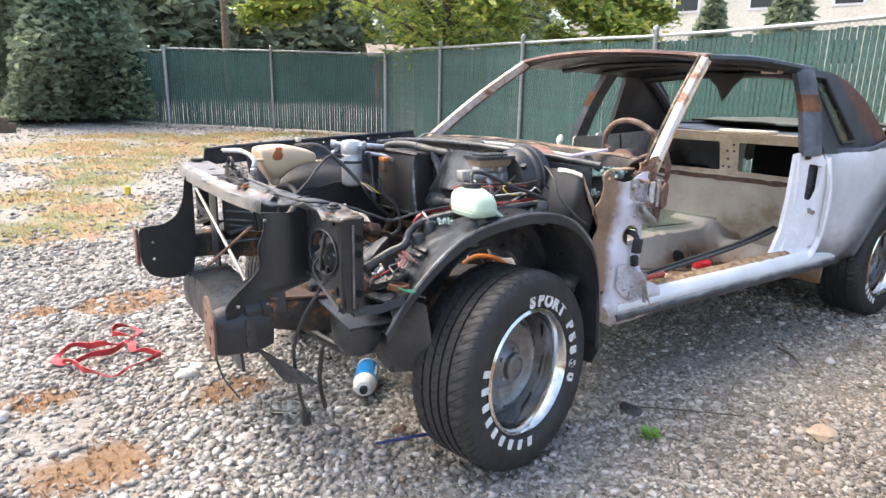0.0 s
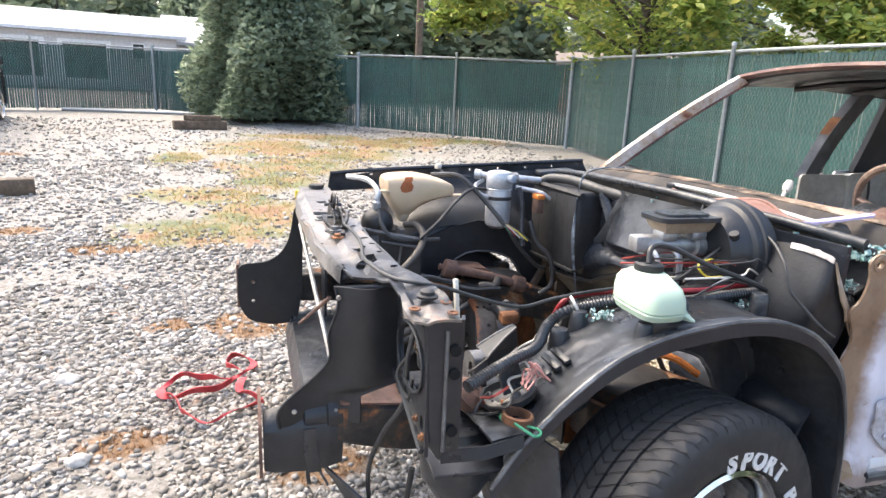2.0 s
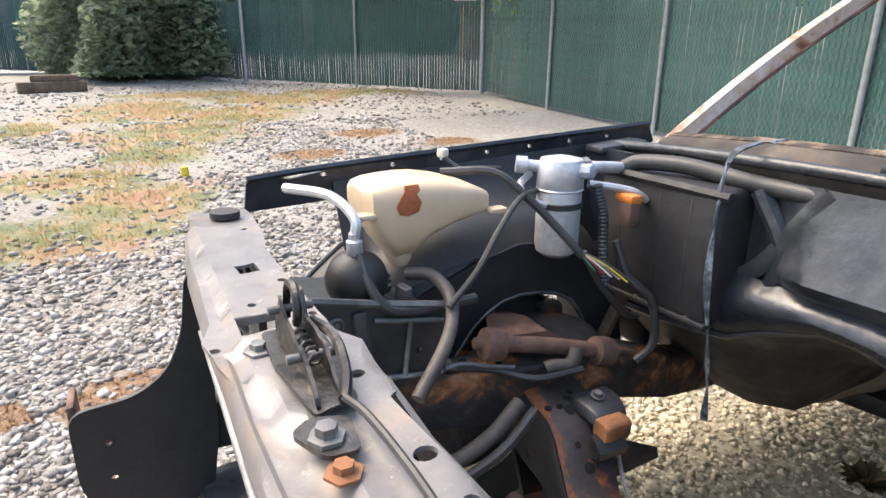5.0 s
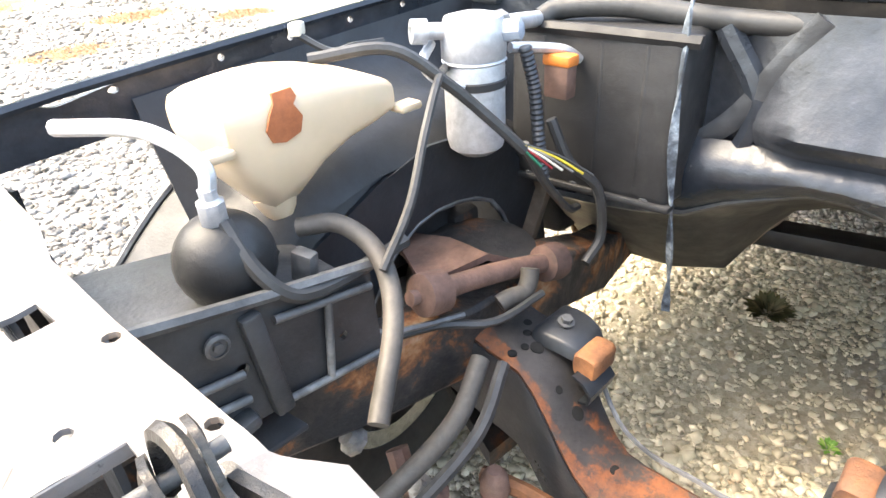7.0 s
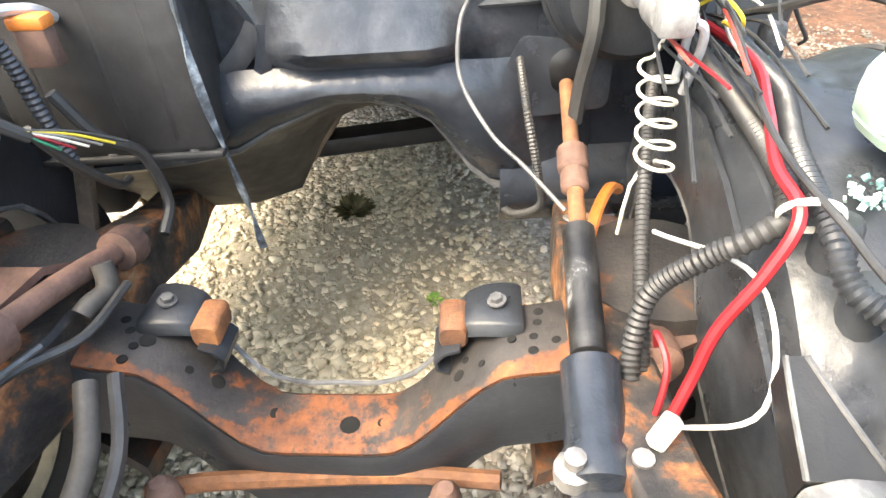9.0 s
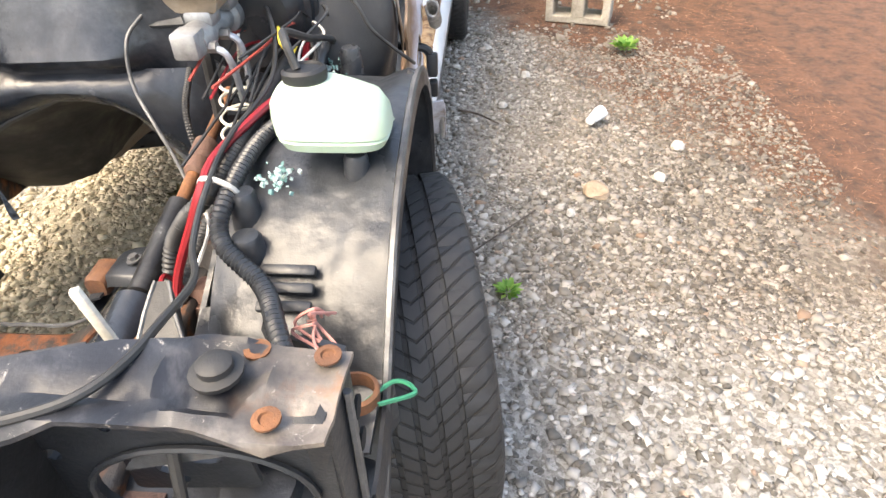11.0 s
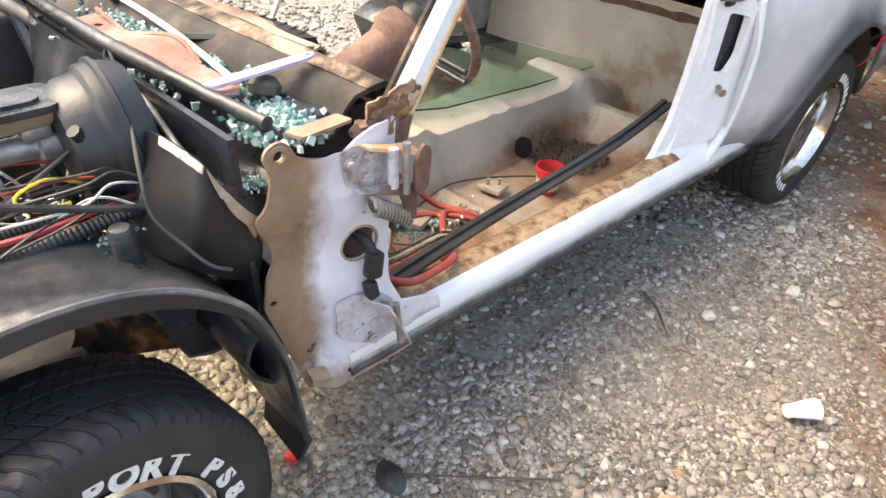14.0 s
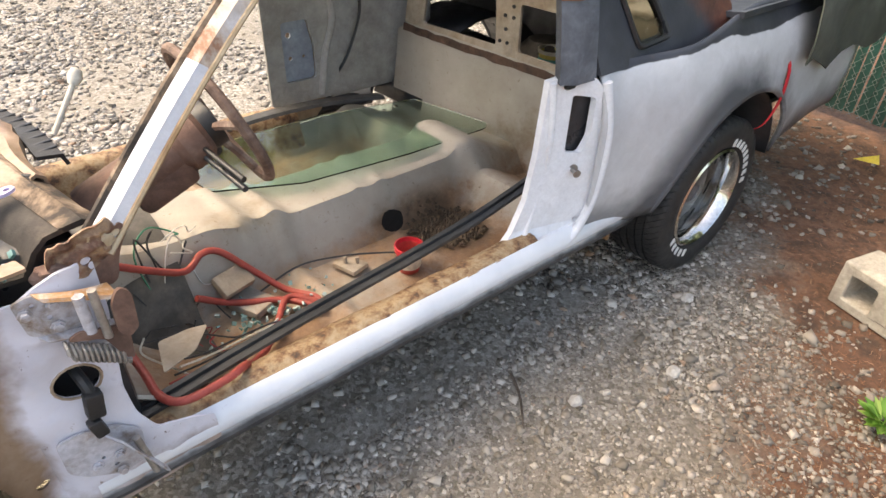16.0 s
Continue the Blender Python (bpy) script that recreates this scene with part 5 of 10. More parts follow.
# floor, tunnel, seat step and bulkhead
def floor_z(x, y):
    a = abs(y)
    z = 0.30 + 0.02 * smooth_step(0.9, 0.6, x) + 0.18 * smooth_step(0.75, 0.42, x)
    tun = 0.19 + 0.06 * smooth_step(1.25, 0.95, x)
    w = 0.21 + 0.05 * smooth_step(1.3, 0.8, x)
    tun += 0.016 * math.exp(-((x - 1.08) / 0.028) ** 2) + 0.010 * math.exp(-((x - 1.52) / 0.022) ** 2)
    z += tun * (1 - smooth_step(w - 0.10, w, a))
    z += 0.030 * math.exp(-((x - 1.20) / 0.035) ** 2) + 0.012 * math.exp(-((x - 1.62) / 0.02) ** 2)
    seat = smooth_step(1.93, 2.03, x)
    z = z * (1 - seat) + (0.435 - 0.10 * smooth_step(2.03, 2.28, x) + 0.10 * (1 - smooth_step(0.12, 0.22, a))) * seat
    ribs = 0.006 * math.sin(y * 42) * (1 if 1.28 < x < 1.85 and 0.30 < a < 0.58 else 0)
    if a > 0.58:
        z += 0.10 * smooth_step(0.58, 0.66, a) * (1 - seat)
    return z + ribs + 0.004 * noise.noise((x * 5, y * 5, 2))


def floor_material():
    n = Nodes("rust_stained_tan_floor")
    x, y, z = n.xyz()
    base = n.ramp(n.noise(2.4, 7, 0.65), [(0.30, (0.22, 0.175, 0.125)), (0.40, (0.33, 0.295, 0.245)), (0.6, (0.41, 0.375, 0.325)), (0.8, (0.48, 0.445, 0.395))])
    rust = n.ramp(n.noise(16, 8, 0.75), [(0.3, (0.10, 0.045, 0.02)), (0.55, (0.26, 0.13, 0.05)), (0.75, (0.40, 0.24, 0.11))])
    low = n.ramp(n.math("ADD", z, n.math("MULTIPLY_ADD", n.noise(5, 7, 0.7), 0.26, -0.13)), [(0.25, 0.9), (0.36, 0.0)])
    col = n.mix(low, base, rust)
    rub = n.ramp(n.noise(38, 8, 0.8), [(0.60, 0.0), (0.66, 0.8)])
    col = n.mix(rub, col, (0.14, 0.075, 0.035))
    # heap of damp dirt in the rear footwell
    d = n.math("SQRT", n.math("ADD", n.math("POWER", n.math("SUBTRACT", x, 1.73), 2.0), n.math("POWER", n.math("ADD", y, 0.29), 2.0)))
    d = n.math("ADD", d, n.math("MULTIPLY_ADD", n.noise(9, 7, 0.7), 0.30, -0.15))
    dirt = n.ramp(n.noise(45, 7, 0.8), [(0.3, (0.035, 0.024, 0.015)), (0.7, (0.13, 0.09, 0.055))])
    flat = n.ramp(z, [(0.37, 1.0), (0.44, 0.0)])
    stain = n.ramp(n.noise(24, 8, 0.75), [(0.3, (0.13, 0.06, 0.028)), (0.6, (0.27, 0.15, 0.075)), (0.8, (0.36, 0.24, 0.14))])
    for px, py, rr in ((2.12, -0.25, 0.16), (1.74, -0.30, 0.27), (1.0, -0.52, 0.22), (0.72, -0.45, 0.20), (1.45, -0.57, 0.14), (1.9, -0.52, 0.14), (1.3, 0.5, 0.3)):
        e = n.math("SQRT", n.math("ADD", n.math("POWER", n.math("SUBTRACT", x, px), 2.0), n.math("POWER", n.math("SUBTRACT", y, py), 2.0)))
        e = n.math("ADD", e, n.math("MULTIPLY_ADD", n.noise(7, 7, 0.7), 0.5, -0.25))
        col = n.mix(n.math("MULTIPLY", n.ramp(e, [(rr * 0.55, 0.75), (rr, 0.0)]), n.math("MULTIPLY_ADD", flat, 0.8, 0.2)), col, stain)
    col = n.mix(n.math("MULTIPLY", n.ramp(d, [(0.10, 1.0), (0.19, 0.0)]), flat), col, dirt)
    return n.finish(col, n.ramp(n.noise(8, 5), [(0.3, 0.45), (0.7, 0.75)]), 0.0, n.noise(60, 6, 0.75), 0.35, 0.006)


FLOOR = floor_material()


def cabin():
    xs = [0.42 + 0.018 * i for i in range(109)]
    ys = [-0.66 + 0.03 * i for i in range(45)]
    part("floor_pan", solid_sheet([[(x, y, floor_z(x, y)) for y in ys] for x in xs], 0.01), FLOOR, car, "tan painted floor pan stained with rust and dirt")
    # rear bulkhead, leaning back
    def lean(u, v, w):
        return (2.28 + 0.28 * max(0, v - 0.33) * 0.55 + 0.05 * (u / 0.65) ** 2 * 0 + w, u, v)
    out = [(-0.66, 0.22), (0.66, 0.22), (0.66, 0.74), (0.60, 0.78), (-0.60, 0.78), (-0.66, 0.74)]
    bulk = part("rear_bulkhead", plate(out, [], 0.012, lean), FLOOR, car, "tan rear bulkhead behind the missing seat")
    part("rust_strip", plate([(-0.62 + 1.24 * i / 24, 0.742 + 0.012 * noise.noise((i * 0.9, 3, 0))) for i in range(25)] + [(0.62 - 1.24 * i / 24, 0.772 + 0.010 * noise.noise((i * 0.8, 8, 0))) for i in range(25)], [], 0.006, lambda u, v, w: (lean(u, v, 0)[0] - 0.006 + w, u, v + 0.008 * noise.noise((u * 9, 0, 1)))), DARKRUST, bulk, "band of brown rust")
    up = [(-0.62, 0.78), (-0.62, 1.03), (0.62, 1.03), (0.62, 0.78)]
    holes = [round_poly([(0.06, 0.805), (0.10, 0.985), (0.50, 0.985), (0.50, 0.80)], 0.015), round_poly([(-0.06, 0.805), (-0.03, 0.985), (-0.56, 0.985), (-0.56, 0.80)], 0.015)]
    part("seat_back_frame", plate(up, holes, 0.012, lean), TANLIGHT, car, "pale tan brace frame with openings into the boot")
    for u, v in ((0.0, 0.83), (0.02, 0.88), (0.035, 0.93), (-0.01, 0.93), (0.04, 0.83), (0.0, 0.97)):
        part("bolt_hole", lathe([(0.008, 0), (0.008, 0.004), (0, 0.005)], (lean(u, v, 0)[0] - 0.002, u, v), (-1, 0, 0), 8), BLACK, car)
    shelf = [(2.46, -0.60), (2.64, -0.61), (2.64, 0.61), (2.46, 0.60)]
    part("parcel_shelf", plate(shelf, [circle(2.56, 0.35, 0.05, 16, 0.07), circle(2.56, -0.35, 0.05, 16, 0.07)], 0.015, on_z(1.025)), TANLIGHT, car, "bare tan parcel shelf")
    part("shelf_felt", rbox((0.11, 0.34, 0.02), (2.55, 0.02, 1.052), 0.008), PALE, car)
    for s in (-1, 1):
        side = [(1.97, 0.48), (1.97, 1.0), (2.55, 1.03), (2.55, 0.48)]
        part("inner_quarter", plate(side, [], 0.015, on_y(s * 0.675)), RIGHTIN if s > 0 else BLACK, car, "pale grey inner quarter panel")
    # the far side's open inner panel with its access plate
    part("inner_panel", plate(round_poly([(1.655, 0.50), (1.655, 1.0), (2.0, 1.0), (2.0, 0.5)], 0.03), [round_poly([(1.735, 0.60), (1.735, 0.86), (1.86, 0.86), (1.885, 0.74), (1.885, 0.60)], 0.02)], 0.012, on_y(0.655)), RIGHTIN, car)
    part("access_plate", plate(round_poly([(1.735, 0.60), (1.735, 0.86), (1.86, 0.86), (1.885, 0.74), (1.885, 0.60)], 0.02), [circle(1.775, 0.8, 0.012, 8), circle(1.775, 0.7, 0.01, 8), circle(1.84, 0.7, 0.008, 8)], 0.006, on_y(0.672)), BLUEGREY, car, "blue-grey access plate")
    part("panel_rib", tube([(1.95, 0.65, 1.0), (1.98, 0.648, 0.85), (1.93, 0.648, 0.7), (1.90, 0.648, 0.52)], 0.016, 8, 5), RIGHTIN, car)
    part("panel_rib", tube([(2.12, 0.665, 1.0), (2.13, 0.66, 0.85), (2.06, 0.66, 0.68), (2.0, 0.66, 0.6)], 0.006, 6, 5), BLACK, car)
    part("belt_mount", join(rbox((0.075, 0.09, 0.02), pose(1.35, -0.30, 0.325, 0, 0, 12), 0.006), lathe([(0.006, 0), (0.006, 0.03)], (1.335, -0.29, 0.33), (0, 0, 1), 8), lathe([(0.006, 0), (0.006, 0.03)], (1.365, -0.315, 0.33), (0, 0, 1), 8)), TANLIGHT, car, "seat bracket on the floor")
    part("belt_mount", rbox((0.10, 0.12, 0.03), pose(1.0, -0.28, 0.325, 0, 0, 20), 0.008), FLOOR, car)


DARKRUST = worn("dark_brown_rust", [(0.3, (0.04, 0.024, 0.017)), (0.6, (0.11, 0.06, 0.04)), (0.8, (0.20, 0.11, 0.07))], 14, (0.7, 0.9), strength=0.5)
TANLIGHT = worn("pale_tan_paint", [(0.28, (0.17, 0.10, 0.06)), (0.42, (0.32, 0.25, 0.18)), (0.6, (0.40, 0.34, 0.27)), (0.8, (0.48, 0.43, 0.37))], 5, (0.5, 0.7), speck=(0.25, (0.12, 0.07, 0.04)))
RIGHTIN = worn("pale_grey_inner_panel", [(0.3, (0.24, 0.22, 0.19)), (0.5, (0.36, 0.35, 0.33)), (0.75, (0.46, 0.46, 0.45))], 3, (0.4, 0.6), speck=(0.24, (0.14, 0.09, 0.06)))
BLUEGREY = worn("blue_grey_plate", [(0.3, (0.22, 0.26, 0.32)), (0.7, (0.36, 0.41, 0.48))], 6, (0.35, 0.5))
cabin()


# firewall and cowl
SKEW[0] = -0.30


def firewall():
    xw = 0.20
    arch = [(-0.44, 0.47), (-0.37, 0.488), (-0.30, 0.515), (-0.25, 0.533), (-0.212, 0.57), (-0.18, 0.622), (-0.14, 0.68), (-0.087, 0.712), (-0.03, 0.725), (0.028, 0.725), (0.093, 0.70), (0.155, 0.675), (0.225, 0.635), (0.31, 0.62), (0.41, 0.61), (0.52, 0.605)]
    out = [(-0.72, 1.0), (-0.72, 0.44)] + arch + [(0.72, 0.60), (0.72, 1.0)]
    fw = part("firewall", plate(out, [], 0.012, lambda u, v, w: (xw + w, u, v)), GLOSSBLACK, car, "black sprayed firewall")
    # lip of the tunnel mouth, toe boards and tunnel running back under the floor
    part("tunnel_lip", solid_sheet([[(xw - 0.012, y, z + 0.010), (xw - 0.020, y, z), (xw - 0.010, y, z - 0.008)] for y, z in arch], 0.005), STEELDARK, car, "scuffed lip of the gearbox tunnel")
    front = [skewed((xw, y, z)) for y, z in arch]
    back = [(-0.46, 0.30), (-0.39, 0.31), (-0.32, 0.325), (-0.28, 0.36), (-0.25, 0.43), (-0.21, 0.49), (-0.14, 0.55), (-0.06, 0.575), (0.0, 0.582), (0.05, 0.578), (0.115, 0.55), (0.16, 0.49), (0.20, 0.42), (0.235, 0.355), (0.36, 0.31), (0.62, 0.295)]
    was, SKEW[0] = SKEW[0], None
    part("tunnel_wall", solid_sheet([front, [Vector(p).lerp(Vector((0.47, *q)), 0.5) for p, q in zip(front, back)], [(0.47, y, z) for y, z in back], [(0.80, y, z - 0.005) for y, z in back]], 0.008), UNDERSEAL, car, "dusty toe board and gearbox tunnel")
    SKEW[0] = was
    # heater box on the passenger side
    part("heater_case", rbox((0.12, 0.33, 0.30), (0.15, 0.38, 0.83), 0.02, 3), HEATER, car, "black heater case on the firewall")
    for y in (0.28, 0.36, 0.47):
        part("case_rib", rbox((0.010, 0.010, 0.25), (0.0935, y, 0.835), 0.004), HEATER, car)
    part("case_rim", tube([(0.10, 0.20, 0.97), (0.09, 0.42, 0.975), (0.10, 0.65, 0.97)], 0.012, 6, 4), HEATER, car)
    part("case_foot", rbox((0.03, 0.34, 0.014), pose(0.10, 0.38, 0.682, 0, 0, 0), 0.005), HEATER, car)
    for y in (0.26, 0.40, 0.50):
        part("case_screw", lathe([(0.011, 0), (0.011, 0.004), (0.006, 0.006), (0, 0.007)], (0.10, y, 0.689), (0, 0, 1), 8), STEELDARK, car)
    low = [[(0.20 - 0.05 * math.sin(math.pi * t), y, 0.60 - 0.17 * t) for y in (-0.27, -0.45, -0.60, -0.72)] for t in (0, 0.25, 0.5, 0.75, 1)]
    part("toe_board", solid_sheet(low, 0.01), GLOSSBLACK, car)
    # pressings on the bare middle
    part("pressing", tube([(0.19, 0.26, 0.66), (0.185, 0.17, 0.74), (0.185, 0.13, 0.86), (0.185, 0.20, 0.98)], 0.02, 8, 5), GLOSSBLACK, car)
    sec = []
    for i in range(13):
        y = -0.33 + 0.56 * i / 12
        b = 0.5 + 0.5 * math.cos(math.pi * max(-1, min(1, (y + 0.05) / 0.28)))
        b = smooth_step(0.0, 0.75, b)
        sec.append([(0.207 - (0.02 + d) * b, y, z) for d, z in ((0.0, 1.005), (0.014, 0.95), (0.032, 0.90), (0.052, 0.852), (0.060, 0.835), (0.054, 0.822), (0.020, 0.80), (0.004, 0.77))])
    part("plenum_face", solid_sheet(sec, 0.01), SPRAYGREY, car, "glossy black sloping plenum pressing with overspray")
    for y in (0.06, -0.04, -0.14):
        part("pressing", rbox((0.010, 0.02, 0.10), pose(0.157, y, 0.90, 0, 20, 0), 0.005), GLOSSBLACK, car)
    curve = [[(0.207 - 0.06 * math.sin(math.pi * (0.15 + 0.85 * t)) * smooth_step(0.0, 0.6, math.sin(math.pi * i / 15)), y, 0.79 - (0.79 - z) * t) for i, (y, z) in enumerate(arch)] for t in (0, 0.15, 0.3, 0.45, 0.6, 0.75, 0.9, 1)]
    part("tunnel_face", solid_sheet(curve, 0.01), GLOSSBLACK, car, "smooth black pressing over the tunnel mouth")
    seam = [(0.176, 0.06, 1.0), (0.172, 0.11, 0.92), (0.172, 0.15, 0.85), (0.176, 0.21, 0.79), (0.168, 0.28, 0.765)]
    part("case_flange", solid_sheet([[p + Vector((0, -0.016, -0.010)), p + Vector((-0.006, 0, 0)), p + Vector((0, 0.016, 0.010))] for p in spline(seam, 4)], 0.006), LINER, car, "scuffed flange of the heater case")
    for y, z in ((0.12, 0.82), (-0.2, 0.86), (0.3, 0.70), (-0.3, 0.7), (0.0, 0.74), (-0.12, 0.8)):
        part("firewall_bolt", lathe([(0.010, 0), (0.010, 0.006), (0.005, 0.007), (0.005, 0.016), (0, 0.017)], (0.197, y, z), (-1, 0, 0), 8), STEEL, car)
    # cowl: gutter with a raised front edge, bowed across the car
    def cowl_x(y):
        return 0.225 + 0.08 * (abs(y) / 0.72) ** 2
    ys = [-0.70 + 0.07 * i for i in range(21)]
    rail = [(cowl_x(y) - 0.02, y, 1.035 - 0.035 * (y / 0.7) ** 2) for y in ys]
    part("cowl_edge", tube(rail, 0.013, 10, 2), LINER, car, "bowed front edge of the cowl")
    face = []
    for i in range(14):
        y = -0.20 - 0.04 * i
        x0, z0 = cowl_x(y) - 0.012, 1.03 - 0.035 * (y / 0.7) ** 2
        d = 0.006 * noise.noise((y * 9, 3, 2))
        face.append([(x0, y, z0), (x0 + 0.004, y, z0 - 0.03), (x0 + 0.006 + d, y, z0 - 0.06), (x0 - 0.002 + d, y, z0 - 0.095), (x0 - 0.014, y, 0.895), (x0 - 0.045, y, 0.878)])
    part("cowl_face", solid_sheet(face, 0.006), LINER, car, "dusty black panel falling from the cowl edge")
    trough = []
    for y in ys:
        x0, z0 = cowl_x(y), 1.03 - 0.035 * (y / 0.7) ** 2
        trough.append([(x0 - 0.015, y, z0), (x0 + 0.01, y, z0 - 0.045), (x0 + 0.105, y, z0 - 0.05), (x0 + 0.13, y, z0 - 0.01), (x0 + 0.155, y, z0 + 0.012), (x0 + 0.185, y, z0 + 0.018)])
    part("cowl_trough", solid_sheet(trough, 0.01), COWLMAT, car, "dusty cowl trough littered with broken glass")
    part("dash_top", solid_sheet([[(cowl_x(y) + 0.18, y, 1.05 - 0.035 * (y / 0.7) ** 2 + 0.006 * noise.noise((y * 9, 1, 1))), (cowl_x(y) + 0.22, y, 1.056 - 0.035 * (y / 0.7) ** 2 + 0.006 * noise.noise((y * 9, 2, 1))), (cowl_x(y) + 0.255 + 0.012 * noise.noise((y * 12, 5, 1)), y, 1.03 - 0.03 * (y / 0.7) ** 2), (cowl_x(y) + 0.265, y, 0.96)] for y in ys], 0.012), DASHTOP, car, "weathered black and tan dash top rail")


UNDERSEAL = worn("dusty_underseal", [(0.3, (0.022, 0.021, 0.020)), (0.5, (0.06, 0.055, 0.047)), (0.7, (0.15, 0.135, 0.11))], 5, (0.55, 0.8), speck=(0.25, (0.20, 0.17, 0.13)))
SPRAYGREY = worn("silver_overspray_on_black", [(0.3, (0.010, 0.012, 0.016)), (0.45, (0.022, 0.025, 0.031)), (0.6, (0.045, 0.049, 0.057)), (0.8, (0.09, 0.094, 0.104))], 6, (0.07, 0.2), speck=(0.26, (0.5, 0.5, 0.5)), dent=0.02, blotch=0.4)
STEELDARK = worn("scuffed_dark_steel", [(0.3, (0.05, 0.05, 0.052)), (0.55, (0.14, 0.14, 0.14)), (0.75, (0.34, 0.34, 0.33))], 9, (0.35, 0.55), 0.3)
COWLMAT = worn("dusty_cowl_paint", [(0.34, (0.016, 0.014, 0.012)), (0.5, (0.04, 0.033, 0.028)), (0.7, (0.12, 0.095, 0.072))], 6, (0.7, 0.9), speck=(0.28, (0.30, 0.14, 0.06)))
firewall()
SKEW[0] = None


# front frame and suspension
RAILRUST = worn("flaking_black_and_tan_rust", [(0.42, (0.014, 0.014, 0.015)), (0.51, (0.04, 0.033, 0.029)), (0.55, (0.13, 0.055, 0.024)), (0.60, (0.27, 0.115, 0.045)), (0.70, (0.40, 0.28, 0.18))], 9.5, (0.45, 0.8), strength=0.5, speck=(0.30, (0.022, 0.02, 0.019)))
def frame_rail(s):
    sec = []
    for x, y, z, h, w in (((-1.02, 0.42, 0.60, 0.10, 0.075),) if s > 0 else ()) + ((-0.8, 0.42, 0.595, 0.11, 0.08), (-0.5, 0.42, 0.55, 0.13, 0.085), (-0.3, 0.40, 0.53, 0.14, 0.09), (-0.05, 0.40, 0.52, 0.13, 0.09), (0.15, 0.42, 0.45, 0.12, 0.09), (0.4, 0.50, 0.36, 0.11, 0.08), (0.6, 0.55, 0.31, 0.10, 0.08)):
        y += (0.06 if s < 0 else 0.05) * smooth_step(-0.6, -0.85, x)
        x = max(x, -0.78) if s < 0 else x
        sec.append([(x, s * (y - w / 2), z - h / 2), (x, s * (y + w / 2), z - h / 2), (x, s * (y + w / 2), z + h / 2), (x, s * (y - w / 2), z + h / 2)])
    soften(part("frame_rail", capped_loft(sec), RAILRUST, car, "black frame rail with orange rust on top"), 0.008)
    if s > 0:
        part("bumper_bracket", rbox((0.012, 0.075, 0.16), (-1.15, 0.475, 0.61), 0.004), BROWNARM, car, "rusty bumper shock plate")
        part("bumper_shock", rod((-1.145, 0.475, 0.61), (-1.02, 0.475, 0.605), 0.032), BROWNARM, car)


frame_rail(-1)
frame_rail(1)


def cross_top(y):
    return 0.395 + 0.14 * smooth_step(0.08, 0.29, abs(y)) + 0.03 * smooth_step(0.29, 0.44, abs(y))


def crossmember():
    ys = [-0.46 + 0.92 * i / 28 for i in range(29)]
    sec, face = [], []
    for y in ys:
        z = cross_top(y)
        k = smooth_step(0.08, 0.28, abs(y))
        w0, w1 = -0.347 + 0.037 * k, -0.233 + 0.063 * k
        sec.append([(w0 + 0.004, y, z - 0.16), (w0 + 0.002, y, z - 0.02), (w0, y, z - 0.006), (w0 + 0.012, y, z), (w1 - 0.01, y, z), (w1, y, z - 0.008), (w1 + 0.004, y, z - 0.05), (w1 + 0.01, y, z - 0.16)])
        face.append([(w0 - 0.003, y, z - 0.012), (w0 - 0.008, y, z - 0.03), (w0 - 0.006, y, z - 0.16)])
    cm = part("crossmember", capped_loft(sec), CROSSMAT, car, "black crossmember with heavy orange rust")
    part("front_face", solid_sheet(face, 0.005), BLACK, cm, "black painted face")
    spots = ((-0.300, -0.028, 0.016), (-0.295, -0.079, 0.009), (-0.281, 0.094, 0.010), (-0.196, -0.318, 0.008), (-0.218, -0.315, 0.007), (-0.246, -0.308, 0.007), (-0.273, -0.306, 0.008), (-0.248, -0.276, 0.007), (-0.258, -0.339, 0.007), (-0.271, -0.198, 0.010), (-0.274, -0.232, 0.006), (-0.249, -0.208, 0.006), (-0.215, 0.318, 0.008), (-0.236, 0.303, 0.008), (-0.252, 0.270, 0.012), (-0.266, 0.285, 0.007), (-0.293, 0.290, 0.008), (-0.273, 0.210, 0.007), (-0.268, 0.176, 0.012))
    for x, y, r in spots:
        z = cross_top(y)
        sl = (cross_top(y + 0.01) - cross_top(y - 0.01)) / 0.02
        part("frame_hole", lathe([(r, -0.002), (r * 1.02, 0.0006), (r * 0.9, 0.0012), (0, 0.0008)], (x, y, z), (0, -sl, 1), 12), HOLE, cm)
    # brake line along the back edge
    part("brake_line", tube([(-0.222 + 0.06 * smooth_step(0.08, 0.28, abs(y)), y, cross_top(y) + 0.008) for y in ys[6:23:2]], 0.0045, 6, 3), STEELDARK, cm)


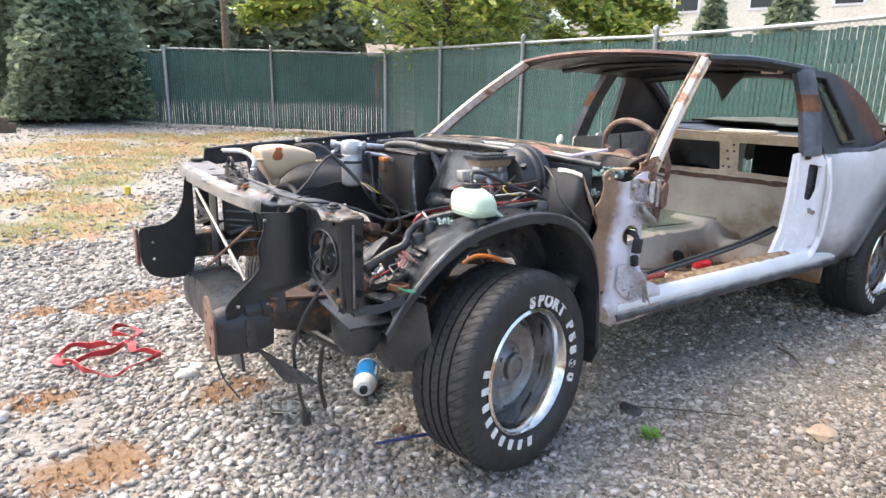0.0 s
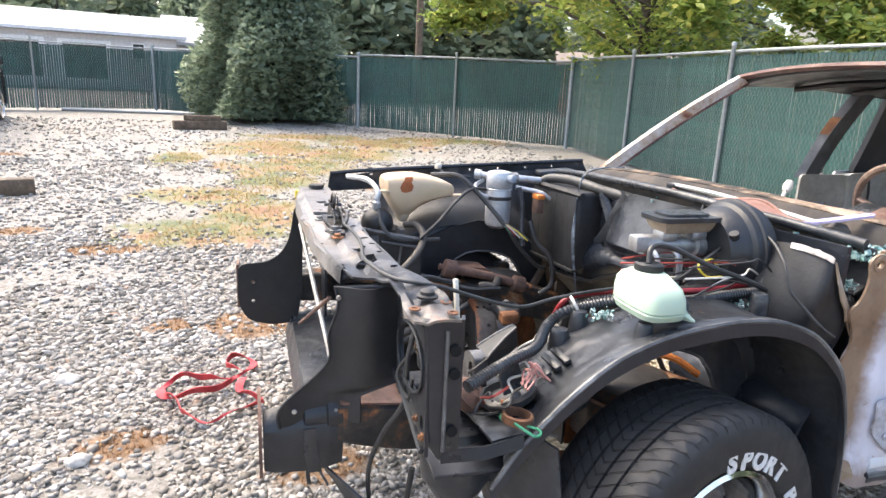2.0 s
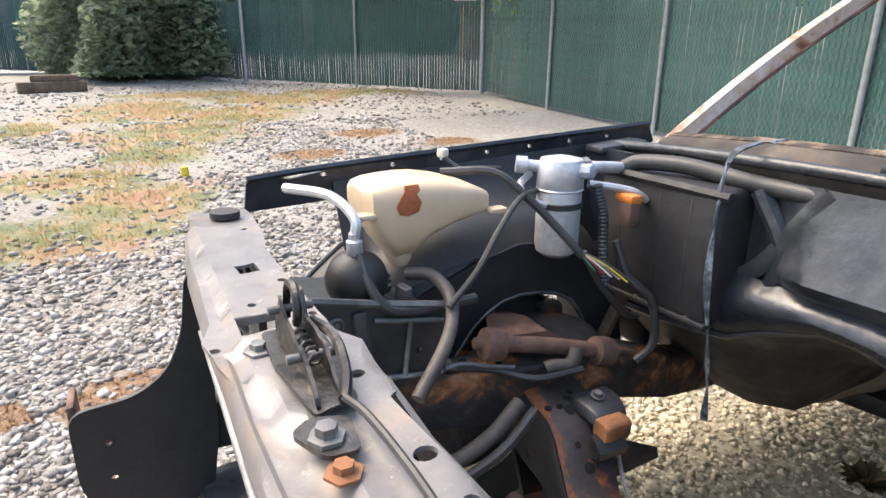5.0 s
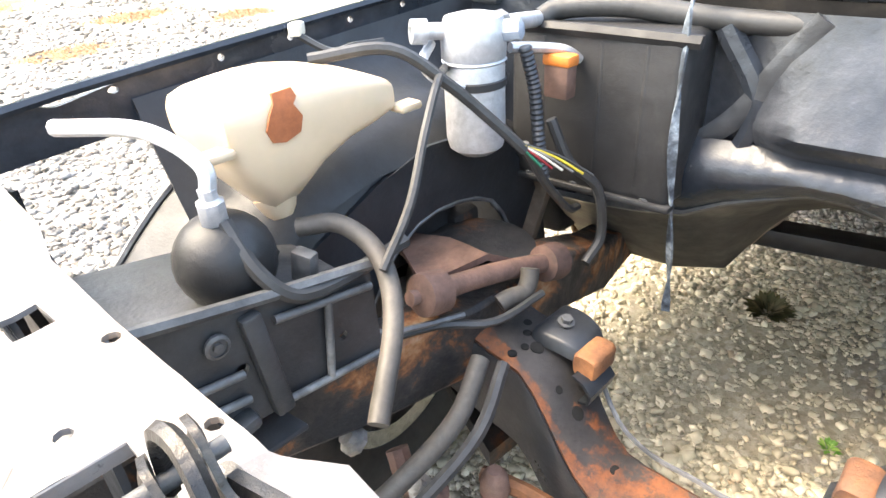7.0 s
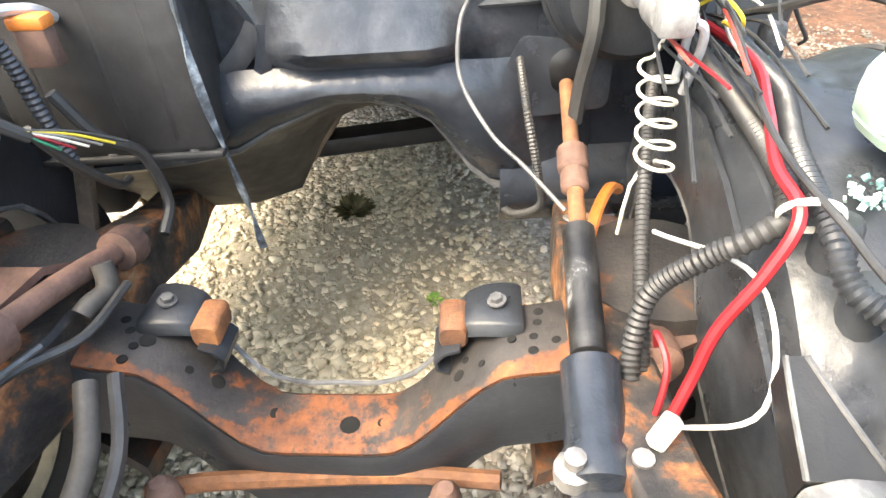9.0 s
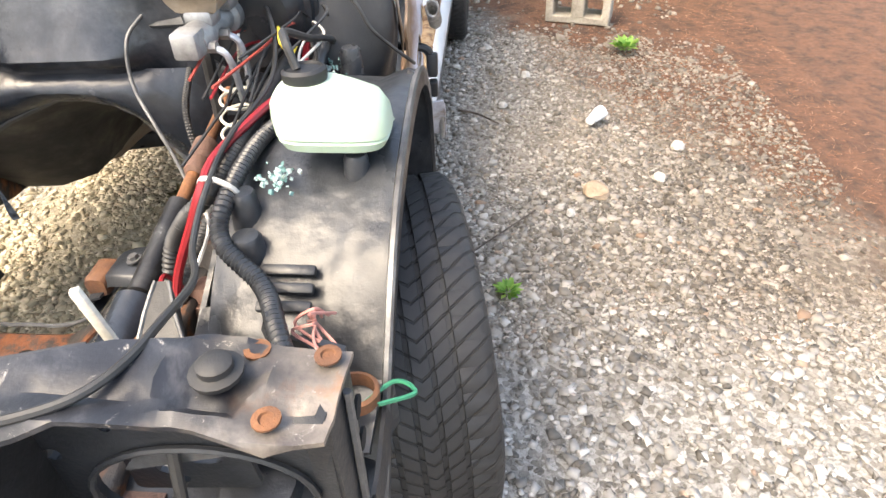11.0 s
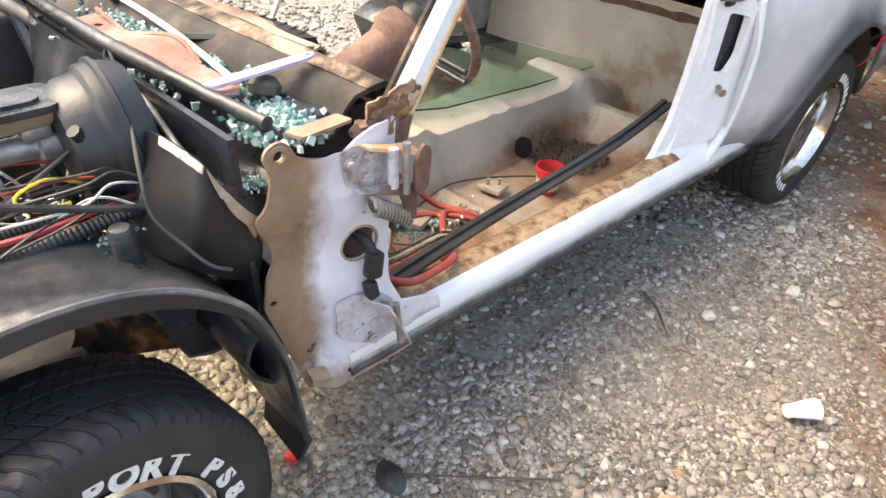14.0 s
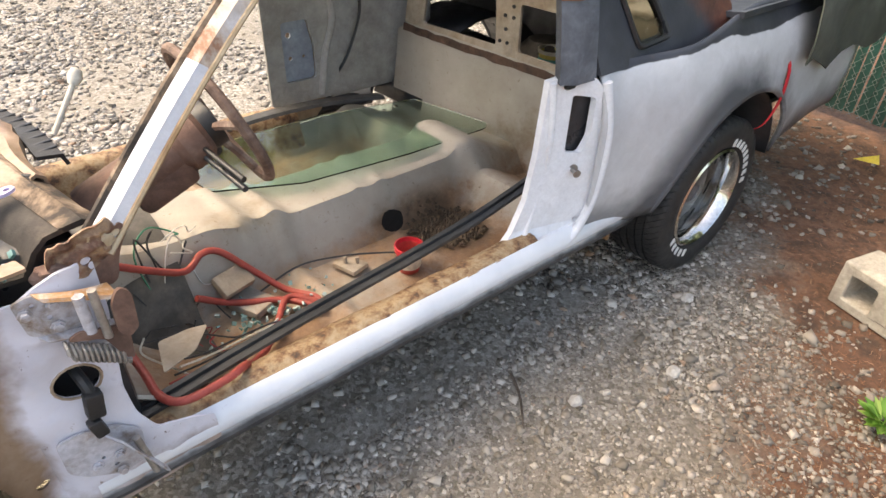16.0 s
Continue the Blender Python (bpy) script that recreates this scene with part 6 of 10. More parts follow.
def cross_material():
    n = Nodes("crossmember_rust")
    x, y, z = n.xyz()
    dark = n.ramp(n.noise(14, 8, 0.7), [(0.35, (0.014, 0.013, 0.013)), (0.6, (0.036, 0.032, 0.030)), (0.75, (0.10, 0.052, 0.03))])
    rust = n.ramp(n.noise(18, 8, 0.75), [(0.32, (0.035, 0.014, 0.009)), (0.48, (0.11, 0.036, 0.012)), (0.62, (0.19, 0.06, 0.017)), (0.76, (0.27, 0.115, 0.04))])
    from_edge = n.math("SUBTRACT", n.math("ADD", x, 0.347), n.math("MULTIPLY", n.math("POWER", n.math("ABSOLUTE", y), 2.0), 0.47))
    edge = n.ramp(from_edge, [(0.010, 0.85), (0.035, 0.0)])
    middle = n.ramp(n.math("ABSOLUTE", y), [(0.08, 0.72), (0.22, 0.0)])
    f = n.math("ADD", n.math("MAXIMUM", edge, middle), n.math("MULTIPLY_ADD", n.noise(9, 7, 0.72), 2.4, -1.3))
    fac = n.ramp(f, [(0.42, 0.0), (0.62, 1.0)])
    fac = n.math("MULTIPLY", fac, n.ramp(n.noise(42, 8, 0.75), [(0.36, 0.05), (0.46, 1.0)]))
    return n.finish(n.mix(fac, dark, rust), n.ramp(n.noise(12, 5), [(0.3, 0.45), (0.7, 0.8)]), 0.0, n.noise(70, 7, 0.75), 0.5, 0.005)


CROSSMAT = cross_material()
HOLE = plain("shadowed_hole", (0.004, 0.004, 0.004), 1.0)
crossmember()


def suspension(s):
    # bent engine mount plate with a rubber pad at its inner end
    sec = []
    for y, z, x0, x1 in ((0.294, 0.546, -0.234, -0.140), (0.286, 0.550, -0.236, -0.138), (0.262, 0.552, -0.236, -0.138), (0.236, 0.551, -0.234, -0.142), (0.214, 0.546, -0.230, -0.150), (0.200, 0.536, -0.226, -0.160), (0.192, 0.520, -0.224, -0.164)):
        sec.append([(x0 - 0.006, s * y, z - 0.022), (x0, s * y, z - 0.004), (x0 + 0.006, s * y, z), ((x0 + x1) / 2, s * y, z + 0.001), (x1 - 0.006, s * y, z), (x1, s * y, z - 0.008), (x1 + 0.004, s * y, z - 0.026)])
    m = part("engine_mount", solid_sheet(sec, 0.005), BLACK, car, "bent black engine mount plate with a rusty pad")
    pad = [[(x, s * (0.190 + 0.022 * math.copysign(abs(math.cos(k * 0.3142)) ** 0.55, math.cos(k * 0.3142))) - s * 0.004 * noise.noise((x * 30, k, s)), 0.522 + 0.023 * math.copysign(abs(math.sin(k * 0.3142)) ** 0.55, math.sin(k * 0.3142))) for k in range(20)] for x in (-0.238, -0.232, -0.205, -0.178, -0.172)]
    for ring, f in ((pad[0], 0.86), (pad[-1], 0.86)):
        ring[:] = [(x, s * 0.190 + (y - s * 0.190) * f, 0.522 + (z - 0.522) * f) for x, y, z in ring]
    part("mount_pad", capped_loft(pad), RUST, m, "orange rusted mount pad")
    part("mount_foot", solid_sheet([[(x, s * 0.200, 0.512), (x - 0.004, s * 0.176, 0.508), (x - 0.006, s * 0.160, 0.492), (x - 0.008, s * 0.164, 0.474), (x - 0.006, s * 0.182, 0.466)] for x in (-0.252, -0.235, -0.205, -0.180)], 0.005), BLACK, m, "curled black foot below the pad")
    part("mount_bolt", join(lathe([(0.015, 0), (0.015, 0.003), (0, 0.004)], (-0.192, s * 0.256, 0.556), (0, s * -0.2, 1), 14), lathe([(0.010, 0.003), (0.010, 0.011), (0, 0.012)], (-0.192, s * 0.256, 0.556), (0, s * -0.2, 1), 6)), STEELDARK, m)
    # spring pocket and upper arm
    part("spring_tower", lathe([(0.14, 0.46), (0.135, 0.54), (0.12, 0.60), (0.06, 0.612), (0.0, 0.612)], (-0.16, s * 0.49, 0), (0, 0, 1), 20), RUSTY, car)
    a, b = (Vector((-0.39, 0.378, 0.665)), Vector((-0.095, 0.352, 0.592))) if s > 0 else (Vector((-0.33, -0.455, 0.58)), Vector((-0.02, -0.445, 0.55)))
    d = (b - a).normalized()
    arm = part("upper_arm", tube([a, a.lerp(b, 0.35) + Vector((0, 0, 0.006)), a.lerp(b, 0.65) + Vector((0, 0, 0.006)), b], 0.018, 10, 4), BROWNARM, car, "brown rusted upper control arm")
    for p, q in ((a, -d), (b, d)):
        part("arm_bush", lathe([(0.02, -0.035), (0.034, -0.03), (0.036, 0.0), (0.034, 0.012), (0.026, 0.016), (0.012, 0.02), (0.012, 0.034), (0, 0.036)], p, q, 16), BROWNARM, arm)
    e, g = a + Vector((0.02, s * 0.03, -0.005)), b + Vector((-0.02, s * 0.03, -0.005))
    k = a.lerp(b, 0.55)
    part("arm_plate", solid_sheet([[e, e + Vector((0.05, s * 0.10, 0.0)), k + Vector((-0.03, s * 0.25, -0.02))], [k + Vector((0, s * 0.03, 0.03)), k + Vector((0, s * 0.12, 0.03)), k + Vector((0, s * 0.26, -0.005))], [g, g + Vector((-0.05, s * 0.10, 0.01)), k + Vector((0.03, s * 0.25, -0.02))]], 0.012), BROWNARM, arm)
    part("lower_arm", solid_sheet([[(-0.32, s * 0.32, 0.30), (-0.16, s * 0.62, 0.24)], [(-0.14, s * 0.32, 0.28), (-0.11, s * 0.64, 0.22)], [(0.08, s * 0.32, 0.30), (-0.06, s * 0.62, 0.24)]], 0.03), RUSTY, car)
    part("steering_knuckle", rbox((0.08, 0.05, 0.40), (-0.08, s * 0.60, 0.42), 0.015), RUSTY, car)
    part("brake_disc", lathe([(0.06, -0.03), (0.13, -0.02), (0.13, 0.005), (0.05, 0.01), (0.05, 0.05), (0, 0.05)], (-0.045, s * 0.56, 0.315), (0, s, 0), 24), RUST, car)


suspension(-1)
suspension(1)
part("centre_link", tube([(-0.385, 0.28, 0.335), (-0.376, 0.24, 0.338), (-0.362, 0.164, 0.335), (-0.345, -0.1, 0.332), (-0.36, -0.26, 0.345)], 0.015, 8, 4), RUST, car, "orange rusted steering centre link")
for y, z in ((0.24, 0.345), (-0.18, 0.345)):
    part("tie_rod_joint", lathe([(0.02, -0.02), (0.026, 0.0), (0.022, 0.03), (0.012, 0.045), (0, 0.047)], (-0.40, y, z), (0, 0, 1), 12), BROWNARM, car)
part("idler_arm", tube([(-0.46, 0.30, 0.335), (-0.50, 0.33, 0.37), (-0.49, 0.37, 0.42)], 0.02, 8, 4), BROWNARM, car)
for p in ((-0.50, 0.30, 0.385), (-0.55, 0.39, 0.47)):
    part("idler_bolt", lathe([(0.024, 0), (0.024, 0.01), (0.014, 0.012), (0.014, 0.025), (0, 0.027)], p, (-0.5, 0.2, 0.8), 8), STEEL, car)
part("sway_bar", tube([(-0.62, -0.45, 0.36), (-0.66, -0.2, 0.36), (-0.66, 0.2, 0.36), (-0.62, 0.45, 0.36)], 0.016, 8, 4), BLACK, car)
part("cooler_hose", tube([(-0.36, 0.30, 0.56), (-0.45, 0.27, 0.52), (-0.55, 0.29, 0.46), (-0.62, 0.33, 0.40)], 0.016, 10, 5), GREYHOSE, car)
part("cooler_hose", tube([(-0.34, 0.27, 0.555), (-0.44, 0.235, 0.51), (-0.55, 0.25, 0.45), (-0.62, 0.28, 0.40)], 0.011, 8, 5), HOSE, car)
part("gearbox_beam", rbox((0.09, 1.0, 0.06), pose(0.86, 0.25, 0.27, 0, 0, 14), 0.012), BLACK, car)
part("frame_pipe", tube([(-0.27, 0.335, 0.60), (-0.255, 0.33, 0.605), (-0.22, 0.325, 0.60), (-0.205, 0.325, 0.615), (-0.195, 0.33, 0.635)], 0.016, 10, 4), GREYHOSE, car)
for x, y, z, r in ((-0.44, 0.40, 0.625, 0.010), (-0.62, 0.405, 0.632, 0.006), (-0.66, 0.41, 0.637, 0.005), (-0.36, 0.385, 0.612, 0.007), (-0.30, 0.41, 0.607, 0.006)):
    part("rail_hole", lathe([(r, 0.0), (r, 0.003), (0, 0.003)], (x, y, z - 0.001), (0, 0, 1), 10), HOLE, car)
part("line_clip", join(rbox((0.04, 0.022, 0.006), pose(-0.475, 0.392, 0.627, 0, 8, -25), 0.002), lathe([(0.009, 0), (0.009, 0.012), (0, 0.014)], (-0.48, 0.394, 0.628), (0, 0, 1), 6)), STEELDARK, car)
part("clip_line", tube([(-0.53, 0.40, 0.628), (-0.50, 0.372, 0.636), (-0.46, 0.368, 0.64), (-0.40, 0.36, 0.625), (-0.345, 0.345, 0.617)], 0.005, 6, 5), STEELDARK, car)
part("frame_line", tube([(-0.50, 0.41, 0.62), (-0.46, 0.38, 0.625), (-0.38, 0.36, 0.61), (-0.31, 0.31, 0.60), (-0.20, 0.30, 0.60)], 0.007, 6, 5), HOSE, car)


# steering shaft and box
SLEEVE = worn("scuffed_black_sleeve", [(0.4, (0.012, 0.012, 0.013)), (0.56, (0.04, 0.04, 0.04)), (0.64, (0.30, 0.30, 0.30)), (0.8, (0.5, 0.5, 0.5))], 14, (0.3, 0.5), 0.2)


def steering():
    a, b = Vector((0.14, -0.38, 0.756)), Vector((-0.40, -0.362, 0.606))
    d = (b - a).normalized()
    part("steering_shaft", rod(a, b, 0.0125), RUST, car, "rusty steering shaft")
    part("shaft_coupler", lathe([(0.016, 0), (0.024, 0.008), (0.024, 0.045), (0.017, 0.052), (0.021, 0.058), (0.021, 0.085), (0.014, 0.092)], a + d * 0.155, d, 14), BROWNARM, car)
    part("shaft_sleeve", lathe([(0.016, 0), (0.023, 0.005), (0.023, 0.20), (0.016, 0.205)], a + d * 0.315, d, 14), SLEEVE, car)
    part("steering_box", join(lathe([(0.024, 0), (0.036, 0.008), (0.036, 0.11), (0.042, 0.12), (0.042, 0.15), (0.02, 0.16)], b - d * 0.04, d, 18), rbox((0.14, 0.09, 0.11), (-0.52, -0.365, 0.53), 0.02)), GLOSSBLACK, car, "black steering gear box")
    for dy in (-0.035, 0.035):
        part("box_cap", lathe([(0.022, 0), (0.022, 0.02), (0.012, 0.026), (0.012, 0.04), (0, 0.042)], (-0.50, -0.365 + dy, 0.58), (0, 0, 1), 10), STEEL, car)


steering()


# inner fenders
def flange_z(x):
    """Height of the wheel opening flange."""
    pts = [(-0.66, 0.55), (-0.60, 0.635), (-0.50, 0.733), (-0.40, 0.803), (-0.28, 0.845), (-0.13, 0.864), (-0.02, 0.858), (0.08, 0.825), (0.15, 0.772), (0.20, 0.708), (0.24, 0.58), (0.255, 0.44), (0.262, 0.33)]
    return pts


def inner_fender(s):
    pts = spline([(x, 0, z) for x, z in flange_z(0)], 4)
    sec = []
    for p in pts:
        x, z = p.x, p.z
        sec.append([(x, s * 0.802, z - 0.022), (x, s * 0.800, z), (x * 0.985, s * 0.775, z + 0.006), (x * 0.98, s * 0.73, z - 0.012), (x * 0.97, s * 0.62, z - 0.004 - 0.03 * smooth_step(0.0, 0.26, x)), (x * 0.96, s * 0.545, z - 0.03), (x * 0.95, s * 0.525, z - 0.08)])
    fl = part("inner_fender", solid_sheet(sec, 0.009), LINER if s < 0 else PLASTIC, car, "dusty black inner fender arched over the wheel")
    # flange ring facing outwards
    ring = [[(p.x, s * 0.803, p.z + 0.004), (p.x * 1.0, s * 0.806, p.z - 0.028)] for p in pts]
    part("opening_flange", solid_sheet(ring, 0.008), BLACK, car, "scuffed black wheel opening flange")
    part("flange_edge", tube([(p.x, s * 0.80, p.z + 0.004) for p in pts], 0.006, 6, 1), STEELDARK, car)
    # inner wall down to the frame, with a round hole towards the wheel
    wall = [(-0.66, 0.52), (-0.58, 0.62), (-0.46, 0.69), (-0.36, 0.74), (-0.24, 0.79), (-0.12, 0.82), (0.0, 0.81), (0.08, 0.77), (0.14, 0.70), (0.19, 0.62), (0.22, 0.52), (0.235, 0.40), (0.14, 0.42), (0.10, 0.56), (0.04, 0.655), (-0.06, 0.69), (-0.16, 0.685), (-0.24, 0.63), (-0.30, 0.55), (-0.38, 0.52), (-0.5, 0.50)]
    part("fender_wall", plate(wall, [], 0.008, lambda u, v, w: (u, s * (0.528 - w), v)), LINER if s < 0 else BLACK, car)
    part("wall_edge", tube([(u, s * 0.524, v) for u, v in wall[11:21]], 0.006, 6, 2), STEELDARK, car)
    # splash shield below the rear of the opening
    part("splash_flap", solid_sheet([[(0.262, s * 0.80, 0.36), (0.262, s * 0.62, 0.36)], [(0.27, s * 0.805, 0.30), (0.26, s * 0.62, 0.28)], [(0.24, s * 0.80, 0.25), (0.24, s * 0.64, 0.24)]], 0.008), PLASTIC, car)
    # front shelf of the liner, open towards the headlamp
    shelf = [[(-0.66, s * 0.79, 0.655), (-0.66, s * 0.65, 0.64), (-0.67, s * 0.52, 0.62)], [(-0.55, s * 0.795, 0.675), (-0.55, s * 0.65, 0.665), (-0.56, s * 0.52, 0.65)], [(-0.46, s * 0.79, 0.74), (-0.46, s * 0.65, 0.725), (-0.47, s * 0.53, 0.70)]]
    part("liner_shelf", solid_sheet(shelf, 0.008), LINER if s < 0 else PLASTIC, car)
    return fl


inner_fender(-1)
SKEW[0] = -0.72
inner_fender(1)
SKEW[0] = None
# details pressed into the near liner
for x, y, z, r in ((-0.43, -0.60, 0.765, 0.022), (-0.375, -0.585, 0.80, 0.02), (0.06, -0.665, 0.845, 0.02), (-0.20, -0.70, 0.855, 0.024), (-0.305, -0.735, 0.822, 0.018)):
    part("liner_boss", lathe([(r * 1.25, -0.05), (r * 1.1, 0.0), (r, 0.028), (r * 0.8, 0.034), (0, 0.035)], (x, y, z), (0, 0, 1), 14), LINER, car)
for i in range(3):
    part("liner_louvre", rbox((0.016, 0.075, 0.012), pose(-0.50 + 0.022 * i, -0.66, 0.735 + 0.013 * i, 0, -30, 0), 0.004), BLACK, car)
part("front_flap", solid_sheet([[(-0.52, -0.80, 0.62), (-0.60, -0.70, 0.66), (-0.62, -0.60, 0.62)], [(-0.50, -0.80, 0.50), (-0.60, -0.71, 0.50), (-0.62, -0.60, 0.48)], [(-0.52, -0.74, 0.38), (-0.585, -0.69, 0.37), (-0.60, -0.63, 0.40)]], 0.007), LINER, car, "torn grey plastic splash flap")
part("vacuum_canister", lathe([(0.0, -0.10), (0.05, -0.095), (0.078, -0.05), (0.082, 0.02), (0.07, 0.06), (0.0, 0.07)], (-0.68, -0.64, 0.545), (0, 0.15, 1), 20), LINER, car, "grey plastic canister below the headlamp panel")

# far fender rail
strip = round_poly([(-0.80, 0.905), (-0.79, 0.975), (-0.74, 0.985), (-0.70, 0.97), (-0.55, 0.995), (0.35, 1.045), (0.38, 0.99), (0.2, 0.965), (-0.4, 0.925)], 0.01)
holes = [circle(-0.62, 0.975, 0.008, 8, 0.005)] + [circle(-0.45 + 0.13 * i, 0.985 + 0.0065 * i, 0.006, 8) for i in range(6)]
part("fender_rail", plate(strip, holes, 0.01, on_y(0.745)), GLOSSBLACK, car, "long black fender rail with bolt holes")
part("fender_rail_lip", tube([(-0.79, 0.742, 0.978), (-0.55, 0.742, 0.997), (0.35, 0.742, 1.045)], 0.008, 6, 3), GLOSSBLACK, car)


def fender_apron():
    """Black sheet that falls from the far rail to the wheel dome."""
    crest = spline([(x, 0, z) for x, z in flange_z(0)], 4)

    def dome(x):
        return min(crest, key=lambda p: abs(p.x - x)).z
    sec = []
    for i in range(27):
        x = -0.60 + 0.85 * i / 26
        z = max(0.72, dome(x + 0.12))
        sec.append([(x, 0.748, 0.955 + 0.05 * i / 26), (x, 0.735, 0.925 + 0.03 * i / 26), (x, 0.70, 0.50 * 0.93 + 0.50 * (z + 0.03)), (x, 0.65, z + 0.022), (x, 0.60, z + 0.012), (x, 0.555, z - 0.018), (x, 0.53, z - 0.06)])
    part("fender_apron", solid_sheet(sec, 0.008), PLASTIC, car, "smooth black apron over the far wheel")


fender_apron()


# radiator support
def support_material():
    """Sky sheen painted as pale scuffed grey over most of the length, black paint towards one end, rust tints at the
    tip.
    """
    n = Nodes("scuffed_radiator_support")
    x, y, z = n.xyz()
    # pale tone stands for sky reflected in the dark paint
    bare = n.ramp(n.noise(5, 8, 0.68, dist=0.4), [(0.30, (0.08, 0.077, 0.078)), (0.42, (0.14, 0.134, 0.134)), (0.58, (0.195, 0.183, 0.176)), (0.76, (0.25, 0.232, 0.215))])
    tint = n.ramp(n.noise(11, 7, 0.7), [(0.52, 0.0), (0.64, 0.55)])
    bare = n.mix(tint, bare, (0.25, 0.18, 0.118))
    dark = n.ramp(n.noise(7, 8, 0.7, dist=0.5), [(0.40, (0.010, 0.011, 0.015)), (0.55, (0.022, 0.024, 0.030)), (0.64, (0.07, 0.07, 0.076)), (0.74, (0.20, 0.19, 0.175))])
    mask = n.math("ADD", y, n.math("MULTIPLY_ADD", n.noise(6, 6, 0.65), 0.34, -0.17))
    paint = n.math("SUBTRACT", 1.0, n.ramp(n.math("ADD", mask, 1.0), [(0.58, 0.0), (0.68, 1.0)]))
    col = n.mix(paint, bare, dark)
    tip = n.math("MULTIPLY", n.math("SUBTRACT", 1.0, n.ramp(n.math("ADD", mask, 1.0), [(0.18, 0.0), (0.30, 1.0)])), 0.7)
    col = n.mix(tip, col, n.ramp(n.noise(16, 7, 0.7), [(0.35, (0.10, 0.085, 0.075)), (0.55, (0.30, 0.255, 0.21)), (0.70, (0.36, 0.19, 0.10))]))
    scuff = n.ramp(n.noise(46, 8, 0.78, dist=0.8), [(0.60, 0.0), (0.66, 0.7)])
    col = n.mix(scuff, col, (0.42, 0.39, 0.35))
    col = n.mix(n.ramp(n.noise(33, 8, 0.75), [(0.64, 0.0), (0.69, 0.9)]), col, (0.035, 0.030, 0.028))
    return n.finish(col, n.ramp(n.noise(9, 6), [(0.3, 0.30), (0.7, 0.50)]), 0.08, n.noise(80, 6, 0.75), 0.25, 0.003)


SUPPORT = support_material()
LATCHMAT = worn("greasy_latch_steel", [(0.34, (0.012, 0.012, 0.013)), (0.5, (0.035, 0.033, 0.032)), (0.62, (0.10, 0.085, 0.07)), (0.76, (0.24, 0.20, 0.16))], 22, (0.25, 0.5), 0.3, strength=0.4)


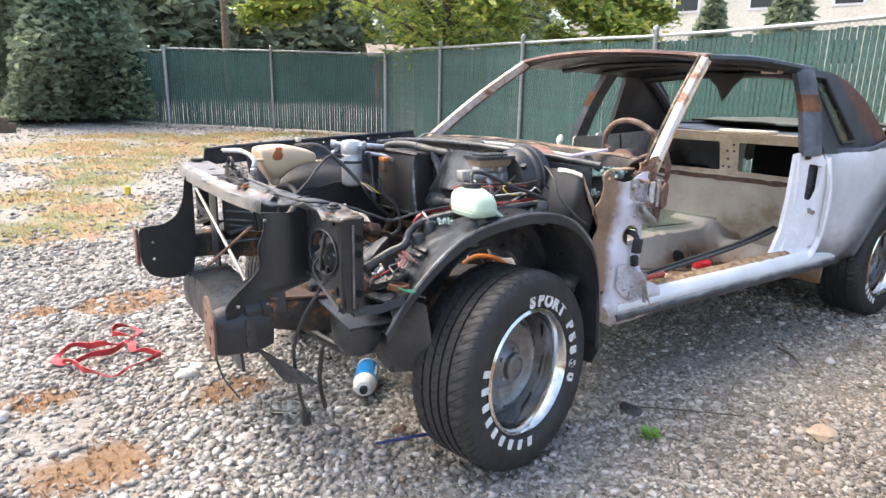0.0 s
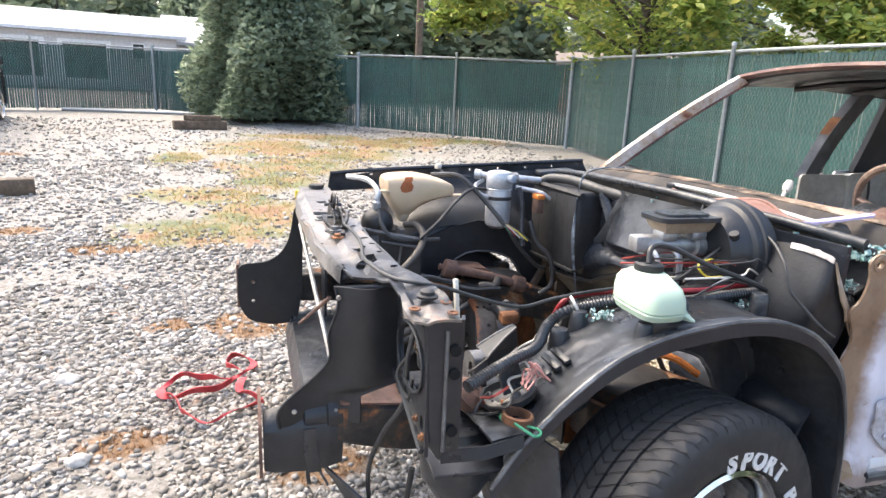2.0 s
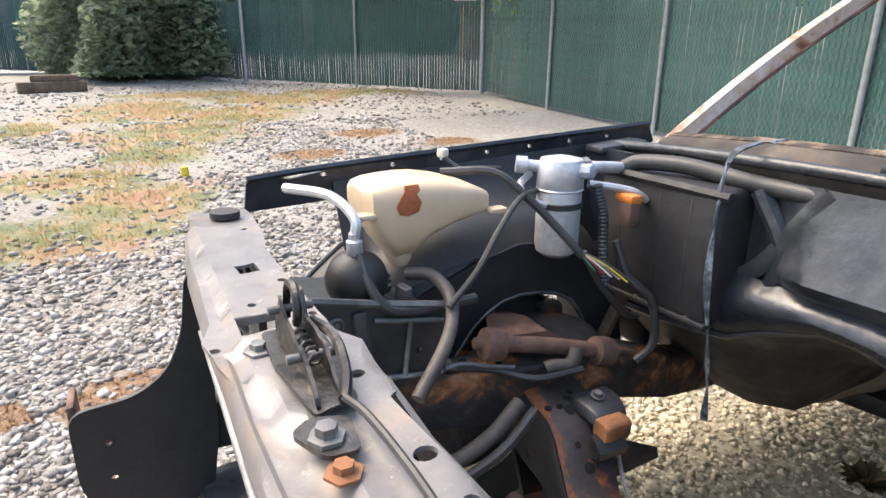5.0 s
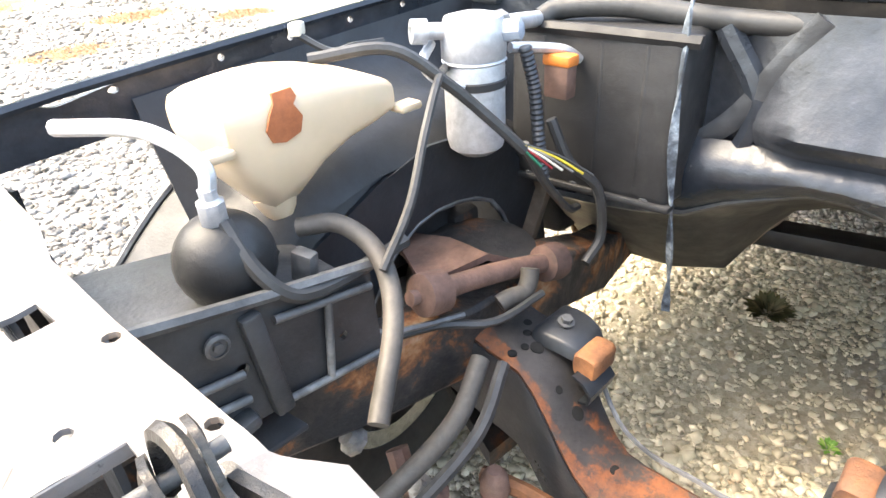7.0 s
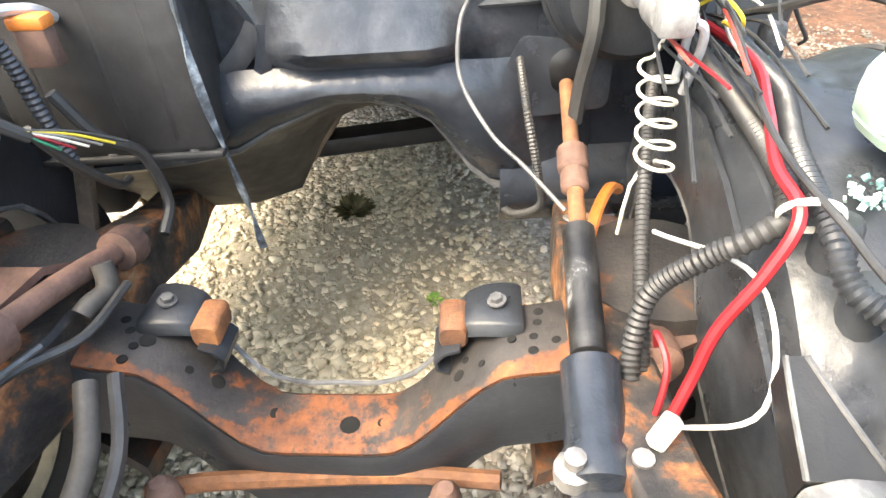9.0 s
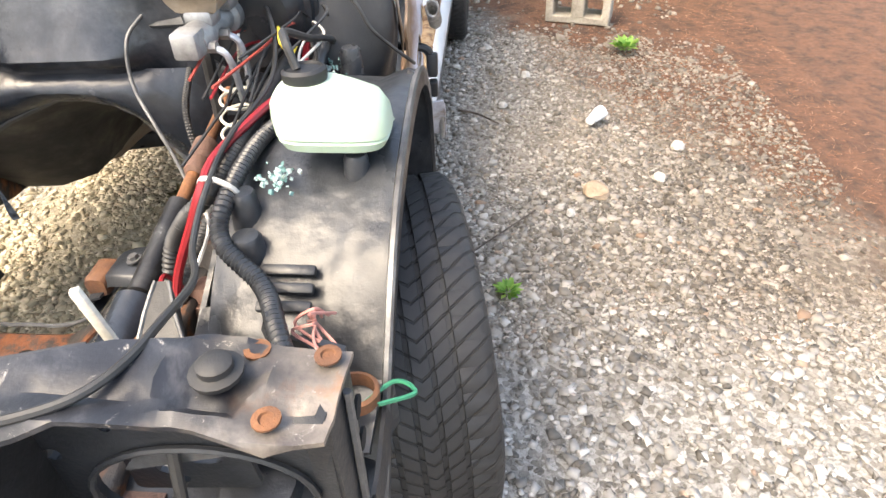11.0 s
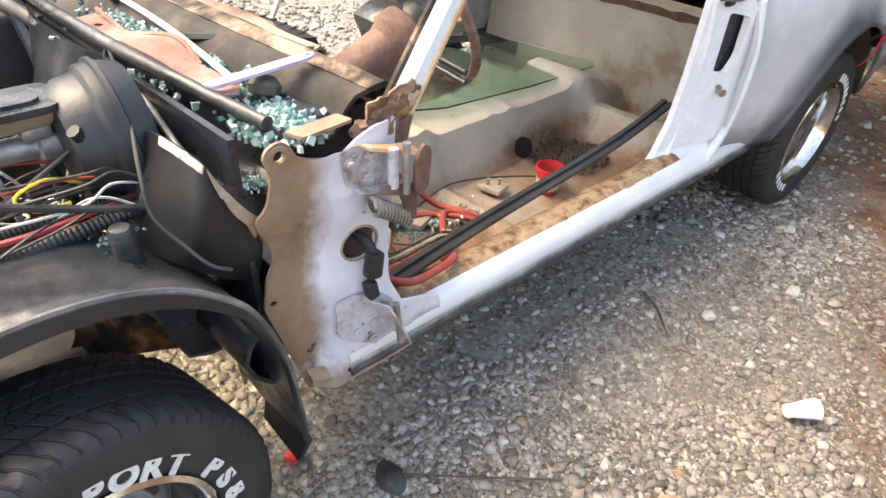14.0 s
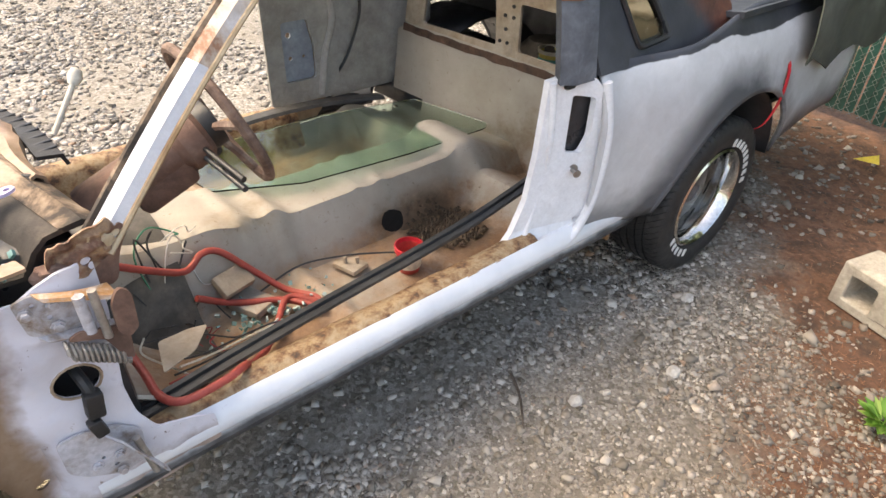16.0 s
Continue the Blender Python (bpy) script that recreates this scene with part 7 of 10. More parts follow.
def support():
    out = [(-0.83, -0.808), (-0.744, -0.814), (-0.743, -0.69), (-0.752, -0.624), (-0.773, -0.567), (-0.785, -0.52), (-0.790, -0.45), (-0.790, -0.368), (-0.795, -0.264), (-0.802, -0.20), (-0.809, -0.125), (-0.794, -0.110), (-0.797, -0.09), (-0.790, 0.01), (-0.817, 0.045), (-0.820, 0.10), (-0.827, 0.252), (-0.828, 0.37), (-0.813, 0.46), (-0.809, 0.67), (-0.912, 0.69), (-0.932, 0.55), (-0.942, 0.408), (-0.942, 0.30), (-0.945, 0.137), (-0.960, 0.085), (-0.952, 0.046), (-0.940, -0.01), (-0.940, -0.10), (-0.935, -0.162), (-0.944, -0.18), (-0.942, -0.24), (-0.925, -0.335), (-0.915, -0.40), (-0.905, -0.46), (-0.893, -0.521), (-0.868, -0.538), (-0.852, -0.557), (-0.834, -0.62), (-0.83, -0.70), (-0.838, -0.765)]
    holes = [rect(-0.872, 0.287, 0.030, 0.036, 0.1), rect(-0.893, 0.085, 0.050, 0.052), circle(-0.836, 0.217, 0.007, 8), circle(-0.891, 0.144, 0.006, 8), circle(-0.828, 0.084, 0.006, 8), circle(-0.822, -0.067, 0.008, 10), circle(-0.815, -0.219, 0.011, 12), circle(-0.930, -0.216, 0.010, 10), circle(-0.949, 0.060, 0.007, 8), rect(-0.832, -0.404, 0.020, 0.040), rect(-0.850, -0.334, 0.026, 0.024, 0.6), circle(-0.862, -0.455, 0.014, 10, 0.018), circle(-0.808, -0.229 - 0.06, 0.009, 10), circle(-0.804, -0.363, 0.008, 10), circle(-0.829, -0.430, 0.007, 8), circle(-0.797, -0.498, 0.009, 10), circle(-0.836, -0.318, 0.007, 8, 0.010), circle(-0.905, -0.43, 0.008, 8), circle(-0.875, 0.60, 0.008, 8), circle(-0.84, 0.50, 0.006, 8)]

    def ridge(y):
        return -0.922 + 0.040 * smooth_step(0.0, -0.26, y) + 0.045 * smooth_step(-0.30, -0.62, y)

    def top_z(x, y):
        z = 0.940 - 0.020 * smooth_step(0.55, 0.83, abs(y)) - 0.013 * smooth_step(ridge(y) + 0.004, ridge(y) - 0.006, x)
        z -= 0.007 * smooth_step(0.050, 0.034, y) * smooth_step(-0.60, -0.50, y)
        z -= 0.006 * math.exp(-((x - ridge(y) - 0.030) / 0.010) ** 2) * smooth_step(0.0, -0.10, y)
        d = math.hypot(x + 0.783, y + 0.716)
        z += 0.007 * math.exp(-((d - 0.041) / 0.008) ** 2) - 0.004 * smooth_step(0.036, 0.026, d)
        z -= 0.007 * smooth_step(-0.802, -0.790, x) * smooth_step(-0.45, -0.30, y) * smooth_step(0.05, -0.05, y)
        return z + 0.0035 * noise.noise((x * 16, y * 9, 1)) + 0.0015 * noise.noise((x * 50, y * 40, 6))
    p = part("support_top", pressed_plate(out, holes, 0.005, 0.014, lambda u, v, w: (u, v, top_z(u, v) - w)), SUPPORT, car, "dented radiator support with bolt holes, grey sheen put in its colour")
    part("hole_flange", rbox((0.052, 0.004, 0.012), (-0.892, 0.112, 0.934), 0.001, 1), SUPPORT, p)
    front = [[(x, y, 0.924), (x - 0.006, y, 0.916), (x - 0.009, y, 0.885)] for x, y in ((-0.912, 0.66), (-0.932, 0.55), (-0.942, 0.40), (-0.942, 0.20), (-0.942, 0.13), (-0.938, 0.0), (-0.938, -0.10), (-0.934, -0.20), (-0.922, -0.335), (-0.903, -0.46))]
    part("support_front_flange", solid_sheet(front, 0.006), SUPPORT, p)
    back = [[(x, y, 0.930), (x + 0.002, y, 0.918), (x + 0.003, y, 0.895)] for x, y in ((-0.757, -0.60), (-0.788, -0.50), (-0.792, -0.37), (-0.804, -0.20), (-0.80, -0.09), (-0.822, 0.06), (-0.829, 0.25), (-0.830, 0.37), (-0.815, 0.60))]
    part("support_back_flange", solid_sheet(back, 0.006), BLACK, p)
    for x, y in ((-0.906, 0.026), (-0.885, -0.215)):
        part("support_bolt", lathe([(0.017, 0.0), (0.017, 0.003), (0.009, 0.004), (0.009, 0.011), (0, 0.012)], (x, y, 0.933), (0, 0, 1), 6), RUST if y < 0 else STEELDARK, p)
    for x, y in ((-0.818, -0.765), (-0.756, -0.797), (-0.752, -0.739)):
        part("support_washer", lathe([(0.011, 0), (0.011, 0.002), (0.006, 0.0025), (0.005, 0.0005), (0, 0.0005)], (x, y, 0.927), (0, 0, 1), 14), RUST, p)
    part("rubber_bumper", lathe([(0.020, 0), (0.021, 0.005), (0.014, 0.007), (0.014, 0.013), (0.010, 0.016), (0, 0.016)], (-0.782, -0.718, 0.932), (0, 0, 1), 16), RUBBER, p, "black rubber bonnet bumper")
    part("rubber_bumper", lathe([(0.02, 0), (0.02, 0.006), (0.028, 0.008), (0.028, 0.02), (0, 0.022)], (-0.86, 0.585, 0.935), (0, 0, 1), 14), RUBBER, p)
    # bonnet latch
    latch = part("bonnet_latch", pressed_plate(round_poly([(-0.898, 0.05), (-0.835, 0.055), (-0.832, -0.02), (-0.842, -0.13), (-0.885, -0.135), (-0.90, -0.03)], 0.008), [circle(-0.845, 0.04, 0.004, 6)], 0.004, 0.015, lambda u, v, w: (u, v, 0.938 + w + 0.004 * noise.noise((u * 40, v * 30, 2)))), LATCHMAT, car, "bent rusty black bonnet latch on the support")
    for x, top in ((-0.880, 0.0), (-0.856, 0.008)):
        part("latch_cheek", pressed_plate(round_poly([(0.052, 0.940), (0.050, 0.975), (0.038, 0.992 + top), (0.018, 0.996 + top), (0.0, 0.975), (-0.035, 0.968), (-0.06, 0.972), (-0.085, 0.958), (-0.125, 0.950), (-0.130, 0.940)], 0.006), [circle(0.028, 0.978, 0.005, 8), circle(-0.055, 0.958, 0.005, 8)], 0.004, 0.012, lambda u, v, w: (x + w + 0.006 * noise.noise((u * 25, v * 30, x * 50)), u, v)), LATCHMAT, latch)
    part("latch_spring", tube([(-0.868 + 0.008 * math.cos(k * 0.9), -0.01 - 0.0022 * k, 0.962 + 0.008 * math.sin(k * 0.9)) for k in range(32)], 0.002, 6, 1), LATCHMAT, latch)
    for y, z in ((0.028, 0.978), (-0.055, 0.958)):
        part("latch_pin", rod((-0.892, y, z), (-0.842, y, z), 0.005), STEELDARK, latch)
    part("latch_hook", tube([(-0.870, 0.035, 0.965), (-0.868, 0.030, 1.004), (-0.866, 0.008, 1.010), (-0.868, -0.012, 0.992), (-0.868, -0.004, 0.972)], 0.005, 6, 4), LATCHMAT, latch)
    part("latch_lever", tube([(-0.846, 0.02, 0.962), (-0.838, -0.04, 0.968), (-0.845, -0.10, 0.958), (-0.858, -0.135, 0.950)], 0.006, 6, 5), LATCHMAT, latch)
    part("latch_plate", plate(round_poly([(-0.914, -0.155), (-0.895, -0.20), (-0.864, -0.202), (-0.858, -0.15), (-0.892, -0.138)], 0.010), [], 0.005, on_z(0.937)), LATCHMAT, latch)
    part("latch_bolt", lathe([(0.017, 0), (0.017, 0.004), (0.010, 0.005), (0.010, 0.014), (0, 0.016)], (-0.887, -0.176, 0.942), (0, 0, 1), 6), STEELDARK, latch)
    # cable along the top
    part("release_cable", tube([(-0.858, -0.135, 0.952), (-0.845, -0.17, 0.946), (-0.839, -0.274, 0.943), (-0.848, -0.367, 0.947), (-0.860, -0.458, 0.946), (-0.856, -0.514, 0.945), (-0.845, -0.566, 0.943), (-0.829, -0.605, 0.941), (-0.81, -0.63, 0.94), (-0.777, -0.645, 0.937), (-0.724, -0.645, 0.925), (-0.62, -0.625, 0.885), (-0.517, -0.574, 0.848), (-0.417, -0.555, 0.858), (-0.287, -0.545, 0.868), (-0.123, -0.564, 0.885), (-0.03, -0.555, 0.93), (0.10, -0.50, 0.97)], 0.0042, 8, 6), HOSE, car, "bonnet release cable")


support()


def lamp_panel(s, shift=0.0):
    """Upright panel that carried the headlamps, and its side post."""
    out = [(0.535, 0.705), (0.535, 0.90), (0.56, 0.917), (0.795, 0.915), (0.80, 0.88), (0.80, 0.645), (0.765, 0.652), (0.64, 0.69)]
    big = circle(0.682, 0.80, 0.100, 30, 0.066, 0.08)
    small = [circle(0.557, 0.77, 0.009, 8), circle(0.588, 0.745, 0.007, 8), circle(0.562, 0.845, 0.008, 8), circle(0.773, 0.702, 0.011, 10, 0.016), circle(0.70, 0.715, 0.007, 8), circle(0.755, 0.895, 0.010, 8, 0.006), circle(0.62, 0.885, 0.006, 8)]

    def tilt(u, v, w):
        return (-0.800 + w, s * u + shift, v)
    p = part("lamp_panel", plate(out, [big] + small, 0.008, tilt), BLACK, car, "black headlamp panel with a large oval hole")
    part("lamp_rim", tube([tilt(u, v, -0.004) for u, v in big] + [tilt(*big[0], -0.004)], 0.0035, 6, 1), BLACK, p)
    part("panel_seam", tube([tilt(u, v, -0.004) for u, v in ((0.545, 0.712), (0.64, 0.70), (0.765, 0.664), (0.795, 0.655))], 0.007, 6, 3), BLACK, p)
    for u, v in ((0.60, 0.715), (0.74, 0.695), (0.785, 0.68), (0.58, 0.90), (0.70, 0.90)):
        part("panel_bolt", lathe([(0.008, 0), (0.008, 0.004), (0.005, 0.005), (0.005, 0.009), (0, 0.010)], tilt(u, v, 0), (-1, 0, 0), 8), RUSTY, p)
    # folded side post with a flanged foot
    post = [[(-0.800 + b, s * 0.782 + shift, z), (-0.797 + b, s * 0.803 + shift, z), (-0.768, s * 0.808 + shift, z), (-0.735, s * 0.806 + shift, z), (-0.728, s * 0.785 + shift, z)] for z, b in ((0.640, 0.022), (0.66, 0.010), (0.70, 0.004), (0.80, 0.0), (0.90, -0.004), (0.917, -0.016))]
    part("side_post", solid_sheet(post, 0.007), BLACK, p)
    part("post_fold", tube([(-0.768, s * 0.811 + shift, 0.66), (-0.768, s * 0.811 + shift, 0.90)], 0.004, 6, 2), STEELDARK, p)
    for z in (0.86, 0.815, 0.70):
        part("post_hole", lathe([(0.011, 0), (0.011, 0.003), (0, 0.003)], (-0.752, s * 0.811 + shift, z), (0, s, 0), 10), HOLE, p)
    part("lower_shelf", rbox((0.17, 0.30, 0.010), pose(-0.69, s * 0.64 + shift, 0.60, s * -5, 0, 0), 0.004), BLACK, p)
    part("lower_lip", solid_sheet([[(-0.77, s * 0.805 + shift, 0.66), (-0.77, s * 0.812 + shift, 0.635)], [(-0.68, s * 0.806 + shift, 0.655), (-0.68, s * 0.812 + shift, 0.63)], [(-0.60, s * 0.804 + shift, 0.668), (-0.60, s * 0.81 + shift, 0.643)]], 0.006), BLACK, p)
    return p


lamp_panel(-1)
SKEW[0] = -0.10
lamp_panel(1, -0.15)
SKEW[0] = None


def front_shields():
    """Plastic air shields in front of the support, and the braces between."""
    far = round_poly([(-0.955, 0.90), (-0.97, 0.80), (-1.0, 0.74), (-1.05, 0.71), (-1.15, 0.705), (-1.15, 0.56), (-1.12, 0.50), (-1.04, 0.475), (-0.95, 0.48), (-0.93, 0.60), (-0.925, 0.92)], 0.03)
    part("air_shield", plate(far, [circle(-1.10, 0.64, 0.006, 8), circle(-1.10, 0.57, 0.006, 8)], 0.008, lambda u, v, w: (u, 0.40 + w + 0.25 * (u + 0.95) * 0.3, v)), PLASTIC, car, "curved black plastic air shield")
    # near shield: bends from the lamp panel to the radiator opening, with a lobe forward below
    sec = []
    for i in range(15):
        z = 0.902 - 0.31 * i / 14
        tip = -0.935 + 0.010 * math.sin(38 * z) - 0.11 * smooth_step(0.765, 0.625, z)
        root = -0.797 if z > 0.66 else -0.88
        row = []
        for j in range(13):
            x = root + (tip - root) * (j / 12) ** 0.8
            k = smooth_step(-0.945, -0.80, x)
            row.append((x, -0.532 - 0.022 * k - 0.02 * math.sin(math.pi * k) - 0.018 * smooth_step(-0.97, -1.10, x) + 0.004 * noise.noise((x * 9, z * 7, 4)), z))
        sec.append(row)
    part("air_shield", solid_sheet(sec, 0.006), PLASTIC, car, "curved black plastic air shield")
    part("shield_edge", tube([r[-1] for r in sec], 0.0035, 6, 2), PLASTIC, car)
    for x, z in ((-1.02, 0.63), (-0.925, 0.88), (-0.93, 0.62)):
        part("shield_rivet", lathe([(0.006, 0), (0.005, 0.003), (0, 0.004)], (x, -0.538 - 0.018 * smooth_step(-0.97, -1.10, x) - 0.004, z), (0, -1, 0), 8), STEEL, car)
    part("rail_end", capped_loft([[(x, -0.43, z0), (x, -0.54, z0 + 0.006), (x, -0.548, z0 + 0.02), (x, -0.548, z1 - 0.015), (x, -0.535, z1), (x, -0.43, z1)] for x, z0, z1 in ((-0.925, 0.535, 0.640), (-0.86, 0.515, 0.632), (-0.77, 0.495, 0.622), (-0.68, 0.485, 0.612))]), RAILRUST, car, "brown rusted end of the frame rail")
    part("rail_flange", solid_sheet([[(x, -0.55, 0.642 - 0.11 * (x + 0.925)), (x, -0.43, 0.645 - 0.11 * (x + 0.925))] for x in (-0.92, -0.84, -0.76, -0.70)], 0.006), BROWNARM, car)
    # shock absorber in its housing behind a rusty bumper plate
    house_ = [[(x, -0.45, 0.585), (x, -0.50, 0.625 - d), (x, -0.53, 0.612 - d), (x, -0.545, 0.585), (x, -0.545, 0.52 + d), (x, -0.535, 0.475 + d), (x, -0.51, 0.462 + d), (x, -0.45, 0.462 + d)] for x, d in ((-1.085, 0.012), (-1.06, 0.004), (-1.0, 0.0), (-0.95, 0.002), (-0.915, 0.012))]
    shock = part("bumper_shock", capped_loft(house_), BLACK, car, "black bumper shock absorber housing")
    part("sleeve", lathe([(0.030, 0.0), (0.036, 0.004), (0.036, 0.05), (0.042, 0.054), (0.042, 0.085), (0.034, 0.09), (0, 0.09)], (-1.0, -0.508, 0.60), (1, 0, 0.02), 20), BLACK, shock)
    part("shock_plate", plate(round_poly([(-0.55, 0.475), (-0.44, 0.475), (-0.44, 0.645), (-0.475, 0.655), (-0.55, 0.60)], 0.012), [circle(-0.525, 0.57, 0.008, 8), circle(-0.47, 0.60, 0.008, 8), rect(-0.50, 0.52, 0.02, 0.03)], 0.007, on_x(-1.095)), BROWNARM, shock, "rusty bumper mounting plate")
    part("shock_strap", solid_sheet([[(-1.0, -0.549, 0.585), (-0.975, -0.549, 0.585)], [(-1.0, -0.549, 0.52), (-0.97, -0.549, 0.52)], [(-0.99, -0.535, 0.468), (-0.96, -0.535, 0.468)]], 0.005), LINER, shock)
    part("diagonal_brace", rod((-0.947, 0.235, 0.875), (-0.906, -0.23, 0.61), 0.0065), STEEL, car, "bare steel support brace")
    part("diagonal_brace", rod((-0.93, -0.42, 0.84), (-0.965, 0.06, 0.60), 0.005), BROWNARM, car)
    part("radiator_side", plate([(0.42, 0.52), (0.42, 0.90), (0.30, 0.90), (0.32, 0.52)], [], 0.008, on_x(-0.86)), BLACK, car)
    part("lower_tie_bar", solid_sheet([[(-0.80, y, 0.50), (-0.90, y, 0.505), (-0.97, y, 0.50), (-0.99, y, 0.44 - 0.02 * abs(y)), (-0.985, y, 0.36)] for y in (0.44, 0.2, 0.0, -0.2, -0.42)], 0.01), LINER, car, "grey dusty lower tie bar")
    part("hanging_valance", solid_sheet([[(-0.97 + 0.03 * k, -0.49 - 0.03 * k, 0.475 - 0.02 * k), (-0.93 + 0.03 * k, -0.51 - 0.03 * k, 0.42 - 0.012 * k), (-0.90 + 0.03 * k, -0.53 - 0.025 * k, 0.37 - 0.006 * k), (-0.88 + 0.025 * k, -0.545 - 0.02 * k, 0.348)] for k in (0, 1, 2, 3)], 0.005), LINER, car, "grey plastic valance hanging loose")


front_shields()


# ---- engine bay fittings ----
PINKWIRE = plain("faded_pink_wire", (0.50, 0.24, 0.21), 0.5)
def accumulator():
    a = part("accumulator", lathe([(0.0, 0.80), (0.030, 0.80), (0.046, 0.812), (0.050, 0.83), (0.050, 0.945), (0.047, 0.955), (0.052, 0.962), (0.052, 1.005), (0.046, 1.022), (0.02, 1.028), (0.0, 1.028)], (-0.16, 0.475, 0), (0, 0, 1), 32), ALU, car, "grey aluminium accumulator can")
    part("clamp_band", lathe([(0.0515, 0.0), (0.0535, 0.002), (0.0535, 0.012), (0.0515, 0.014)], (-0.16, 0.475, 0.915), (0, 0, 1), 32, closed=True), RUBBER, a)
    part("weld_seam", lathe([(0.0505, 0), (0.053, 0.003), (0.0505, 0.006)], (-0.16, 0.475, 0.953), (0, 0, 1), 32, closed=True), ALU, a)
    part("inlet_port", lathe([(0.013, 0.04), (0.013, 0.075), (0.019, 0.076), (0.019, 0.10), (0.009, 0.101), (0.009, 0.085)], (-0.16, 0.475, 1.0), (-0.85, 0.5, 0.08), 14), ALU, a)
    part("outlet_nut", lathe([(0.014, 0.045), (0.022, 0.05), (0.022, 0.075), (0.016, 0.077)], (-0.16, 0.475, 0.998), (1, 0.06, 0), 8), STEEL, a)
    part("outlet_pipe", tube([(-0.10, 0.478, 0.998), (-0.03, 0.48, 0.992), (0.03, 0.485, 0.985)], 0.014, 10, 4), ALU, a)
    part("switch_port", lathe([(0.012, 0.04), (0.017, 0.05), (0.017, 0.075), (0.01, 0.08)], (-0.16, 0.475, 0.995), (0.45, -0.9, 0.1), 8), BLUEGREY, a)
    part("suction_hose", tube([(0.03, 0.485, 0.985), (0.06, 0.46, 1.0), (0.10, 0.36, 1.005), (0.14, 0.22, 0.99), (0.165, 0.08, 0.985)], 0.019, 10, 6), HOSE, car, "black rubber hose along the firewall")
    part("liquid_line", tube([(-0.10, 0.45, 0.965), (-0.04, 0.43, 0.955), (0.0, 0.41, 0.945), (0.03, 0.40, 0.925)], 0.009, 8, 5), ALU, car)
    part("return_line", tube([(-0.21, 0.52, 0.985), (-0.25, 0.50, 0.965), (-0.245, 0.47, 0.94), (-0.21, 0.455, 0.925)], 0.008, 8, 5), ALU, car)


accumulator()


def cream_tank():
    """Washer and overflow bottle with a hole broken through its side."""
    sec = []
    for x, y0, y1, z0, z1, k in ((-0.622, 0.465, 0.57, 0.95, 0.992, 0.0), (-0.613, 0.442, 0.585, 0.925, 1.001, 0.1), (-0.592, 0.432, 0.595, 0.885, 1.007, 0.3), (-0.562, 0.43, 0.60, 0.845, 1.010, 0.5), (-0.525, 0.43, 0.60, 0.85, 1.012, 0.5), (-0.485, 0.43, 0.60, 0.885, 1.010, 0.35), (-0.44, 0.431, 0.595, 0.91, 1.002, 0.15), (-0.395, 0.435, 0.58, 0.922, 0.990, 0.0), (-0.362, 0.443, 0.565, 0.93, 0.975, 0.0), (-0.352, 0.46, 0.55, 0.937, 0.965, 0.0)):
        ym, zm, a, b = (y0 + y1) / 2, (z0 + z1) / 2, (y1 - y0) / 2, (z1 - z0) / 2
        ring = []
        for j in range(32):
            t = 2 * math.pi * j / 32
            c, s_ = math.cos(t), math.sin(t)
            cy, cz = math.copysign(abs(c) ** 0.45, c), math.copysign(abs(s_) ** 0.45, s_)
            ring.append((x, ym + a * cy * (1 - k * max(0.0, -cz) ** 2) - 0.02 * k * max(0.0, -cz), zm + b * cz))
        sec.append(ring)
    tank = part("coolant_bottle", capped_loft(sec), CREAM, car, "aged cream plastic bottle with a broken hole")
    part("spout", lathe([(0.03, 0.0), (0.022, 0.02), (0.014, 0.03), (0.0, 0.032)], (-0.547, 0.485, 0.86), (0, -0.35, -1), 16), CREAM, tank)
    hole = [(-0.553, 0.940), (-0.545, 0.957), (-0.535, 0.968), (-0.533, 0.978), (-0.505, 0.979), (-0.503, 0.969), (-0.511, 0.962), (-0.502, 0.946), (-0.508, 0.928), (-0.53, 0.921), (-0.547, 0.925)]
    part("broken_hole", plate(hole, [], 0.003, lambda u, v, w: (u - 0.018, 0.4275 + 0.012 * smooth_step(0.955, 0.985, v) + w, v + 0.026)), RUSTHOLE, tank, "ragged hole showing rusty brown inside")
    for x, y, z in ((-0.345, 0.44, 0.935), (-0.628, 0.45, 0.95)):
        part("mounting_ear", rbox((0.04, 0.03, 0.012), (x, y, z), 0.005), CREAM, tank)
    part("drain_hose", tube([(-0.545, 0.445, 0.825), (-0.51, 0.40, 0.83), (-0.50, 0.34, 0.80), (-0.54, 0.275, 0.755), (-0.627, 0.213, 0.69)], 0.013, 10, 7), GREYHOSE, car, "grey rubber drain hose")
    part("vapour_hose", tube([(-0.20, 0.50, 0.95), (-0.30, 0.42, 0.96), (-0.38, 0.37, 0.915), (-0.45, 0.33, 0.855), (-0.52, 0.31, 0.80)], 0.0065, 8, 7), HOSE, car)


RUSTHOLE = plain("rust_brown_inside", (0.33, 0.10, 0.035), 0.8)
cream_tank()

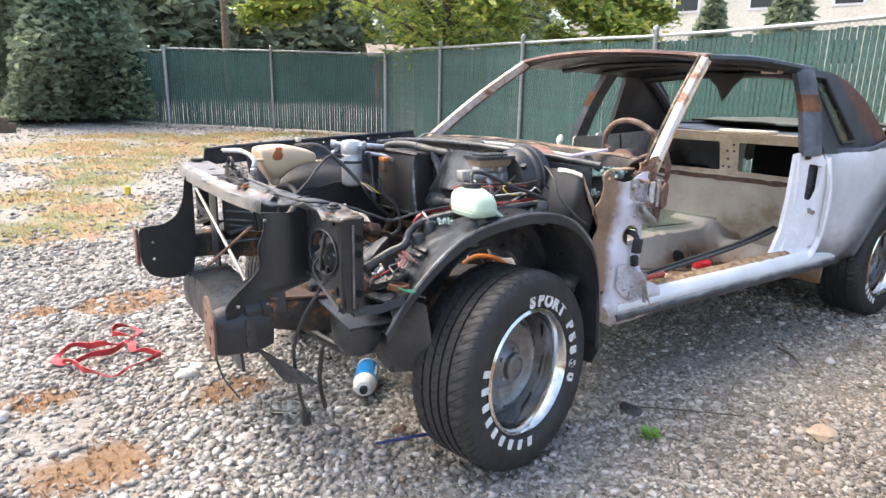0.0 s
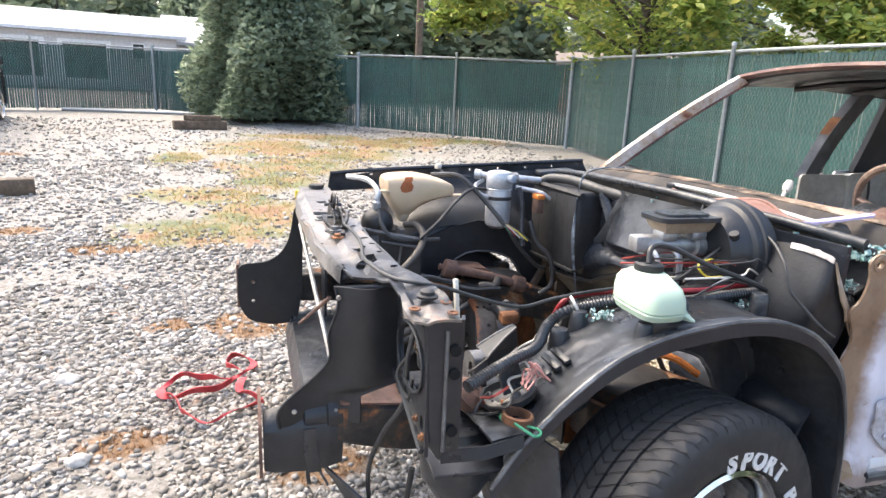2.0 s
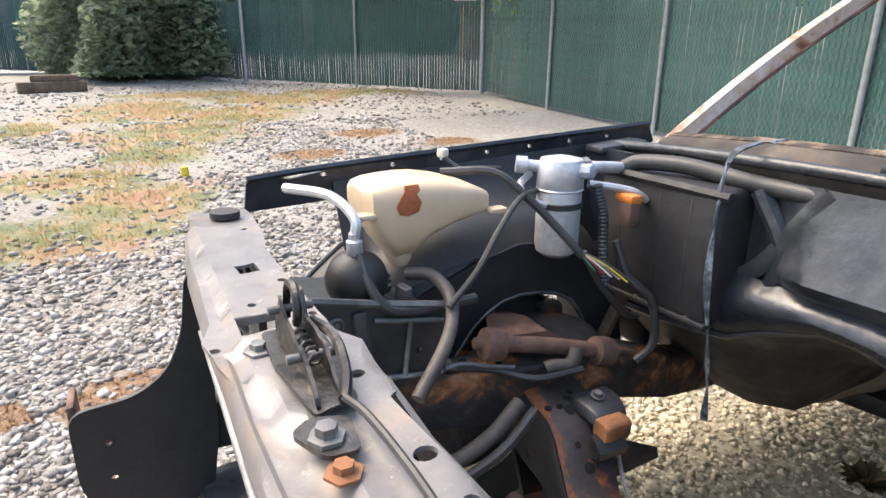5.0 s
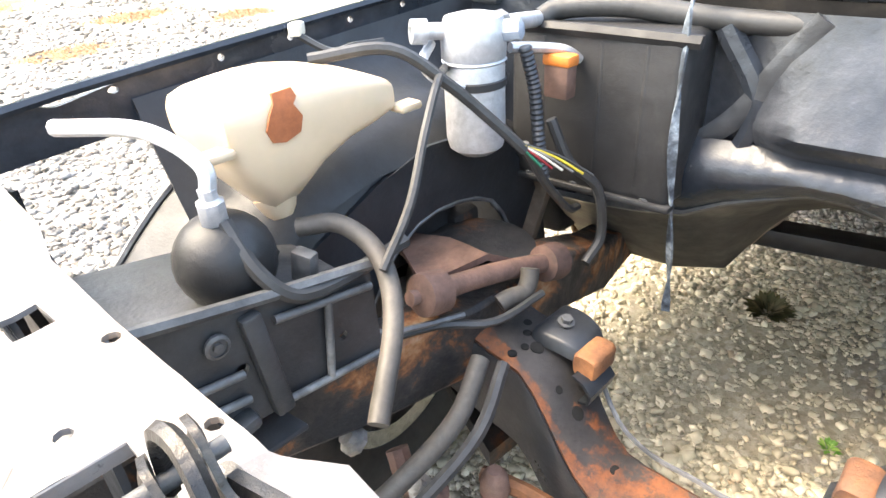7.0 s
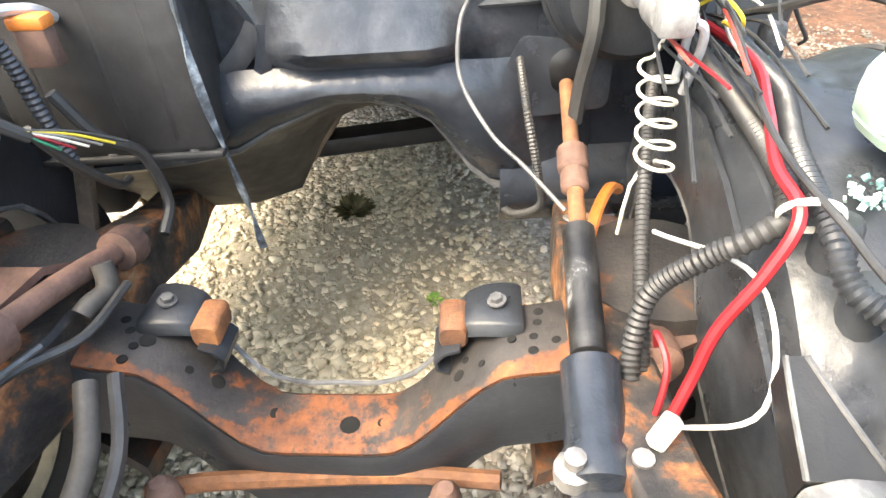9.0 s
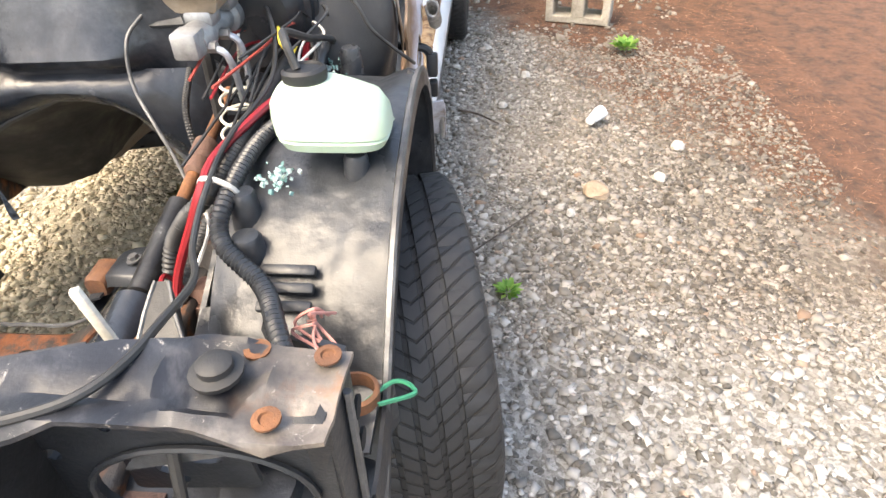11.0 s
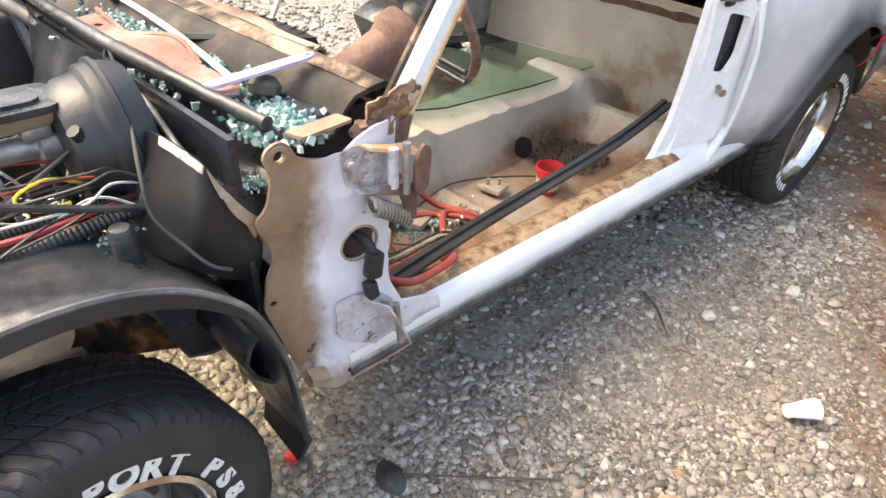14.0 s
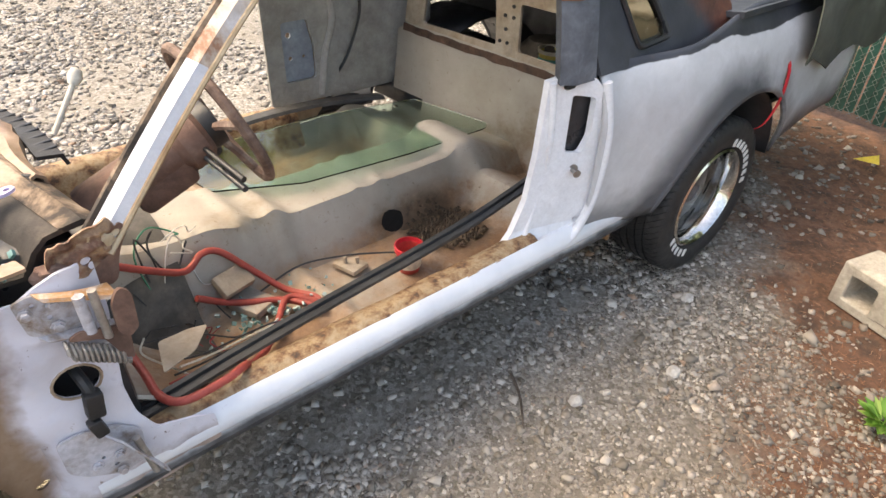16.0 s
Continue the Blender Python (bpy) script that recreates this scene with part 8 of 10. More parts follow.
ball = part("vacuum_ball", lathe([(0.06 * math.sin(math.pi * i / 12), -0.06 * math.cos(math.pi * i / 12)) for i in range(13)], (-0.655, 0.43, 0.835), (0.2, 0.3, 1), 24), PLASTIC, car, "black plastic vacuum ball")
part("ball_nut", lathe([(0.012, 0), (0.016, 0.005), (0.016, 0.03), (0.011, 0.034), (0.011, 0.045)], (-0.66, 0.42, 0.885), (0, 0, 1), 8), ALU, ball)
part("ball_pipe", tube([(-0.66, 0.42, 0.92), (-0.655, 0.43, 0.955), (-0.68, 0.50, 0.985), (-0.74, 0.60, 0.985)], 0.010, 8, 6), ALU, ball)
part("ball_hose", tube([(-0.655, 0.41, 0.89), (-0.65, 0.37, 0.84), (-0.62, 0.35, 0.80), (-0.55, 0.355, 0.785), (-0.43, 0.37, 0.78)], 0.010, 8, 6), HOSE, car)
TRAYGREY = worn("dusty_tray_plastic", [(0.3, (0.018, 0.019, 0.021)), (0.55, (0.045, 0.047, 0.05)), (0.8, (0.10, 0.10, 0.10))], 6, (0.3, 0.5), speck=(0.25, (0.11, 0.105, 0.10)))
tray = part("battery_tray", rbox((0.30, 0.24, 0.012), pose(-0.66, 0.485, 0.775, 0, 10, 0), 0.004), TRAYGREY, car, "empty black battery tray")
wall = [(-0.82, 0.665), (-0.50, 0.635), (-0.505, 0.785), (-0.65, 0.812), (-0.82, 0.85)]
part("tray_wall", plate(wall, [circle(-0.70, 0.735, 0.009, 10), circle(-0.56, 0.70, 0.007, 8)], 0.008, on_y(0.358)), TRAYGREY, tray)
part("tray_lip", tube([(-0.82, 0.354, 0.852), (-0.65, 0.354, 0.814), (-0.505, 0.354, 0.786)], 0.008, 6, 3), STEELDARK, tray)
part("tray_post", rbox((0.026, 0.018, 0.155), pose(-0.672, 0.352, 0.728, 0, -6, 0), 0.005), TRAYGREY, tray)
# ribs are paler than the tray, their highlights put into the colour
for x0, z0, x1, z1 in ((-0.652, 0.782, -0.512, 0.757), (-0.668, 0.664, -0.512, 0.645), (-0.578, 0.768, -0.592, 0.656), (-0.812, 0.752, -0.702, 0.735), (-0.812, 0.715, -0.702, 0.698), (-0.80, 0.69, -0.71, 0.668)):
    part("tray_rib", rod((x0, 0.351, z0), (x1, 0.351, z1), 0.0055), STEELDARK, tray)
part("tray_screw", join(lathe([(0.015, 0.0), (0.015, 0.004), (0.011, 0.006), (0.011, 0.003)], (-0.722, 0.353, 0.787), (0, -1, 0), 14), lathe([(0.006, 0.0), (0.006, 0.007), (0, 0.008)], (-0.722, 0.353, 0.787), (0, -1, 0), 6)), STEELDARK, tray)
part("tray_foot", rbox((0.11, 0.03, 0.02), pose(-0.755, 0.348, 0.665, 0, -10, 0), 0.008), TRAYGREY, tray)
for i in range(3):
    part("tray_clip", rbox((0.05, 0.02, 0.02), pose(-0.60 + 0.01 * i, 0.45 + 0.03 * i, 0.80, 20, 10, 30), 0.004), TRAYGREY, car)
part("relay_clip", rbox((0.02, 0.03, 0.045), pose(-0.575, 0.395, 0.80, 10, 0, 20), 0.004), STEELDARK, car)

# loom from the far side to the heater case
part("wire_loom", tube([(-0.42, 0.55, 1.0), (-0.33, 0.48, 1.005), (-0.27, 0.43, 0.95), (-0.21, 0.39, 0.88), (-0.17, 0.365, 0.83)], 0.009, 8, 6), HOSE, car)
for i in range(6):
    part("cut_wire", tube([(-0.18, 0.37, 0.845), (-0.165 + 0.006 * i, 0.355 - 0.006 * i, 0.82), (-0.15 + 0.012 * i, 0.345 - 0.012 * i, 0.80 - 0.004 * i)], 0.0022, 5, 4), (GREENW, RED, PALE, STEEL, YELLOW, HOSE)[i], car)
part("corrugated_conduit", tube([(-0.10, 0.42, 0.97), (-0.085, 0.41, 0.90), (-0.085, 0.40, 0.82), (-0.08, 0.39, 0.74)], 0.012, 10, 6, ribs=0.008), LINER, car, "ribbed grey wiring conduit")
part("resistor_plug", rbox((0.03, 0.05, 0.06), (-0.02, 0.405, 0.90), 0.006), BROWNARM, car)
part("plug_cap", rbox((0.035, 0.055, 0.02), (-0.02, 0.405, 0.935), 0.006), ORANGE, car)
part("down_cable", tube([(-0.05, 0.40, 0.84), (-0.03, 0.37, 0.76), (0.02, 0.34, 0.70), (0.03, 0.33, 0.60), (-0.02, 0.33, 0.56)], 0.010, 8, 6), HOSE, car)
part("slanted_cable", tube([(-0.17, 0.365, 0.84), (-0.12, 0.36, 0.76), (-0.03, 0.37, 0.67), (0.02, 0.38, 0.65)], 0.008, 8, 5), HOSE, car)
part("strut_board", rbox((0.02, 0.06, 0.22), pose(0.07, 0.52, 0.60, 0, 28, 0), 0.004), BROWNWOOD, car)
part("white_plug", rbox((0.025, 0.02, 0.02), pose(-0.36, 0.66, 1.02, 0, 0, 30), 0.004), PALE, car)
part("plug_wire", tube([(-0.36, 0.655, 1.01), (-0.33, 0.62, 0.985), (-0.30, 0.60, 0.99), (-0.24, 0.60, 0.985)], 0.006, 6, 5), HOSE, car)
part("fender_bolster", rbox((0.16, 0.07, 0.02), pose(0.18, 0.68, 1.0, 0, -4, 0), 0.006), LINER, car)

SEALBLUE = worn("mottled_blue_grey_seal", [(0.35, (0.02, 0.024, 0.03)), (0.5, (0.08, 0.10, 0.125)), (0.65, (0.24, 0.28, 0.32)), (0.8, (0.45, 0.48, 0.5))], 40, (0.4, 0.6))
# strip of torn seal hanging from the cowl
strip = [(0.24, 0.235, 1.075), (0.17, 0.235, 1.07), (0.08, 0.232, 1.05), (0.05, 0.228, 0.98), (0.045, 0.223, 0.88), (0.05, 0.218, 0.76), (0.07, 0.214, 0.62), (0.085, 0.21, 0.52), (0.09, 0.206, 0.445)]
sec = [[p + Vector((0, 0.007 * math.cos(0.5 * i), 0)) + Vector((0.003, 0, 0)), p - Vector((0.004, 0.008 * math.cos(0.5 * i), 0))] for i, p in enumerate(spline(strip, 4))]
part("hanging_seal", solid_sheet(sec, 0.004), SEALBLUE, car, "torn blue-grey seal strip hanging from the cowl")


def master_cylinder():
    mc = part("master_cylinder", lathe([(0.0, 0.0), (0.024, 0.0), (0.026, 0.012), (0.026, 0.05), (0.021, 0.055), (0.021, 0.15), (0.03, 0.155), (0.03, 0.20), (0.05, 0.205), (0.05, 0.22)], (-0.135, -0.455, 0.955), (1, 0.02, -0.05), 18), GREYMETAL, car, "grey brake master cylinder with a covered reservoir")
    part("nose_block", rbox((0.045, 0.042, 0.042), (-0.145, -0.456, 0.958), 0.006), GREYMETAL, mc)
    part("reservoir", capped_loft([[(-0.105 + k, -0.50 + k, z), (0.055 - k, -0.495 + k, z), (0.055 - k, -0.405 - k, z), (-0.105 + k, -0.41 - k, z)] for z, k in ((0.985, 0.02), (0.99, 0.012), (1.005, 0.004), (1.018, 0.0))]), TANLIGHT, mc, "dusty tan reservoir")
    for x in (-0.07, 0.02):
        part("reservoir_neck", rbox((0.05, 0.05, 0.03), (x, -0.455, 0.978), 0.01), GREYMETAL, mc)
    part("reservoir_lid", join(plate(round_poly([(-0.122, -0.51), (0.068, -0.508), (0.068, -0.395), (-0.122, -0.397)], 0.03), [], 0.012, on_z(1.018)), plate(round_poly([(-0.095, -0.49), (0.042, -0.488), (0.042, -0.415), (-0.095, -0.417)], 0.025), [], 0.007, on_z(1.0295))), LINER, mc, "dusty black reservoir lid")
    for dx in (-0.07, 0.0):
        part("brake_pipe", tube([(-0.06 + dx * 0.9, -0.478, 0.945), (-0.06 + dx * 0.9, -0.50, 0.935), (-0.055 + dx * 0.8, -0.505, 0.90), (-0.05 + dx * 0.6, -0.50, 0.84)], 0.006, 8, 5), ALU, mc)
        part("pipe_nut", lathe([(0.010, 0), (0.010, 0.016), (0.006, 0.017)], (-0.06 + dx * 0.9, -0.474, 0.945), (0, -1, 0), 6), STEEL, mc)
    b = part("brake_booster", lathe([(0.0, -0.088), (0.06, -0.088), (0.098, -0.080), (0.113, -0.06), (0.118, -0.03), (0.128, -0.022), (0.132, 0.0), (0.128, 0.02), (0.12, 0.045), (0.07, 0.055), (0.0, 0.055)], (0.135, -0.46, 0.935), (1, 0, 0.03), 32), BLACK, car, "black brake booster drum")
    part("booster_rim", lathe([(0.131, -0.006), (0.137, -0.003), (0.137, 0.005), (0.131, 0.008)], (0.135, -0.46, 0.935), (1, 0, 0.03), 32, closed=True), BLACK, b)
    part("check_valve", tube([(0.09, -0.53, 0.98), (0.07, -0.545, 0.985), (0.06, -0.55, 1.0)], 0.012, 8, 4), PLASTIC, b)


master_cylinder()


def mint_jug():
    sec = []
    for z, x0, x1, y0, y1 in ((0.866, -0.322, -0.240, -0.765, -0.648), (0.871, -0.331, -0.233, -0.780, -0.634), (0.884, -0.335, -0.230, -0.787, -0.627), (0.887, -0.332, -0.232, -0.784, -0.628), (0.890, -0.335, -0.230, -0.788, -0.625), (0.914, -0.333, -0.232, -0.785, -0.622), (0.934, -0.328, -0.236, -0.772, -0.623), (0.944, -0.318, -0.240, -0.745, -0.628), (0.951, -0.300, -0.240, -0.715, -0.637)):
        xm, ym, a, b = (x0 + x1) / 2, (y0 + y1) / 2, (x1 - x0) / 2, (y1 - y0) / 2
        ring = []
        for j in range(32):
            t = 2 * math.pi * j / 32
            c, s_ = math.cos(t), math.sin(t)
            ring.append((xm + a * math.copysign(abs(c) ** 0.5, c), ym + b * math.copysign(abs(s_) ** 0.5, s_), z))
        sec.append(ring)
    jug = part("washer_bottle", capped_loft(sec), MINT, car, "pale green washer fluid bottle with black cap")
    part("filler_cap", lathe([(0.026, -0.012), (0.030, -0.008), (0.032, 0.0), (0.032, 0.010), (0.027, 0.014), (0.025, 0.010), (0.0, 0.008)], (-0.263, -0.667, 0.954), (0.05, 0.05, 1), 28), PLASTIC, jug, "black ribbed cap")
    ear = []
    for x, y, h, w, z in ((-0.252, -0.752, 0.026, 0.024, 0.896), (-0.240, -0.764, 0.017, 0.018, 0.886), (-0.230, -0.771, 0.009, 0.012, 0.876), (-0.222, -0.776, 0.005, 0.009, 0.871), (-0.217, -0.779, 0.003, 0.005, 0.869)):
        ear.append([(x + 0.5 * w * math.cos(k * 0.7854), y + 0.8 * w * math.cos(k * 0.7854), z + h * math.sin(k * 0.7854)) for k in range(8)])
    part("mounting_ear", capped_loft(ear), MINT, jug)
    part("cap_hose", tube([(-0.257, -0.655, 0.962), (-0.24, -0.64, 0.995), (-0.17, -0.62, 0.985), (-0.05, -0.62, 0.935), (0.05, -0.63, 0.90), (0.12, -0.62, 0.87)], 0.0065, 8, 7), HOSE, car)
    return jug


mint_jug()

# looms along the near inner fender
part("conduit", tube([(0.17, -0.55, 0.86), (0.02, -0.545, 0.858), (-0.15, -0.55, 0.852), (-0.285, -0.548, 0.845), (-0.355, -0.540, 0.828), (-0.362, -0.51, 0.80), (-0.350, -0.475, 0.765), (-0.333, -0.43, 0.70), (-0.355, -0.414, 0.63), (-0.40, -0.41, 0.58)], 0.0135, 10, 8, ribs=0.008), HOSE, car, "ribbed black wiring conduit")
part("conduit", tube([(0.17, -0.60, 0.865), (-0.02, -0.612, 0.858), (-0.129, -0.612, 0.853), (-0.26, -0.578, 0.848), (-0.389, -0.567, 0.83), (-0.449, -0.575, 0.80), (-0.509, -0.643, 0.778), (-0.592, -0.685, 0.770), (-0.70, -0.74, 0.75)], 0.0135, 10, 8, ribs=0.008), LINER, car, "ribbed black wiring conduit")
part("conduit", tube([(0.17, -0.52, 0.82), (0.05, -0.50, 0.80), (-0.08, -0.47, 0.75), (-0.22, -0.445, 0.68), (-0.34, -0.43, 0.62), (-0.40, -0.42, 0.56)], 0.011, 10, 8, ribs=0.008), HOSE, car)
part("battery_cable", tube([(0.12, -0.57, 0.87), (-0.06, -0.595, 0.87), (-0.20, -0.565, 0.868), (-0.315, -0.535, 0.858), (-0.385, -0.535, 0.845), (-0.405, -0.512, 0.79), (-0.412, -0.479, 0.72), (-0.425, -0.462, 0.66), (-0.44, -0.445, 0.61)], 0.007, 8, 7), RED, car, "red battery cable")
part("zip_tie", lathe([(0.028, -0.004), (0.031, -0.003), (0.031, 0.003), (0.028, 0.004)], (-0.372, -0.553, 0.834), (0.85, -0.2, 0.45), 20, closed=True), WIREWHITE, car)
rng = random.Random(12)
for i in range(15):
    m = (WIREWHITE, HOSE, HOSE, HOSE, REDHOSE, HOSE, HOSE, RED)[i % 8]
    a = Vector((0.16 - 0.05 * rng.random(), -0.50 - 0.12 * rng.random(), 0.86 + 0.05 * rng.random()))
    b = a + Vector((-0.10 - 0.1 * rng.random(), rng.uniform(-0.05, 0.05), rng.uniform(0.0, 0.05)))
    c = b + Vector((-0.10 - 0.12 * rng.random(), rng.uniform(-0.04, 0.04), rng.uniform(-0.05, 0.01)))
    part("loose_wire", tube([a, a.lerp(b, 0.5) + Vector((0, rng.uniform(-0.02, 0.02), rng.uniform(0, 0.03))), b, c], 0.0026, 5, 6), m, car)
part("yellow_wire", tube([(0.05, -0.53, 0.90), (0.0, -0.555, 0.935), (-0.05, -0.57, 0.925), (-0.03, -0.58, 0.90), (0.02, -0.575, 0.895)], 0.003, 6, 7), YELLOW, car)
pts = []
for i in range(56):
    a = i * 2 * math.pi / 11
    pts.append((-0.05 - 0.0012 * i + 0.026 * math.cos(a), -0.475 + 0.026 * math.sin(a), 0.865 - 0.0024 * i))
part("coiled_brake_pipe", tube([(-0.05, -0.50, 0.94), (-0.03, -0.485, 0.90)] + pts + [(-0.10, -0.45, 0.70), (-0.11, -0.44, 0.62)], 0.0028, 7, 2), PALE, car, "pale coiled brake pipe")
part("ground_cable", tube([(0.17, -0.22, 0.905), (0.12, -0.20, 0.87), (0.09, -0.20, 0.79), (0.04, -0.25, 0.715), (-0.02, -0.30, 0.69), (-0.10, -0.36, 0.657)], 0.0038, 8, 7), STEELDARK, car, "braided ground cable with an eyelet")
part("cable_eyelet", lathe([(0.007, -0.002), (0.015, -0.002), (0.015, 0.002), (0.007, 0.002)], (-0.115, -0.37, 0.652), (0.3, -0.2, 0.9), 16, closed=True), STEEL, car)
part("column_rod", tube([(0.06, -0.395, 1.0), (0.03, -0.40, 0.90), (0.045, -0.39, 0.80), (0.05, -0.385, 0.73)], 0.013, 8, 5), HOSE, car)
part("column_grommet", lathe([(0.0, -0.01), (0.055, -0.01), (0.06, 0.0), (0.045, 0.012), (0.03, 0.02)], (0.185, -0.385, 0.76), (-1, 0, -0.3), 20), PLASTIC, car)
part("column_bracket", plate(round_poly([(-0.46, 0.70), (-0.46, 0.82), (-0.30, 0.83), (-0.27, 0.76), (-0.30, 0.68)], 0.02), [circle(-0.385, 0.755, 0.03, 12)], 0.012, on_x(0.165)), GLOSSBLACK, car)
part("speedo_cable", tube([(0.15, -0.30, 0.80), (0.06, -0.31, 0.74), (0.03, -0.33, 0.64), (0.06, -0.34, 0.56), (0.12, -0.30, 0.50), (0.18, -0.27, 0.48)], 0.008, 8, 7, ribs=0.006), HOSE, car)
part("connector", join(rbox((0.02, 0.02, 0.042), pose(-0.475, -0.425, 0.63, 30, 20, 0), 0.005), lathe([(0.006, -0.002), (0.014, -0.002), (0.014, 0.002), (0.006, 0.002)], (-0.51, -0.41, 0.60), (0, 0, 1), 14, closed=True)), PALE, car, "cream plastic connector")
part("fuel_line", tube([(-0.10, -0.40, 0.60), (-0.05, -0.42, 0.63), (0.02, -0.45, 0.62), (0.08, -0.48, 0.58)], 0.01, 8, 6), ORANGE, car)
part("pink_wire", tube([(-0.36, -0.44, 0.64), (-0.38, -0.43, 0.68), (-0.42, -0.435, 0.66), (-0.44, -0.42, 0.58), (-0.40, -0.40, 0.54)], 0.004, 6, 6), RED, car)
part("thin_wire", tube([(-0.24, -0.45, 0.72), (-0.38, -0.52, 0.76), (-0.50, -0.50, 0.70), (-0.45, -0.44, 0.60)], 0.003, 6, 7), WIREWHITE, car)
part("wooden_peg", rbox((0.010, 0.010, 0.16), pose(-0.66, -0.542, 0.828, -8.6, 0, 20), 0.002), PALE, car)
channel = [[(x, y - w / 2, z), (x + 0.01, y - w / 2 + 0.004, z - 0.05), (x + 0.01, y + w / 2 - 0.004, z - 0.05), (x, y + w / 2, z)] for x, y, z, w in ((-0.50, -0.507, 0.775, 0.018), (-0.54, -0.515, 0.755, 0.04), (-0.59, -0.53, 0.725, 0.07))]
bracket = part("lamp_channel", capped_loft(channel), PLASTIC, car, "tapered black channel with scuffed edges")
for k in (0, 3):
    part("channel_edge", tube([q[k] for q in channel], 0.003, 6, 2), STEELDARK, bracket)
part("channel_end", plate(round_poly([(-0.575, 0.655), (-0.49, 0.655), (-0.495, 0.715), (-0.525, 0.73), (-0.565, 0.725)], 0.008), [round_poly([(-0.555, 0.67), (-0.525, 0.67), (-0.53, 0.705), (-0.55, 0.71)], 0.006)], 0.03, on_x(-0.62)), STEELDARK, bracket)
horn = part("horn", lathe([(0.058, 0.0), (0.062, 0.004), (0.062, 0.016), (0.052, 0.020), (0.046, 0.006), (0.030, 0.004)], (-0.577, -0.668, 0.675), (-0.25, 0.1, 1), 28, closed=True), PLASTIC, car, "black horn with a scuffed dark cone")
part("horn_cone", lathe([(0.048, 0.004), (0.030, 0.006), (0.024, 0.014), (0.012, 0.019), (0, 0.02)], (-0.577, -0.668, 0.675), (-0.25, 0.1, 1), 24), STEELDARK, horn)
for i in range(5):
    part("pink_wire", tube([(-0.53 + 0.004 * i, -0.70 - 0.008 * i, 0.74), (-0.545 - 0.012 * math.sin(2 * i), -0.715, 0.755 + 0.006 * i), (-0.56 + 0.006 * i, -0.70 - 0.014 * math.cos(3 * i), 0.745), (-0.575, -0.72 - 0.008 * i, 0.735)], 0.0022, 5, 6), PINKWIRE, car)
# panel beside the booster: folded top with a torn edge, basin behind it, outer face down to the wheel arch
RIM = [(0.160, -0.580, 0.985), (0.168, -0.635, 0.990), (0.178, -0.690, 0.986), (0.190, -0.726, 0.974), (0.208, -0.732, 0.935), (0.240, -0.733, 0.880), (0.268, -0.728, 0.845)]
FOOT = [(0.080, -0.560, 0.800), (0.095, -0.630, 0.800), (0.120, -0.680, 0.790), (0.155, -0.705, 0.770), (0.190, -0.705, 0.735), (0.225, -0.700, 0.710), (0.255, -0.695, 0.690)]
INNER = [(0.235, -0.480, 0.885), (0.250, -0.560, 0.885), (0.268, -0.630, 0.885), (0.288, -0.680, 0.885), (0.296, -0.698, 0.880), (0.300, -0.710, 0.868), (0.305, -0.715, 0.850)]
rim, foot, inner = [spline([Vector(p) for p in q], 4) for q in (RIM, FOOT, INNER)]
sheet = []
for i, (a, b) in enumerate(zip(rim, foot)):
    crease = 0.010 * math.exp(-((i - 11) / 2.5) ** 2)
    sheet.append([a] + [a.lerp(b, t) + Vector((-crease * math.sin(math.pi * t), -0.012 * math.sin(math.pi * t) - crease * math.sin(math.pi * t), 0.004 * noise.noise((i * 0.4, t * 4, 1)))) for t in (0.12, 0.28, 0.45, 0.62, 0.8)] + [b])
splash = part("splash_plate", solid_sheet(sheet, 0.006), PLASTIC, car, "dusty black side panel with a torn white edge")
basin = []
for i, (a, b) in enumerate(zip(rim, inner)):
    low = Vector((a.x + 0.02, a.y + 0.012, min(a.z, 0.905) - 0.012))
    basin.append([a + Vector((0.004, 0.004, -0.004)), a.lerp(low, 0.6), low, low.lerp(b, 0.5) + Vector((0, 0, -0.006)), b])
part("panel_basin", solid_sheet(basin, 0.005), LINER, splash)
TORNWHITE = worn("chipped_white_edge", [(0.36, (0.08, 0.07, 0.065)), (0.44, (0.38, 0.35, 0.32)), (0.7, (0.62, 0.60, 0.58))], 26, (0.5, 0.7), strength=0.4)
strip = []
for i, a in enumerate(rim[3:13]):
    lift = 0.004 * noise.noise((i * 0.9, 4, 2))
    strip.append([a + Vector((-0.003, -0.008, 0.004 + lift)), a + Vector((-0.006, -0.010, -0.003)), a + Vector((-0.008, -0.011, -0.009 - 0.005 * noise.noise((i * 1.3, 1, 5))))])
part("torn_edge", solid_sheet(strip, 0.003), TORNWHITE, splash, "torn white edge of the panel")
tan = []
for i, a in enumerate(rim[13:25]):
    tan.append([a + Vector((-0.002, -0.006, 0.004)), a + Vector((0.0, -0.010, -0.014)), a + Vector((0.004, -0.013 - 0.004 * noise.noise((i, 2, 2)), -0.032 - 0.016 * noise.noise((i * 0.8, 7, 1)) - 0.002 * i))])
part("corner_bracket", solid_sheet(tan, 0.004), BARETAN, splash, "torn tan corner of the panel")
part("looped_cable", tube([(0.17, -0.36, 0.93), (0.185, -0.29, 0.965), (0.203, -0.255, 1.01), (0.208, -0.275, 1.018), (0.19, -0.36, 0.985), (0.168, -0.48, 0.99), (0.137, -0.585, 0.994), (0.112, -0.665, 0.955), (0.105, -0.70, 0.90), (0.13, -0.735, 0.855), (0.155, -0.765, 0.82), (0.185, -0.772, 0.80)], 0.0036, 8, 7), HOSE, car, "thin black cable looped down the side panel")
part("cowl_wire", tube([(0.19, -0.30, 1.0), (0.185, -0.36, 0.975), (0.165, -0.48, 0.975), (0.155, -0.58, 0.94), (0.12, -0.60, 0.88), (0.10, -0.60, 0.84)], 0.0055, 8, 7), HOSE, car)
